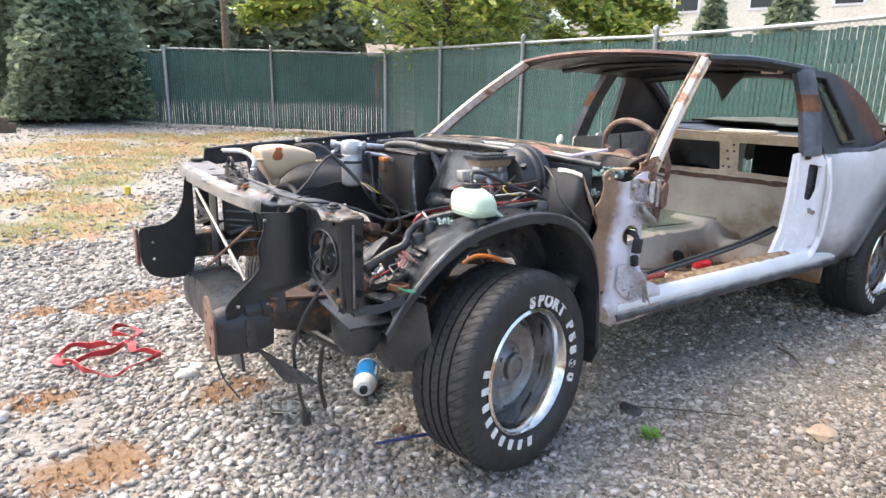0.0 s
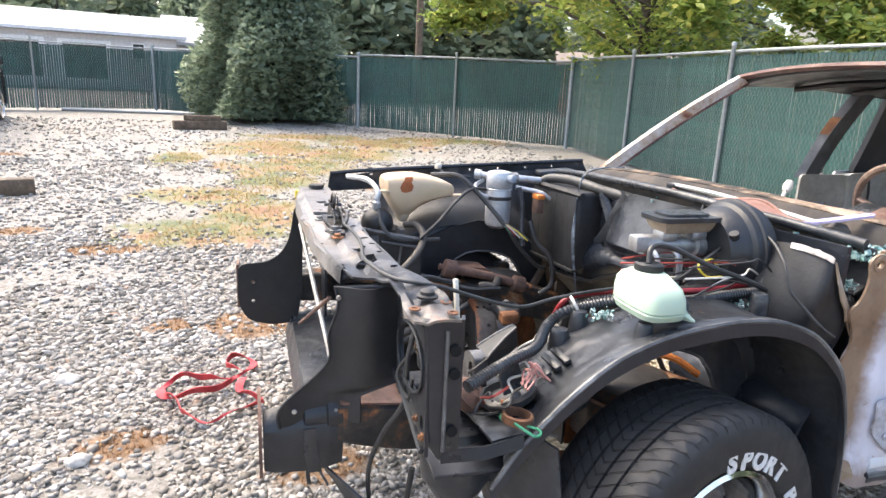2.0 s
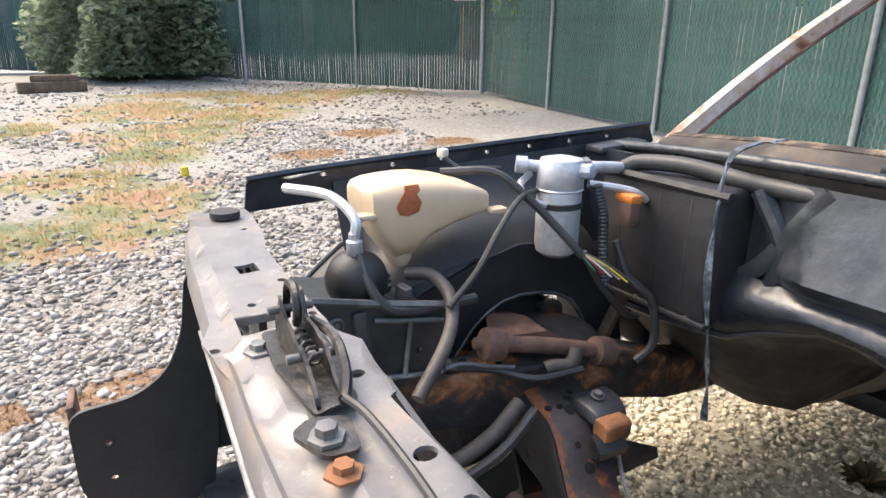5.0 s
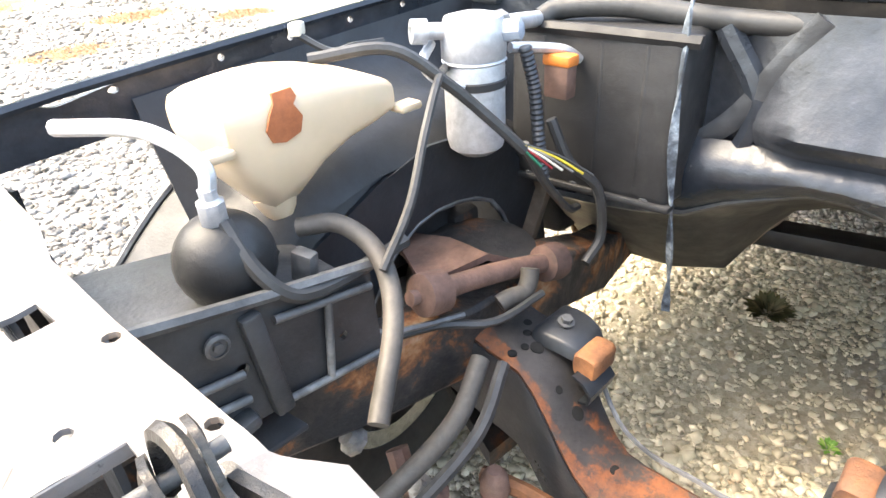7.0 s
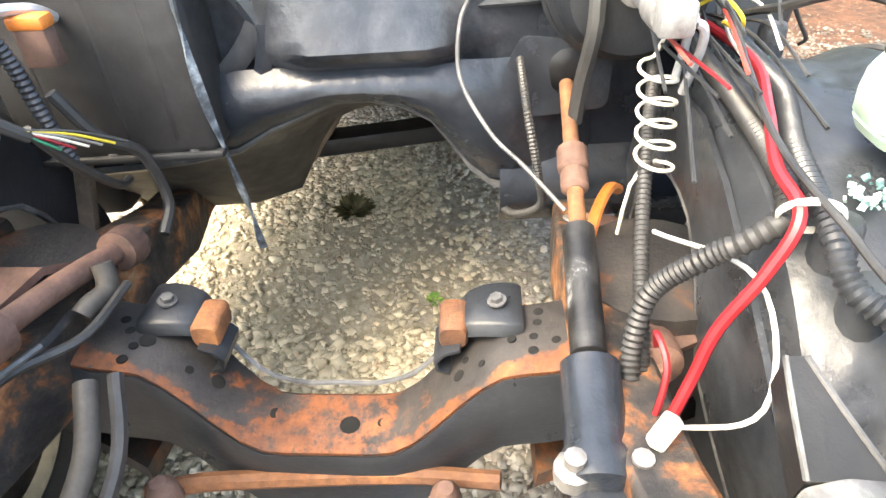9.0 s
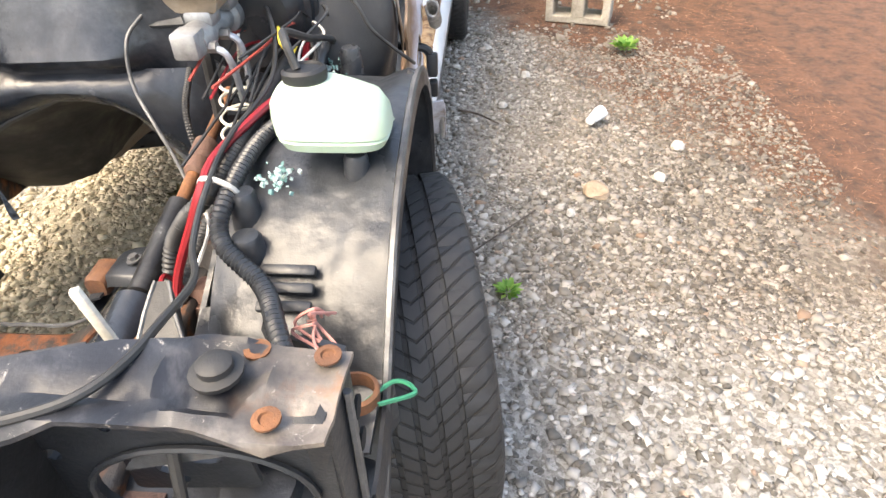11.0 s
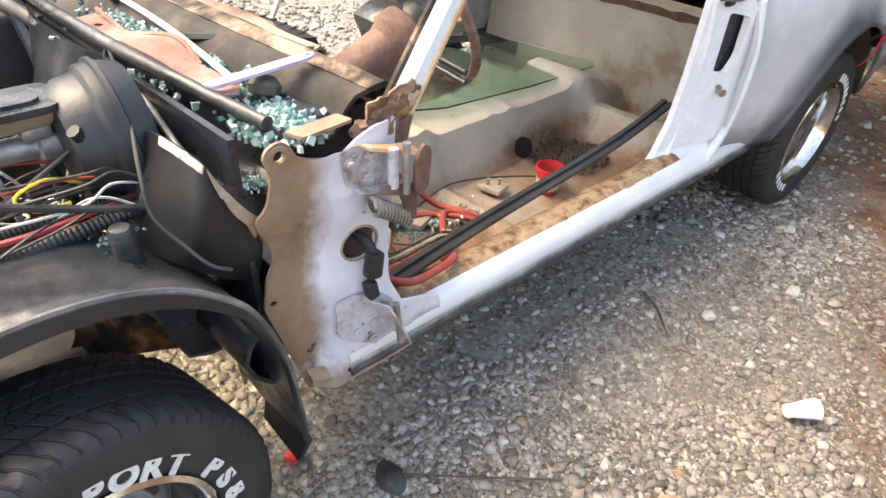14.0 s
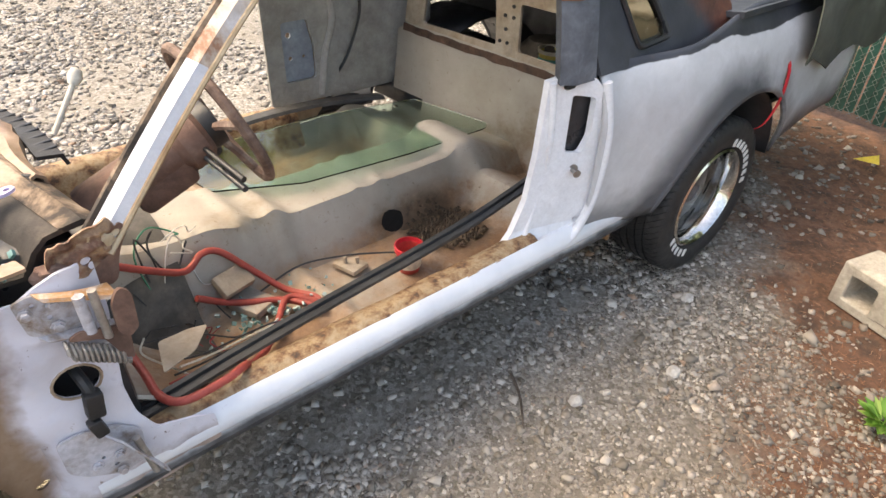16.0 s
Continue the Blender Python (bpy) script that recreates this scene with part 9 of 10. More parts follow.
part("cowl_brace", tube([(0.222, -0.265, 0.985), (0.21, -0.42, 0.972), (0.195, -0.58, 0.962), (0.20, -0.64, 0.940), (0.225, -0.69, 0.905)], 0.006, 8, 5), STEELDARK, car, "thin scuffed brace rod under the cowl")
part("panel_grommet", lathe([(0.0, 0.0), (0.012, 0.0), (0.013, 0.004), (0.007, 0.008), (0, 0.006)], (0.226, -0.375, 0.985), (-1, -0.3, 0.1), 12), HOLE, car)
# rubbish behind the headlamp panel
part("bent_duct", solid_sheet([[(-0.60, -0.70, 0.70), (-0.54, -0.67, 0.70)], [(-0.61, -0.69, 0.74), (-0.55, -0.65, 0.745)], [(-0.59, -0.68, 0.775), (-0.56, -0.665, 0.785)]], 0.004), LINER, car)
part("rusty_ring", lathe([(0.026, 0), (0.032, 0.003), (0.032, 0.018), (0.026, 0.02)], (-0.60, -0.765, 0.675), (0.1, 0, 1), 20, closed=True), RUST, car)
part("horn", lathe([(0.03, 0), (0.045, 0.01), (0.05, 0.03), (0.03, 0.05), (0, 0.05)], (-0.66, -0.60, 0.64), (0.6, -0.3, 0.8), 18), BROWNARM, car)
for i in range(9):
    a = Vector((-0.66 + 0.1 * rng.random(), -0.76 + 0.14 * rng.random(), 0.67 + 0.02 * rng.random()))
    q = [a]
    for j in range(4):
        q.append(q[-1] + Vector((rng.uniform(-0.05, 0.06), rng.uniform(-0.05, 0.05), rng.uniform(-0.02, 0.035))))
    part("lamp_wire", tube(q, 0.003, 5, 6), (HOSE, GREENW, WIREWHITE, ORANGE, HOSE, REDHOSE, GREYHOSE, HOSE, PALE)[i], car)
part("lamp_loom", tube([(-0.78, -0.66, 0.88), (-0.80, -0.655, 0.78), (-0.80, -0.64, 0.68), (-0.84, -0.60, 0.58), (-0.86, -0.56, 0.46), (-0.84, -0.54, 0.30), (-0.82, -0.53, 0.22)], 0.0055, 8, 7), HOSE, car, "hanging lamp wiring")
part("lamp_loom", tube([(-0.79, -0.66, 0.80), (-0.815, -0.63, 0.74), (-0.80, -0.67, 0.70), (-0.80, -0.70, 0.76)], 0.004, 8, 7), HOSE, car)
part("loom_plug", rbox((0.03, 0.03, 0.05), (-0.82, -0.53, 0.20), 0.006), LINER, car)
part("hanging_hose", tube([(-0.74, -0.50, 0.42), (-0.75, -0.49, 0.30), (-0.72, -0.46, 0.18)], 0.008, 8, 5), HOSE, car)
part("hanging_wire", tube([(-0.95, 0.12, 0.40), (-0.96, 0.12, 0.30), (-0.95, 0.13, 0.24), (-0.93, 0.10, 0.12), (-0.88, 0.04, 0.03)], 0.004, 6, 6), HOSE, car)
part("lamp_bulb_plate", plate(round_poly([(-0.60, 0.80), (-0.74, 0.84), (-0.75, 0.86), (-0.62, 0.825)], 0.008), [], 0.003, on_x(-0.785)), STEELDARK, car)
part("lamp_bracket", plate(round_poly([(-0.58, 0.73), (-0.58, 0.80), (-0.70, 0.83), (-0.71, 0.74)], 0.01), [circle(-0.62, 0.77, 0.012, 8), circle(-0.66, 0.785, 0.02, 10, 0.008)], 0.006, on_x(-0.76)), BLACK, car)


# ---- cowl litter ----
def shard_pile(name, label, boxes, count, seed, m, size=1.0):
    rng = np.random.default_rng(seed)
    v, f = [], []
    for i in range(count):
        x0, x1, y0, y1, z = boxes[i % len(boxes)]
        c = np.array([rng.normal((x0 + x1) / 2, (x1 - x0) / 4), rng.normal((y0 + y1) / 2, (y1 - y0) / 4), z + rng.random() ** 2 * 0.018])
        a = rng.uniform(0, 6.28, 3)
        r = size * rng.uniform(0.003, 0.0085)
        e = np.array(Euler(a).to_matrix())
        base = [(-1, -0.8, -0.45), (1, -0.6, -0.45), (0.7, 1, -0.45), (-0.9, 0.7, -0.45), (-0.9, -0.7, 0.45), (0.9, -0.7, 0.45), (0.6, 0.9, 0.45), (-0.8, 0.8, 0.45)]
        k = len(v)
        v += [tuple(c + e @ (np.array(p) * r)) for p in base]
        f += [tuple(k + j for j in q) for q in ((3, 2, 1, 0), (4, 5, 6, 7), (0, 1, 5, 4), (1, 2, 6, 5), (2, 3, 7, 6), (3, 0, 4, 7))]
    return tagged(part(name, (v, f), m, None, smooth=False), label, "broken glass", kind="stuff")


def shard_material():
    n = Nodes("crumbled_green_glass")
    geo = n.nt.nodes.new("ShaderNodeNewGeometry")
    col = n.ramp(geo.outputs["Random Per Island"], [(0.0, (0.10, 0.24, 0.23)), (0.5, (0.32, 0.52, 0.50)), (1.0, (0.72, 0.84, 0.82))])
    n.b.inputs["Transmission Weight"].default_value = 0.35
    return n.finish(col, 0.12)


SHARD = shard_material()
shard_pile("broken_glass", "crumbled green safety glass in the cowl trough", [(0.30, 0.42, -0.72, -0.56, 0.965), (0.30, 0.40, -0.72, -0.60, 0.965), (0.24, 0.40, -0.55, -0.20, 0.985), (0.24, 0.42, -0.25, 0.0, 0.99), (0.27, 0.40, -0.50, 0.20, 0.985)], 3200, 5, SHARD)
shard_pile("broken_glass", "green glass crumbs on the inner fender", [(-0.02, 0.10, -0.68, -0.58, 0.835), (0.245, 0.30, -0.72, -0.66, 0.892), (0.255, 0.29, -0.72, -0.68, 0.90), (-0.37, -0.31, -0.65, -0.60, 0.83)], 200, 8, SHARD, 0.55)
shard_pile("broken_glass", "green glass crumbs scattered on the car floor", [(0.8, 1.15, -0.45, -0.25, 0.325)], 110, 9, SHARD)


def cowl_things():
    pl = thing("rusty_bracket", "torn rusty steel bracket lying in the cowl", "bracket")
    part("plate", plate(round_poly([(0.212, -0.03), (0.262, -0.02), (0.275, -0.15), (0.268, -0.24), (0.312, -0.36), (0.315, -0.45), (0.345, -0.545), (0.325, -0.585), (0.287, -0.58), (0.276, -0.50), (0.256, -0.42), (0.224, -0.30), (0.225, -0.16)], 0.012), [circle(0.245, -0.08, 0.009, 10), circle(0.312, -0.54, 0.007, 10)], 0.005, lambda u, v, w: (u, v, 1.022 + 0.016 * math.sin((v + 0.44) * 14) + 0.25 * max(0.0, u - 0.27) * smooth_step(-0.45, -0.30, v) + w)), BARERUST, pl, "", True)
    part("folded_edge", tube([(0.262, -0.03, 1.032), (0.275, -0.15, 1.012), (0.268, -0.24, 1.032), (0.312, -0.36, 1.05), (0.315, -0.45, 1.022)], 0.005, 6, 4), BARERUST, pl)
    p = tagged(part("plastic_strip", plate(round_poly([(0.272, -0.548), (0.285, -0.575), (0.47, -0.588), (0.488, -0.575), (0.478, -0.561)], 0.008), [circle(0.472, -0.574, 0.006, 10)], 0.006, lambda u, v, w: (u, v, 1.02 + 0.10 * (u - 0.255) + w)), PURPLE), "pale purple plastic trim strip in the cowl", "trim strip")
    w = thing("windscreen_wiper", "pale wiper arm lying over broken glass", "wiper")
    part("arm", tube([(0.326, 0.056, 1.035), (0.332, -0.12, 1.036), (0.338, -0.30, 1.03), (0.334, -0.545, 1.02)], 0.007, 6, 5), WIREWHITE, w)
    part("joint", rbox((0.03, 0.04, 0.02), (0.326, 0.056, 1.03), 0.006), BLACK, w)
    part("blade", tube([(0.36, -0.28, 1.02), (0.42, -0.36, 1.025), (0.46, -0.46, 1.02), (0.52, -0.52, 1.03)], 0.010, 6, 6), PLASTIC, w, "black rubber blade")
    lump = tagged(part("foam_lump", lathe([(0.0, -0.02), (0.028, -0.012), (0.032, 0.004), (0.018, 0.02), (0, 0.024)], (0.385, -0.56, 1.0), (0.3, 0.2, 1), 9), GREYHOSE, smooth=True), "grey foam lump among glass crumbs", "foam")
    c = tagged(part("cardboard_piece", plate(round_poly([(0.33, -0.725), (0.345, -0.762), (0.45, -0.75), (0.44, -0.715)], 0.006), [], 0.006, lambda u, v, w: (u, v, 0.985 + w)), BARETAN), "tan board piece on the cowl end", "board")
    # bare tan ledge behind the rail with a strip of black vent slats
    def ledge(y):
        return 0.415 + 0.075 * smooth_step(0.10, -0.35, y) + 0.03 * smooth_step(-0.35, -0.60, y)
    sec = []
    for i in range(24):
        y = 0.30 - 0.036 * i
        x, w = ledge(y), 0.055 - 0.03 * smooth_step(-0.2, -0.5, y)
        sec.append([(x, y, 1.036 + 0.004 * noise.noise((i * 0.5, 1, 1))), (x + 0.5 * w, y, 1.041), (x + w + 0.006 * noise.noise((i * 0.9, 2, 1)), y, 1.030), (x + w + 0.004, y, 1.005)])
    part("dash_ledge", solid_sheet(sec, 0.006), BARETAN, car, "bare tan ledge of the stripped dash")
    part("vent_body", solid_sheet([[(ledge(y) + 0.052, y, 1.016), (ledge(y) + 0.100, y, 1.010), (ledge(y) + 0.108, y, 0.985)] for y in [-0.08 - 0.04 * k for k in range(9)]], 0.008), PLASTIC, car, "black dash vent strip")
    for k in range(8):
        y = -0.10 - 0.038 * k
        part("vent_slat", rbox((0.050, 0.006, 0.018), pose(ledge(y) + 0.076, y, 1.006, 20, 0, 18), 0.002), LINER, car)


BARERUST = worn("pinkish_rusted_plate", [(0.3, (0.16, 0.07, 0.05)), (0.55, (0.32, 0.18, 0.14)), (0.75, (0.46, 0.34, 0.30))], 8, (0.6, 0.85))
PURPLE = plain("pale_purple_plastic", (0.50, 0.44, 0.66), 0.4)
cowl_things()


# ---- inside the cabin ----
def steering_wheel():
    n = Vector((0.92, 0, 0.38)).normalized()
    c = Vector((0.955, -0.33, 0.975))
    col = part("steering_column", join(lathe([(0.05, 0), (0.055, 0.02), (0.055, 0.24), (0.075, 0.26), (0.075, 0.31), (0.05, 0.33)], c - n * 0.38, n, 20), rbox((0.16, 0.10, 0.10), pose(0.78, -0.33, 0.86, 0, -22, 0), 0.02)), BROWNARM, car, "brown steering column without its shroud")
    up = n.cross(Vector((0, 1, 0))).normalized()
    ring = [c + 0.188 * (math.cos(a) * Vector((0, 1, 0)) + math.sin(a) * up) for a in [2 * math.pi * i / 40 for i in range(41)]]
    sw = part("steering_wheel", tube(ring, 0.0135, 8, 1), RIMBROWN, car, "rusty bare steering wheel rim")
    for a in (radians(15), radians(165), radians(-90)):
        tip = c + 0.185 * (math.cos(a) * Vector((0, 1, 0)) + math.sin(a) * up)
        part("spoke", tube([c - n * 0.05, c.lerp(tip, 0.5) - n * 0.02, tip], 0.011, 6, 4), RIMBROWN, sw)
    part("hub", lathe([(0.05, -0.07), (0.06, -0.05), (0.06, -0.02), (0, -0.015)], c, n, 18), PLASTIC, sw)
    for dz, m in ((-0.06, LINER), (-0.035, PLASTIC)):
        part("stalk", rod(c + Vector((-0.08, -0.05, dz)), c + Vector((-0.05, -0.22, dz - 0.03)), 0.006, 0.008), m, col)
    part("ignition_box", rbox((0.10, 0.13, 0.16), pose(0.88, -0.27, 0.93, 0, -22, 0), 0.02), LINER, col)
    part("gear_lever", join(rod((0.62, -0.10, 0.93), (0.70, -0.07, 1.03), 0.007), lathe([(0.012, 0), (0.018, 0.02), (0.012, 0.04), (0, 0.042)], (0.70, -0.07, 1.03), (0.5, 0.2, 0.8), 12)), PALE, car)


RIMBROWN = worn("rusty_bare_rim", [(0.3, (0.07, 0.04, 0.03)), (0.55, (0.20, 0.13, 0.10)), (0.75, (0.40, 0.32, 0.26))], 16, (0.6, 0.85), strength=0.5)
steering_wheel()

# loose glass on the tunnel
pane = plate(round_poly([(0.98, 0.26), (1.02, 0.06), (1.31, -0.06), (1.75, -0.085), (2.16, -0.075), (2.20, -0.04), (2.09, 0.334), (1.61, 0.40), (1.2, 0.38)], 0.02), [circle(1.90, 0.30, 0.010, 10), circle(1.97, 0.31, 0.010, 10)], 0.006, lambda u, v, w: (u, v + 0.03, 0.525 - 0.022 * (u - 1.3) + 0.02 * (v - 0.1) + w))
tagged(part("door_glass", pane, GLASS), "loose dusty green-tinted side window lying on the tunnel", "glass")


def red_cup():
    c = thing("paint_tub", "empty red-rimmed plastic tub standing on the floor", "tub", (1.475, -0.415, 0.305))
    part("body", lathe([(0.0, 0.0), (0.036, 0.0), (0.038, 0.005), (0.046, 0.085), (0.043, 0.085), (0.035, 0.008), (0.0, 0.008)], n=24), BARERED, c)
    part("rim", lathe([(0.043, 0.078), (0.050, 0.08), (0.051, 0.10), (0.046, 0.101), (0.044, 0.082)], n=24, closed=True), BRIGHTRED, c, "bright red rim")
    part("paper_label", lathe([(0.0415, 0.02), (0.0455, 0.062)], n=24, caps=False), PALE, c)


BRIGHTRED = plain("bright_red_plastic", (0.62, 0.03, 0.045), 0.35)
BARERED = plain("dusty_red_plastic", (0.50, 0.06, 0.05), 0.45)
red_cup()


def boot_tub():
    c = thing("food_tub", "small yellow and teal plastic tub in the boot", "tub", (2.70, 0.10, 0.54))
    part("body", lathe([(0.0, 0.0), (0.05, 0.0), (0.062, 0.15), (0.058, 0.15), (0.0, 0.02)], n=22), YELLOWPALE, c)
    part("rim", lathe([(0.062, 0.148), (0.068, 0.15), (0.068, 0.165), (0.060, 0.165)], n=22, closed=True), PALE, c)
    part("band", lathe([(0.0565, 0.06), (0.0625, 0.13)], n=22, caps=False), TEAL, c)


YELLOWPALE = plain("pale_yellow_plastic", (0.62, 0.52, 0.14), 0.45)
TEAL = plain("teal_label", (0.10, 0.42, 0.40), 0.45)
boot_tub()
b = tagged(part("boot_liner", lathe([(0.0, 0.0), (0.16, 0.0), (0.15, 0.10), (0.08, 0.17), (0, 0.18)], (2.78, 0.22, 0.535), (0, 0, 1), 16), GREYHOSE), "grey lump of trim in the boot", "trim")

hose = thing("red_hose", "dull red rubber hose coiled loosely on the car floor", "hose")
part("coil", tube([(0.60, -0.27, 0.64), (0.70, -0.25, 0.56), (0.80, -0.236, 0.50), (0.866, -0.203, 0.515), (0.921, -0.20, 0.495), (0.996, -0.23, 0.41), (1.07, -0.29, 0.335), (1.128, -0.386, 0.335), (1.116, -0.434, 0.33), (1.093, -0.40, 0.335), (1.039, -0.335, 0.335), (0.95, -0.295, 0.345), (0.88, -0.272, 0.365), (0.804, -0.272, 0.42)], 0.0105, 10, 8), REDHOSE, hose)
part("coil", tube([(1.122, -0.41, 0.335), (1.053, -0.345, 0.345), (0.978, -0.417, 0.335), (0.90, -0.505, 0.34), (0.82, -0.61, 0.42), (0.77, -0.69, 0.505), (0.717, -0.715, 0.517), (0.62, -0.718, 0.517), (0.581, -0.668, 0.513), (0.577, -0.576, 0.51), (0.57, -0.45, 0.50)], 0.0105, 10, 8), REDHOSE, hose)
for i in range(5):
    q = [(0.60 + 0.02 * i, -0.60 + 0.02 * i, 0.45), (0.75, -0.55 + 0.015 * i, 0.41), (0.88 + 0.02 * i, -0.48 + 0.01 * i, 0.36), (0.98, -0.42 - 0.02 * i, 0.35)]
    tagged(part("loose_cable", tube(q, 0.003, 5, 7), (WIREWHITE, REDHOSE, HOSE, PALE, HOSE)[i]), "thin loose cable lying on the car floor", "cable")
tagged(part("loose_cable", tube([(1.0, -0.26, 0.34), (1.15, -0.24, 0.36), (1.3, -0.26, 0.345), (1.42, -0.31, 0.335), (1.5, -0.36, 0.33)], 0.0035, 5, 7), HOSE), "thin black cable lying on the car floor", "cable")

rng = random.Random(77)
for i in range(16):
    p = Vector((rng.uniform(0.62, 0.82), rng.uniform(-0.42, -0.18), 0.0))
    p.z = floor_z(p.x, p.y) + rng.uniform(0.02, 0.09)
    q = [p]
    for j in range(4):
        w = q[-1] + Vector((rng.uniform(-0.03, 0.08), rng.uniform(-0.07, 0.06), 0))
        w.z = floor_z(w.x, w.y) + 0.012 + (0.05 * rng.random() if j < 2 else 0.0)
        q.append(w)
    tagged(part("loose_wire", tube(q, rng.uniform(0.0018, 0.003), 5, 6), (HOSE, HOSE, WIREWHITE, GREENW, HOSE, RED, PALE, HOSE)[i % 8]), "thin cut wire lying on the car floor", "wire", "cut wires on the floor")
tagged(part("metal_box", rbox((0.11, 0.075, 0.035), pose(0.93, -0.235, 0.40, 32, 0, 14), 0.006), TANLIGHT), "small tan metal box on the tunnel side", "box")
for i in range(9):
    x, y = rng.uniform(0.75, 1.85), rng.uniform(-0.56, -0.30)
    tagged(part("rust_flake", plate(round_poly([(rng.uniform(0.006, 0.018) * math.cos(a), rng.uniform(0.006, 0.018) * math.sin(a)) for a in (0.2, 1.3, 2.4, 3.6, 4.9)], 0.002), [], 0.002, lambda u, v, w: (x + u, y + v, floor_z(x, y) + 0.006 + w)), DARKRUST), "flake of rust on the car floor", "flake", "rust flakes on the floor")

trim = thing("sill_trim", "long black rubber sill trim lying askew in the doorway", "trim")
sec = []
for i in range(24):
    t = i / 23
    p = Vector((0.53 + 1.42 * t, -0.672 + 0.14 * t + 0.012 * math.sin(6 * t), 0.488 + 0.002 * t + 0.07 * t * t))
    sec.append([p + Vector((0, -0.022, 0.0)), p + Vector((0, -0.021, 0.009)), p + Vector((0, -0.007, 0.012)), p + Vector((0, -0.005, 0.005)), p + Vector((0, 0.005, 0.005)), p + Vector((0, 0.007, 0.014)), p + Vector((0, 0.024, 0.012)), p + Vector((0, 0.025, 0.0))])
part("strip", capped_loft(sec), HOSE, trim)
part("cord", tube([(1.94, -0.555, 0.56), (1.99, -0.57, 0.60), (2.02, -0.58, 0.66)], 0.005, 6, 5), HOSE, trim)
tagged(part("sill_trim", capped_loft([[Vector((1.25 + 0.75 * t, 0.59 - 0.10 * t, 0.50 + 0.03 * math.sin(3 * t))) + Vector(q) for q in ((0, -0.03, 0), (0, -0.02, 0.012), (0, 0.03, 0.012), (0, 0.035, 0))] for t in [i / 12 for i in range(13)]]), HOSE), "black rubber trim lying along the far sill", "trim")
card = plate(round_poly([(0.648, -0.411), (0.735, -0.40), (0.783, -0.408), (0.717, -0.492), (0.622, -0.534)], 0.012), [], 0.003, lambda u, v, w: (u, v, 0.44 - 0.10 * (u - 0.66) + w))
tagged(part("cardboard_piece", card, TANLIGHT), "torn piece of tan cardboard on the floor", "cardboard")
part("floor_patch", plate([(1.545 + 0.045 * math.cos(a) * (1 + 0.3 * noise.noise((a, 0, 0))), 0.30 + 0.035 * math.sin(a)) for a in [2 * math.pi * i / 12 for i in range(12)]], [], 0.004, lambda u, v, w: (u, -0.225 + (v - 0.30) * 0.6 + w, 0.375 + (v - 0.30) * 1.0)), HOLE, car)


def dirt_heap():
    rng = np.random.default_rng(3)
    v, f = [], []
    for i in range(420):
        a, r = rng.uniform(0, 6.28), rng.random() ** 0.7
        x, y = 1.74 + 0.17 * r * math.cos(a), -0.30 + 0.13 * r * math.sin(a)
        s = rng.uniform(0.004, 0.013)
        k = len(v)
        for q in ((-1, -1, 0), (1, -0.8, 0), (0.8, 1, 0), (-1, 0.7, 0), (0, 0, 1.1)):
            v.append((x + q[0] * s * rng.uniform(0.6, 1.2), y + q[1] * s, floor_z(x, y) + 0.004 + q[2] * s))
        f += [(k, k + 1, k + 4), (k + 1, k + 2, k + 4), (k + 2, k + 3, k + 4), (k + 3, k, k + 4)]
    tagged(part("dirt_heap", (v, f), DIRT, smooth=False), "damp brown dirt heaped in the rear footwell", "dirt", kind="stuff")


DIRT = worn("damp_dirt", [(0.3, (0.035, 0.024, 0.016)), (0.7, (0.12, 0.085, 0.055))], 20, (0.85, 0.95))
dirt_heap()

# ---- tail of the car ----
def tail_cover():
    sec = []
    for i in range(13):
        x = 3.05 + 0.10 * i
        row = []
        for j in range(33):
            t = j / 32
            drop = 0.83 + 0.03 * math.sin(i * 1.3) - 0.06 * smooth_step(3.05, 3.3, x)
            half = side_y(min(x, 3.8), 0.85) + 0.035
            if t < 0.28:
                k = t / 0.28
                p = (x, -half - 0.012, drop + (1.08 - drop) * k)
            elif t > 0.72:
                k = (1 - t) / 0.28
                p = (x, half + 0.012, drop + (1.08 - drop) * k)
            else:
                k = (t - 0.28) / 0.44
                p = (x, -half + 2 * half * k, 1.10 + 0.01 * math.sin(9 * k))
            q = Vector(p)
            q += 0.022 * noise.noise_vector(q * 5)
            row.append(tuple(q))
        sec.append(row)
    c = part("car_cover", solid_sheet(sec, 0.006), COVER)
    tagged(c, "grey-green fabric cover bunched over the car's tail", "cover")
    st = [(3.0, -0.80, 0.90), (2.985, -0.845, 0.82), (2.98, -0.85, 0.70), (2.96, -0.83, 0.60), (2.945, -0.79, 0.56)]
    sec = [[p + Vector((-0.009, 0, 0)), p + Vector((0.009, -0.002, 0))] for p in spline(st, 5)]
    tagged(part("tie_strap", solid_sheet(sec, 0.003), BRIGHTRED), "red tie strap holding the car cover", "strap")


COVER = worn("grey_green_cover_cloth", [(0.3, (0.045, 0.052, 0.042)), (0.6, (0.085, 0.092, 0.075)), (0.8, (0.15, 0.155, 0.135))], 3, (0.7, 0.9), strength=0.4)
tail_cover()


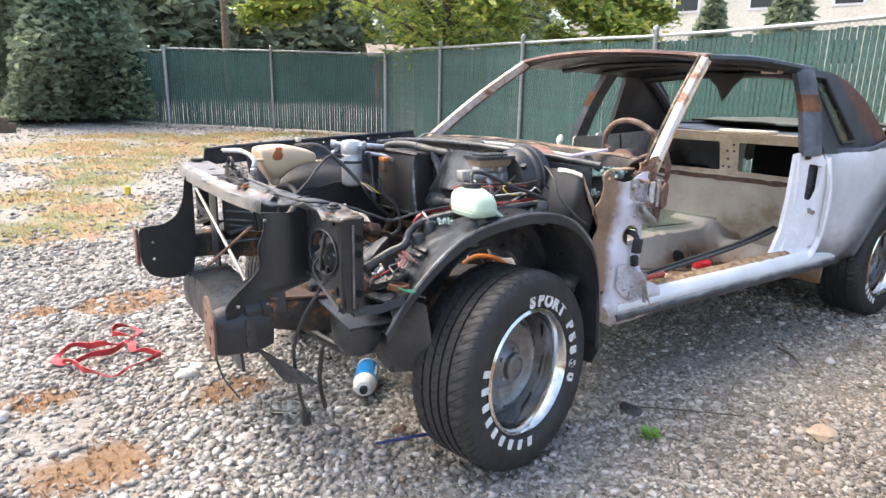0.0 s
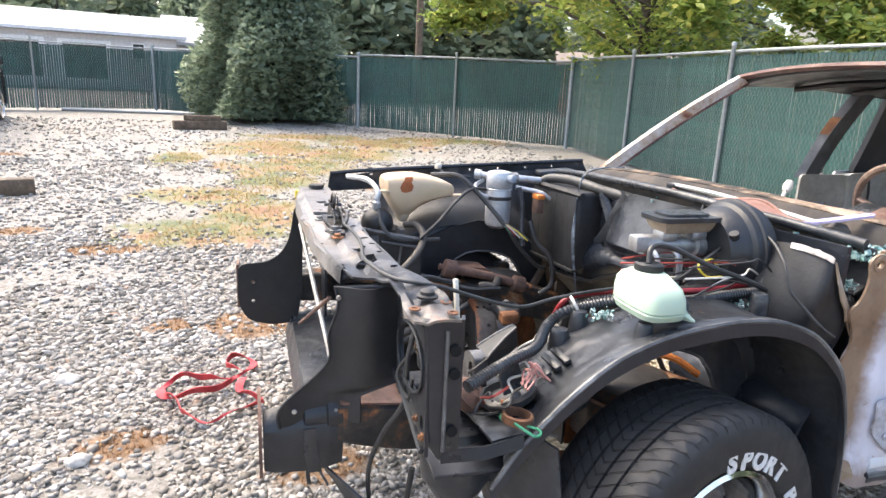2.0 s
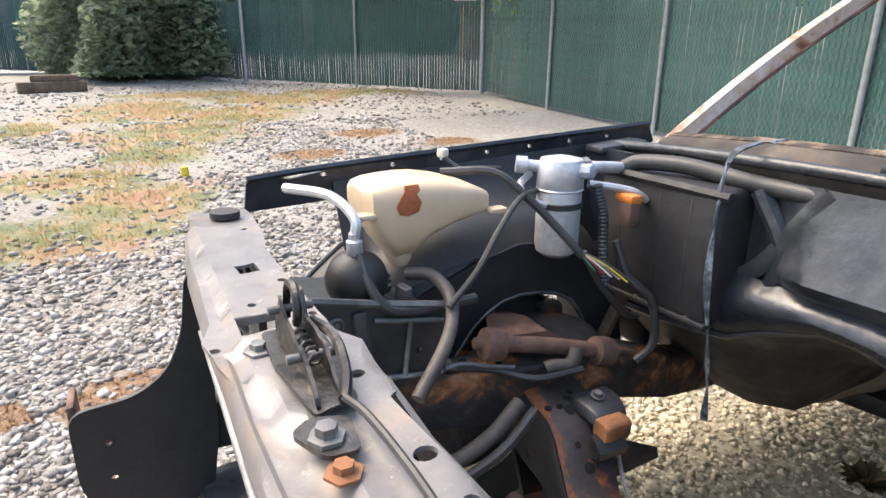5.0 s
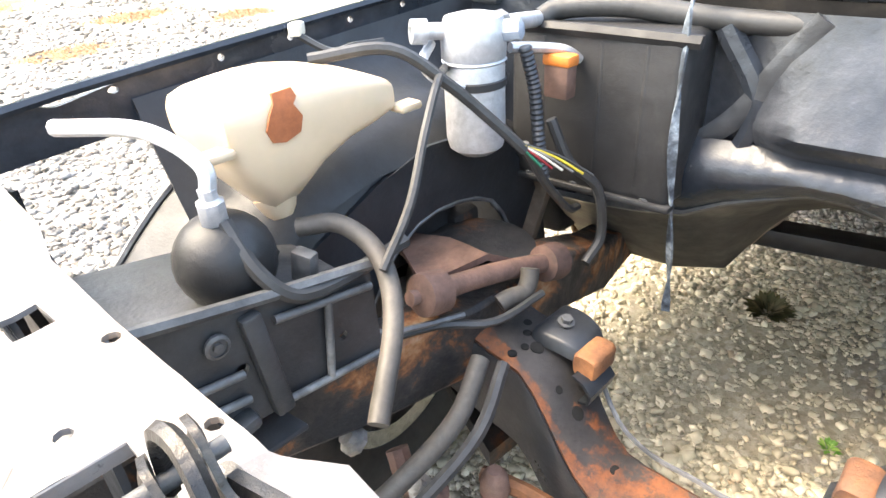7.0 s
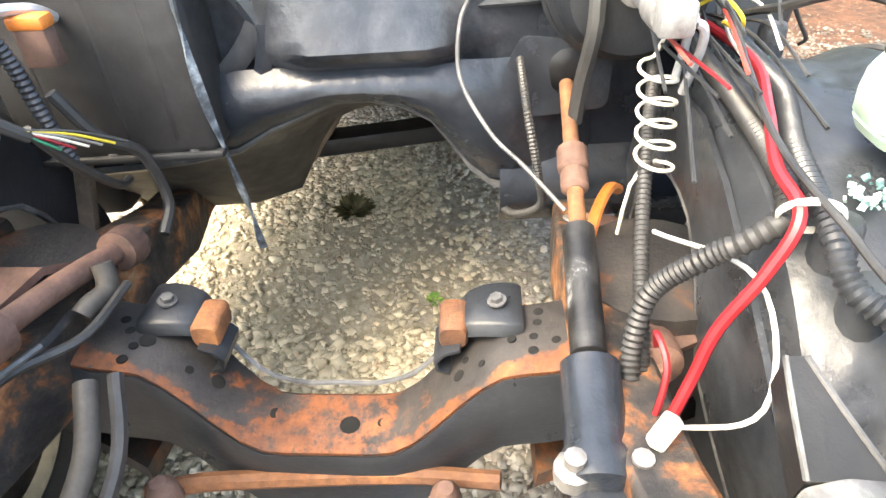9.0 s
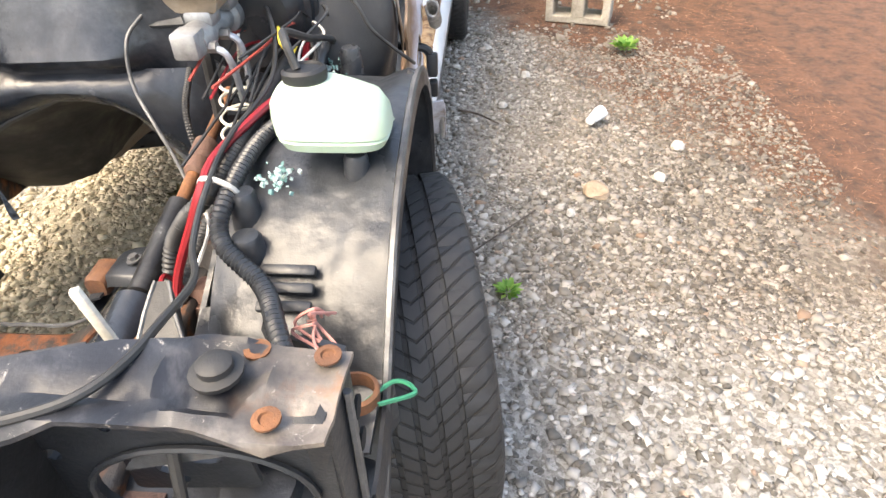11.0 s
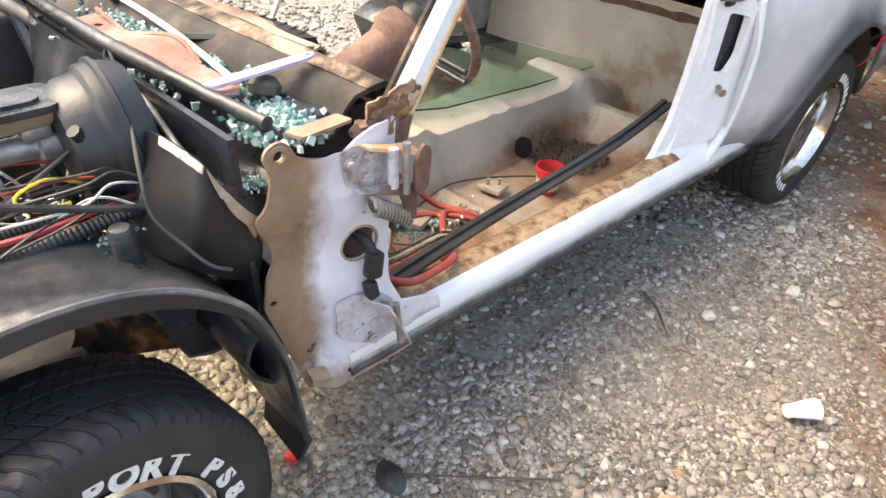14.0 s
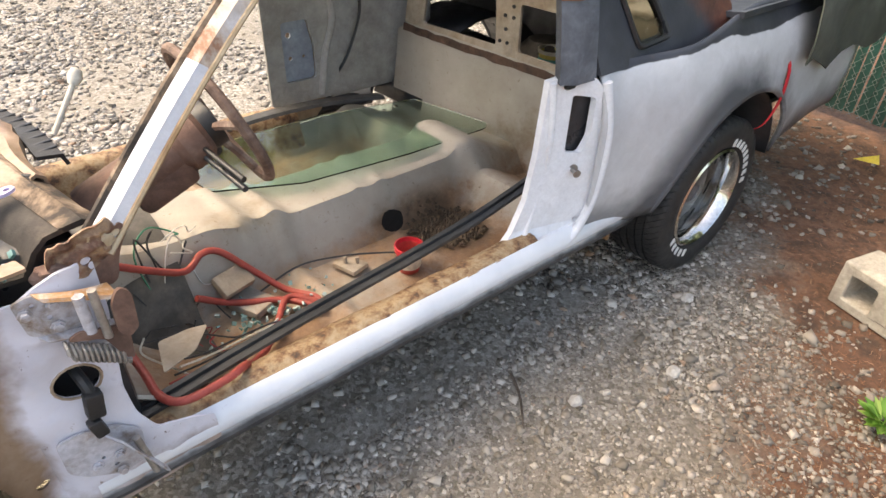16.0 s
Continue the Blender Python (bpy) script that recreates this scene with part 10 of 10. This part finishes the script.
# ---- things on the ground ----
def red_strap():
    s = thing("ratchet_strap", "faded red webbing strap lying in loops on gravel", "strap")
    for pts in ([(-1.17, 0.98), (-1.235, 1.05), (-1.21, 1.15), (-1.13, 1.12), (-1.14, 1.02), (-1.20, 0.96), (-1.215, 0.86), (-1.29, 0.81), (-1.40, 0.785), (-1.49, 0.80), (-1.51, 0.89), (-1.44, 0.98), (-1.35, 0.96), (-1.29, 0.92), (-1.235, 0.945)], [(-1.47, 0.82), (-1.41, 0.72), (-1.38, 0.62), (-1.31, 0.555), (-1.23, 0.60), (-1.15, 0.66), (-1.08, 0.655), (-1.10, 0.70), (-1.16, 0.755), (-1.19, 0.83), (-1.175, 0.93)]):
        sec = []
        for i, p in enumerate(spline([(x, y, 0) for x, y in pts], 5)):
            z = ground_z(p.x, p.y) + 0.022 + 0.008 * math.sin(i * 0.7)
            tw = 0.5 + 0.5 * math.sin(i * 0.23)
            sec.append([Vector((p.x, p.y, z + 0.038 * tw)), Vector((p.x + 0.038 * (1 - tw), p.y + 0.018, z + 0.001))])
        part("webbing", solid_sheet(sec, 0.003), STRAPRED, s)


STRAPRED = plain("faded_red_webbing", (0.50, 0.05, 0.06), 0.65, var=0.3)
red_strap()


def bottle():
    a, b = Vector((-0.44, -0.19, 0.05)), Vector((-0.32, 0.0, 0.05))
    d = (b - a).normalized()
    o = thing("spray_bottle", "blue and white plastic bottle lying on the gravel", "bottle", a)
    part("body", lathe([(0.042, 0.06), (0.050, 0.068), (0.050, 0.215), (0.043, 0.228), (0.0, 0.228)], axis=d, n=24), BLUE, o, "bright blue body")
    part("shoulder", lathe([(0.014, 0.012), (0.032, 0.018), (0.048, 0.045), (0.0505, 0.07)], axis=d, n=24), WHITEPL, o, "white shoulder")
    part("cap", lathe([(0.0, 0.0), (0.017, 0.0), (0.018, 0.014), (0.0, 0.016)], axis=d, n=16), PLASTIC, o)
    part("end_band", lathe([(0.0505, 0.208), (0.051, 0.218), (0.043, 0.231)], axis=d, n=24), WHITEPL, o)
    for k in range(3):
        m = Matrix.Translation(d * (0.10 + 0.03 * k) + Vector((0.036, -0.022, 0.028))) @ d.to_track_quat("X", "Z").to_matrix().to_4x4()
        part("print_bar", rbox((0.016, 0.008, 0.022), m, 0.002), WHITEPL, o)


BLUE = plain("bright_blue_plastic", (0.02, 0.24, 0.62), 0.35)
WHITEPL = plain("white_plastic", (0.74, 0.75, 0.76), 0.4)
bottle()

cup = thing("paper_cup", "crushed white paper cup lying on gravel", "cup", (1.47, -1.40, 0.04))
part("wall", lathe([(0.022, 0.0), (0.036, 0.085), (0.0375, 0.088), (0.034, 0.085), (0.02, 0.002)], axis=(0.75, -0.6, 0.1), n=20, wave=lambda i, j: 1 - 0.18 * max(0, math.sin(j * 0.62))), WHITEPL, cup)
part("base", lathe([(0.0, 0.003), (0.021, 0.002), (0.021, 0.006), (0, 0.007)], axis=(0.75, -0.6, 0.1), n=16), WHITEPL, cup)


def rock(name, label, place, size, m, seed, cat="stone"):
    bm = bmesh.new()
    bmesh.ops.create_icosphere(bm, subdivisions=3, radius=1.0)
    for v in bm.verts:
        k = 1 + 0.28 * noise.noise(v.co * 1.6 + Vector((seed, 0, 0))) + 0.08 * noise.noise(v.co * 5)
        v.co = Vector((v.co.x * size[0], v.co.y * size[1], max(v.co.z, -0.4) * size[2])) * k
    o = part(name, bm, m)
    o.location = place
    return tagged(o, label, cat)


SANDSTONE = worn("tan_stone", [(0.3, (0.28, 0.20, 0.13)), (0.7, (0.46, 0.36, 0.26))], 14, (0.8, 0.95), strength=0.5)
PALESTONE = worn("pale_stone", [(0.3, (0.38, 0.36, 0.33)), (0.7, (0.58, 0.56, 0.52))], 14, (0.8, 0.95), strength=0.5)
rock("stone", "flat tan stone sunk in the gravel", (0.94, -1.36, 0.01), (0.065, 0.05, 0.025), SANDSTONE, 3)
for i, (x, y, s) in enumerate(((1.05, -1.62, 0.03), (1.72, -1.02, 0.026), (2.1, -1.15, 0.03), (0.8, -1.25, 0.022), (1.3, -1.75, 0.035), (2.5, -0.95, 0.03), (-1.0, 0.45, 0.05), (-0.95, 0.50, 0.04), (-1.7, 0.4, 0.04), (-1.9, 1.1, 0.05))):
    tagged(rock("stone", "larger pale stone among the gravel", (x, y, ground_z(x, y) + 0.01), (s, s * 0.8, s * 0.6), PALESTONE, 10 + i), "larger pale stone among the gravel", "stone", "loose pale stones")
tagged(part("twig", tube([(1.62, -0.81, 0.015), (1.57, -0.90, 0.022), (1.49, -1.0, 0.012)], 0.005, 6, 5, taper=lambda t: 1.3 - t * 0.7), BARK), "thin dark twig on the gravel", "twig")
tagged(part("twig", tube([(0.47, -0.83, 0.015), (0.62, -0.97, 0.02), (0.80, -1.12, 0.012)], 0.003, 6, 5), BARK), "thin pale twig on the gravel", "twig")
rock("scrap_of_cloth", "dark oily scrap lying on gravel", (0.46, -0.83, 0.01), (0.035, 0.05, 0.015), HOSE, 40, "scrap")
tagged(part("plastic_rod", tube([(-0.56, -0.53, 0.02), (-0.45, -0.555, 0.02), (-0.33, -0.58, 0.018)], 0.006, 6, 3), plain("dark_blue_plastic", (0.03, 0.04, 0.16), 0.4)), "dark blue plastic rod beside the tyre", "rod")
rock("stone", "reddish brown stone beside the tyre", (-0.44, -0.49, 0.02), (0.03, 0.022, 0.016), BROWNARM, 33)
tagged(part("glass_bottle", lathe([(0.0, 0), (0.028, 0.002), (0.03, 0.01), (0.03, 0.10), (0.012, 0.13), (0.012, 0.15), (0, 0.15)], (-0.80, -0.10, 0.035), (0.85, -0.5, 0.02), 18), glass_mat("clear_bottle_glass", (0.8, 0.85, 0.82))), "clear glass bottle lying on the gravel", "bottle")
tagged(part("light_bulb_box", rbox((0.05, 0.035, 0.02), pose(0.30, -0.62, 0.02, 0, 0, 25), 0.004), BRIGHTRED), "small red box behind the front wheel", "box")


def cinder_block():
    c = thing("concrete_block", "weathered hollow concrete block on pine needles", "block", (3.0, -1.53, 0.0))
    m = Matrix.Rotation(radians(75), 4, "Z")
    w, h, l = 0.20, 0.20, 0.40
    holes = [round_poly([(x - 0.055, 0.045), (x + 0.055, 0.045), (x + 0.055, 0.155), (x - 0.055, 0.155)], 0.015) for x in (-0.095, 0.095)]
    bm = plate([(-l / 2, 0.0), (l / 2, 0.0), (l / 2, h), (-l / 2, h)], holes, w, lambda u, v, ww: (u, ww - w / 2, v))
    bm.transform(m)
    soften(part("block", bm, CONCRETE, c), 0.008)


CONCRETE = worn("weathered_concrete", [(0.3, (0.30, 0.27, 0.22)), (0.7, (0.48, 0.44, 0.37))], 10, (0.85, 0.95), strength=0.6)
cinder_block()


def weed(place, r, count, seed, m, label, name="weed"):
    rng = random.Random(seed)
    w = thing(name, label, "plant", place)
    v, f = [], []
    for i in range(count):
        a, l, up = rng.uniform(0, 6.283), r * rng.uniform(0.5, 1.0), rng.uniform(0.3, 1.1)
        d = Vector((math.cos(a), math.sin(a), up)).normalized()
        s = Vector((-math.sin(a), math.cos(a), 0)) * l * 0.15
        k = len(v)
        v += [d * l * 0.25, d * l * 0.65 + s, d * l + Vector((0, 0, -0.1 * l)), d * l * 0.65 - s]
        f.append((k, k + 1, k + 2, k + 3))
    part("leaves", (v, f), m, w, smooth=False)
    part("stem", tube([(0, 0, -0.01), (0.003, 0, r * 0.2), (0, 0.004, r * 0.5)], 0.003, 5, 3), m, w)


DULLWEED = leaf_material("dull_weed_leaf", (0.07, 0.07, 0.03), (0.13, 0.12, 0.055), (0.22, 0.17, 0.09))
FRESH = leaf_material("fresh_weed_leaf", (0.10, 0.26, 0.04), (0.22, 0.42, 0.08), (0.38, 0.52, 0.14))
weed((2.42, -1.72, 0.02), 0.11, 80, 2, FRESH, "bright green weed growing from pine needles")
weed((0.36, -1.01, 0.0), 0.06, 60, 3, FRESH, "small green weed in the gravel")
weed((0.41, -0.10, 0.0), 0.035, 40, 5, FRESH, "tiny green weed under the engine bay")
weed((0.85, 0.20, 0.0), 0.09, 130, 6, DULLWEED, "low green weed under the gearbox tunnel")
tagged(part("flag_marker", plate([(0, 0), (0.13, 0.02), (0.10, 0.09)], [], 0.002, lambda u, v, w: (4.30 + v * 0.6, -0.86 - u, 0.04 + v * 0.5 + w)), YELLOW), "yellow plastic scrap on pine needles by the fence", "scrap")
tagged(part("flag_marker", rbox((0.07, 0.05, 0.10), (-0.60, 5.36, 0.14), 0.02), YELLOW), "yellow plastic marker in the grass", "marker")


def grass(label, spots, count, lo, hi, material, seed):
    """Blades in the weedy patches."""
    rng = np.random.default_rng(seed)
    v, f = [], []
    size = np.array([rx * ry for px, py, rx, ry in spots])
    for i in rng.choice(len(spots), count, p=size / size.sum()):
        px, py, rx, ry = spots[i]
        x, y = px + rng.uniform(-1.5, 1.5) * rx, py + rng.uniform(-1.5, 1.5) * ry
        if weedy(x, y, spots) > 1.0 - 0.35 * rng.random():
            continue
        z = ground_z(x, y)
        h, w = rng.uniform(lo, hi), rng.uniform(0.0015, 0.004)
        for j in range(4):
            a = rng.uniform(0, 6.28)
            dx, dy = math.cos(a), math.sin(a)
            ln = rng.uniform(0.4, 1.5) * h
            k = len(v)
            v += [(x - dy * w, y + dx * w, z), (x + dy * w, y - dx * w, z), (x + dx * ln, y + dy * ln, z + h)]
            f.append((k, k + 1, k + 2))
    tagged(part("grass", (v, f), material, smooth=False), label, "grass", kind="stuff")


grass("patches of dry and green grass in the gravel", WEEDS, 14000, 0.015, 0.055, leaf_material("dry_grass_blade", (0.36, 0.22, 0.09), (0.40, 0.31, 0.15), (0.17, 0.22, 0.06)), 11)
def pine_needles():
    """Fallen needles beside the rear fence."""
    rng = np.random.default_rng(21)
    v, f = [], []
    while len(f) < 9000:
        x, y = rng.uniform(0.6, 4.6), rng.uniform(-2.6, -0.2)
        if 0.526 * x - y - 2.35 + 0.45 * noise.noise((x * 1.7, y * 1.7, 2)) < 0.25 * rng.random():
            continue
        z, a, l = ground_z(x, y) + 0.004 + 0.008 * rng.random(), rng.uniform(0, 6.28), rng.uniform(0.02, 0.045)
        dx, dy = math.cos(a), math.sin(a)
        k = len(v)
        v += [(x - dy * 0.0012, y + dx * 0.0012, z), (x + dy * 0.0012, y - dx * 0.0012, z + 0.001), (x + dx * l, y + dy * l, z + rng.uniform(-0.004, 0.006))]
        f.append((k, k + 1, k + 2))
    tagged(part("pine_needles", (v, f), leaf_material("dry_needle", (0.15, 0.065, 0.03), (0.28, 0.14, 0.075), (0.42, 0.27, 0.17)), smooth=False), "red-brown fallen pine needles on the ground", "needles", kind="stuff")


pine_needles()
grass("low brown dried weeds in the gravel", BROWN, 9000, 0.008, 0.024, leaf_material("brown_weed", (0.20, 0.10, 0.045), (0.34, 0.20, 0.10), (0.44, 0.29, 0.16)), 12)

block = tagged(soften(part("timber_block", rbox((0.42, 0.20, 0.17), pose(-3.52, 5.72, ground_z(-3.52, 5.72) + 0.085, 0, 0, 18), 0.004), BROWNWOOD), 0.006), "short weathered timber block on the gravel", "timber")
logs = thing("timber_pile", "low pile of weathered timbers by the fence", "timber", (-2.2, 13.7, ground_z(-2.2, 13.7)))
part("beam", rbox((1.15, 0.25, 0.20), pose(0, 0, 0.10, 0, 0, 14), 0.02), BROWNWOOD, logs)
part("beam", rbox((0.8, 0.2, 0.12), pose(0.05, 0.05, 0.26, 0, 0, 6), 0.02), BROWNWOOD, logs)
pipes = thing("pipe_bundle", "grey pipes lying along the foot of the fence", "pipe", (-4.2, 18.2, ground_z(-4.2, 18.2)))
for i in range(3):
    part("pipe", rod((-1.9, 0.2 * i, 0.05), (2.4, -0.5 + 0.2 * i, 0.05), 0.04), POSTMAT, pipes)


# ---- beyond the fence ----
VANBLACK = plain("black_van_paint", (0.02, 0.021, 0.024), 0.2)


def van():
    v = thing("van", "glossy black van with chrome wheels parked on gravel", "van", (-7.2, 13.0, 0.28))
    m = Matrix.Rotation(radians(98), 4, "Z")
    L, W = 5.5, 1.9
    prof = [(x * 1.14, z) for x, z in ((-2.4, 0.35), (-2.4, 1.5), (-2.3, 1.98), (-2.1, 2.05), (0.9, 2.05), (1.15, 2.0), (1.75, 1.32), (2.32, 1.18), (2.42, 0.95), (2.42, 0.40), (2.3, 0.33))]
    sec = []
    for y, k in ((-W / 2 + 0.04, 0.94), (-W / 2, 0.98), (-W / 2 + 0.06, 1.0), (W / 2 - 0.06, 1.0), (W / 2, 0.98), (W / 2 - 0.04, 0.94)):
        sec.append([m @ Vector((x * (1 if abs(y) < W / 2 - 0.05 else 0.995), y * (1 - 0.10 * smooth_step(1.15, 2.05, z)), 0.35 + (z - 0.35) * k)) for x, z in prof])
    soften(part("body", capped_loft(sec), VANBLACK, v), 0.03, 2)
    for s in (-1, 1):
        for u0, u1 in ((-2.4, -1.25), (-1.1, 0.05), (0.2, 1.1)):
            q = round_poly([(u0, 1.35), (u1 + (0.25 if u0 > 0 else 0), 1.35), (u1, 1.85), (u0, 1.87)], 0.05)
            part("side_window", plate(q, [], 0.01, lambda u, z, w: m @ Vector((u, s * (W / 2 * (1 - 0.10 * smooth_step(1.15, 2.05, z)) + w + 0.002), z))), DARKGLASS, v)
        for x in (-1.76, 1.76):
            wh = part("wheel", lathe([(0.20, -0.11), (0.36, -0.11), (0.39, -0.07), (0.39, 0.07), (0.37, 0.11), (0.30, 0.12)], m @ Vector((x, s * 0.86, 0.39)), m.to_3x3() @ Vector((0, s, 0)), 32, caps=False), RUBBER, v)
            part("rim", lathe([(0.30, 0.115), (0.305, 0.125), (0.285, 0.13), (0.265, 0.08), (0.10, 0.09), (0.09, 0.13), (0.0, 0.135)], m @ Vector((x, s * 0.86, 0.39)), m.to_3x3() @ Vector((0, s, 0)), 32), CHROME, wh)
    part("windscreen", plate(round_poly([(-0.78, 0.0), (0.78, 0.0), (0.70, 0.80), (-0.70, 0.80)], 0.06), [], 0.01, lambda u, t, w: m @ Vector((2.0 - 0.78 * t + 0.02, u, 1.36 + 0.76 * t))), DARKGLASS, v)
    part("mirror", rbox((0.12, 0.2, 0.2), m @ Matrix.Translation((1.55, -1.05, 1.35)), 0.04), VANBLACK, v)
    part("mirror", rbox((0.12, 0.2, 0.2), m @ Matrix.Translation((1.55, 1.05, 1.35)), 0.04), VANBLACK, v)
    part("stripe", rbox((4.6, 0.01, 0.02), m @ Matrix.Translation((0, -W / 2 - 0.004, 1.12)), 0), ALU, v)


van()

SIDING = worn("pale_grey_siding", [(0.3, (0.50, 0.49, 0.50)), (0.7, (0.60, 0.59, 0.60))], 1, (0.6, 0.8), fine=8)
ROOFM = worn("pale_roofing", [(0.3, (0.55, 0.57, 0.60)), (0.7, (0.70, 0.72, 0.75))], 1, (0.6, 0.8), fine=9)
CREAMWALL = worn("cream_wall", [(0.3, (0.62, 0.58, 0.49)), (0.7, (0.72, 0.69, 0.60))], 1, (0.6, 0.8), fine=8)
REDWALL = worn("red_brick_wall", [(0.3, (0.34, 0.16, 0.11)), (0.7, (0.48, 0.26, 0.19))], 2, (0.7, 0.9), fine=20)


BROWNROOF = worn("brown_roofing", [(0.3, (0.20, 0.16, 0.13)), (0.7, (0.30, 0.25, 0.21))], 1, (0.7, 0.9), fine=9)


def house(name, label, place, turn, size, ridge, wall, windows, roof=None, cat="house"):
    """A gabled house: length, depth, wall height; windows are (u, z, w, h) on its front."""
    h = thing(name, label, cat, place)
    h.rotation_euler = (0, 0, turn)
    L, D, H = size
    walls = rbox((L, D, H), (0, 0, H / 2), 0)
    part("wall", walls, wall, h, smooth=False)
    e = 0.45
    v = [(-L / 2 - e, -D / 2 - e, H), (L / 2 + e, -D / 2 - e, H), (L / 2 + e, D / 2 + e, H), (-L / 2 - e, D / 2 + e, H), (-L / 2 - e, 0, H + ridge), (L / 2 + e, 0, H + ridge)]
    v += [(x, y, z + 0.15) for x, y, z in v]
    part("roof", (v, [(0, 1, 5, 4), (2, 3, 4, 5), (6, 7, 11, 10), (8, 9, 10, 11), (0, 1, 7, 6), (2, 3, 9, 8), (0, 4, 10, 6), (3, 9, 10, 4), (1, 7, 11, 5), (2, 5, 11, 8)]), roof or ROOFM, h, smooth=False)
    for u, z, w, hh in windows:
        win = part("window", rbox((w, 0.08, hh), (u, -D / 2 - 0.01, z), 0.0), WHITEPL, h, smooth=False)
        part("pane", rbox((w * 0.82, 0.04, hh * 0.84), (u, -D / 2 - 0.05, z), 0.0), DARKGLASS, win, smooth=False)
    return h


house("house", "long low grey house with garage doors and pale roof", (-9.6, 37.5, 0.9), radians(8), (9.0, 7, 2.6), 1.15, SIDING, ((-2.6, 1.3, 2.4, 2.0), (0.3, 1.3, 2.3, 2.0), (2.7, 1.9, 0.6, 0.8)))
house("house", "small pale-roofed house beside the garage", (-3.3, 41.0, 0.9), radians(4), (4.6, 6, 2.5), 1.7, SIDING, ((0.5, 1.4, 1.0, 1.0),))
house("apartment_building", "cream two-storey building behind the fence", (39.3, 16.7, 0.6), radians(-65), (30, 10, 7.4), 1.6, CREAMWALL, tuple((-12 + 4 * i, z, 1.5, 1.4) for i in range(7) for z in (3.2, 6.2)), BROWNROOF, "building")
house("brick_building", "low red brick building behind the corner of the yard", (15.9, 25.9, 0.5), radians(-25), (4.8, 6, 2.3), 0.7, REDWALL, ((-1.2, 1.6, 1.0, 0.9), (1.2, 1.6, 1.0, 0.9)), BROWNROOF, "building")
pole = thing("utility_pole", "brown wooden utility pole behind the fence", "pole", (5.2, 22.5, 0.5))
part("shaft", lathe([(0.15, -0.3), (0.12, 9.0), (0, 9.02)], n=12), BROWNWOOD, pole)
conifer((12.8, 5.5, 0.1), 3.6, 0.95, 31, 5000, "dark green conifer beside the cream building")
conifer((12.2, 7.0, 0.1), 3.4, 0.8, 32, 4200, "dark green conifer beside the cream building")
conifer((4.9, -2.3, 0.0), 4.2, 1.35, 33, 12000, "spruce reaching over the rear fence")
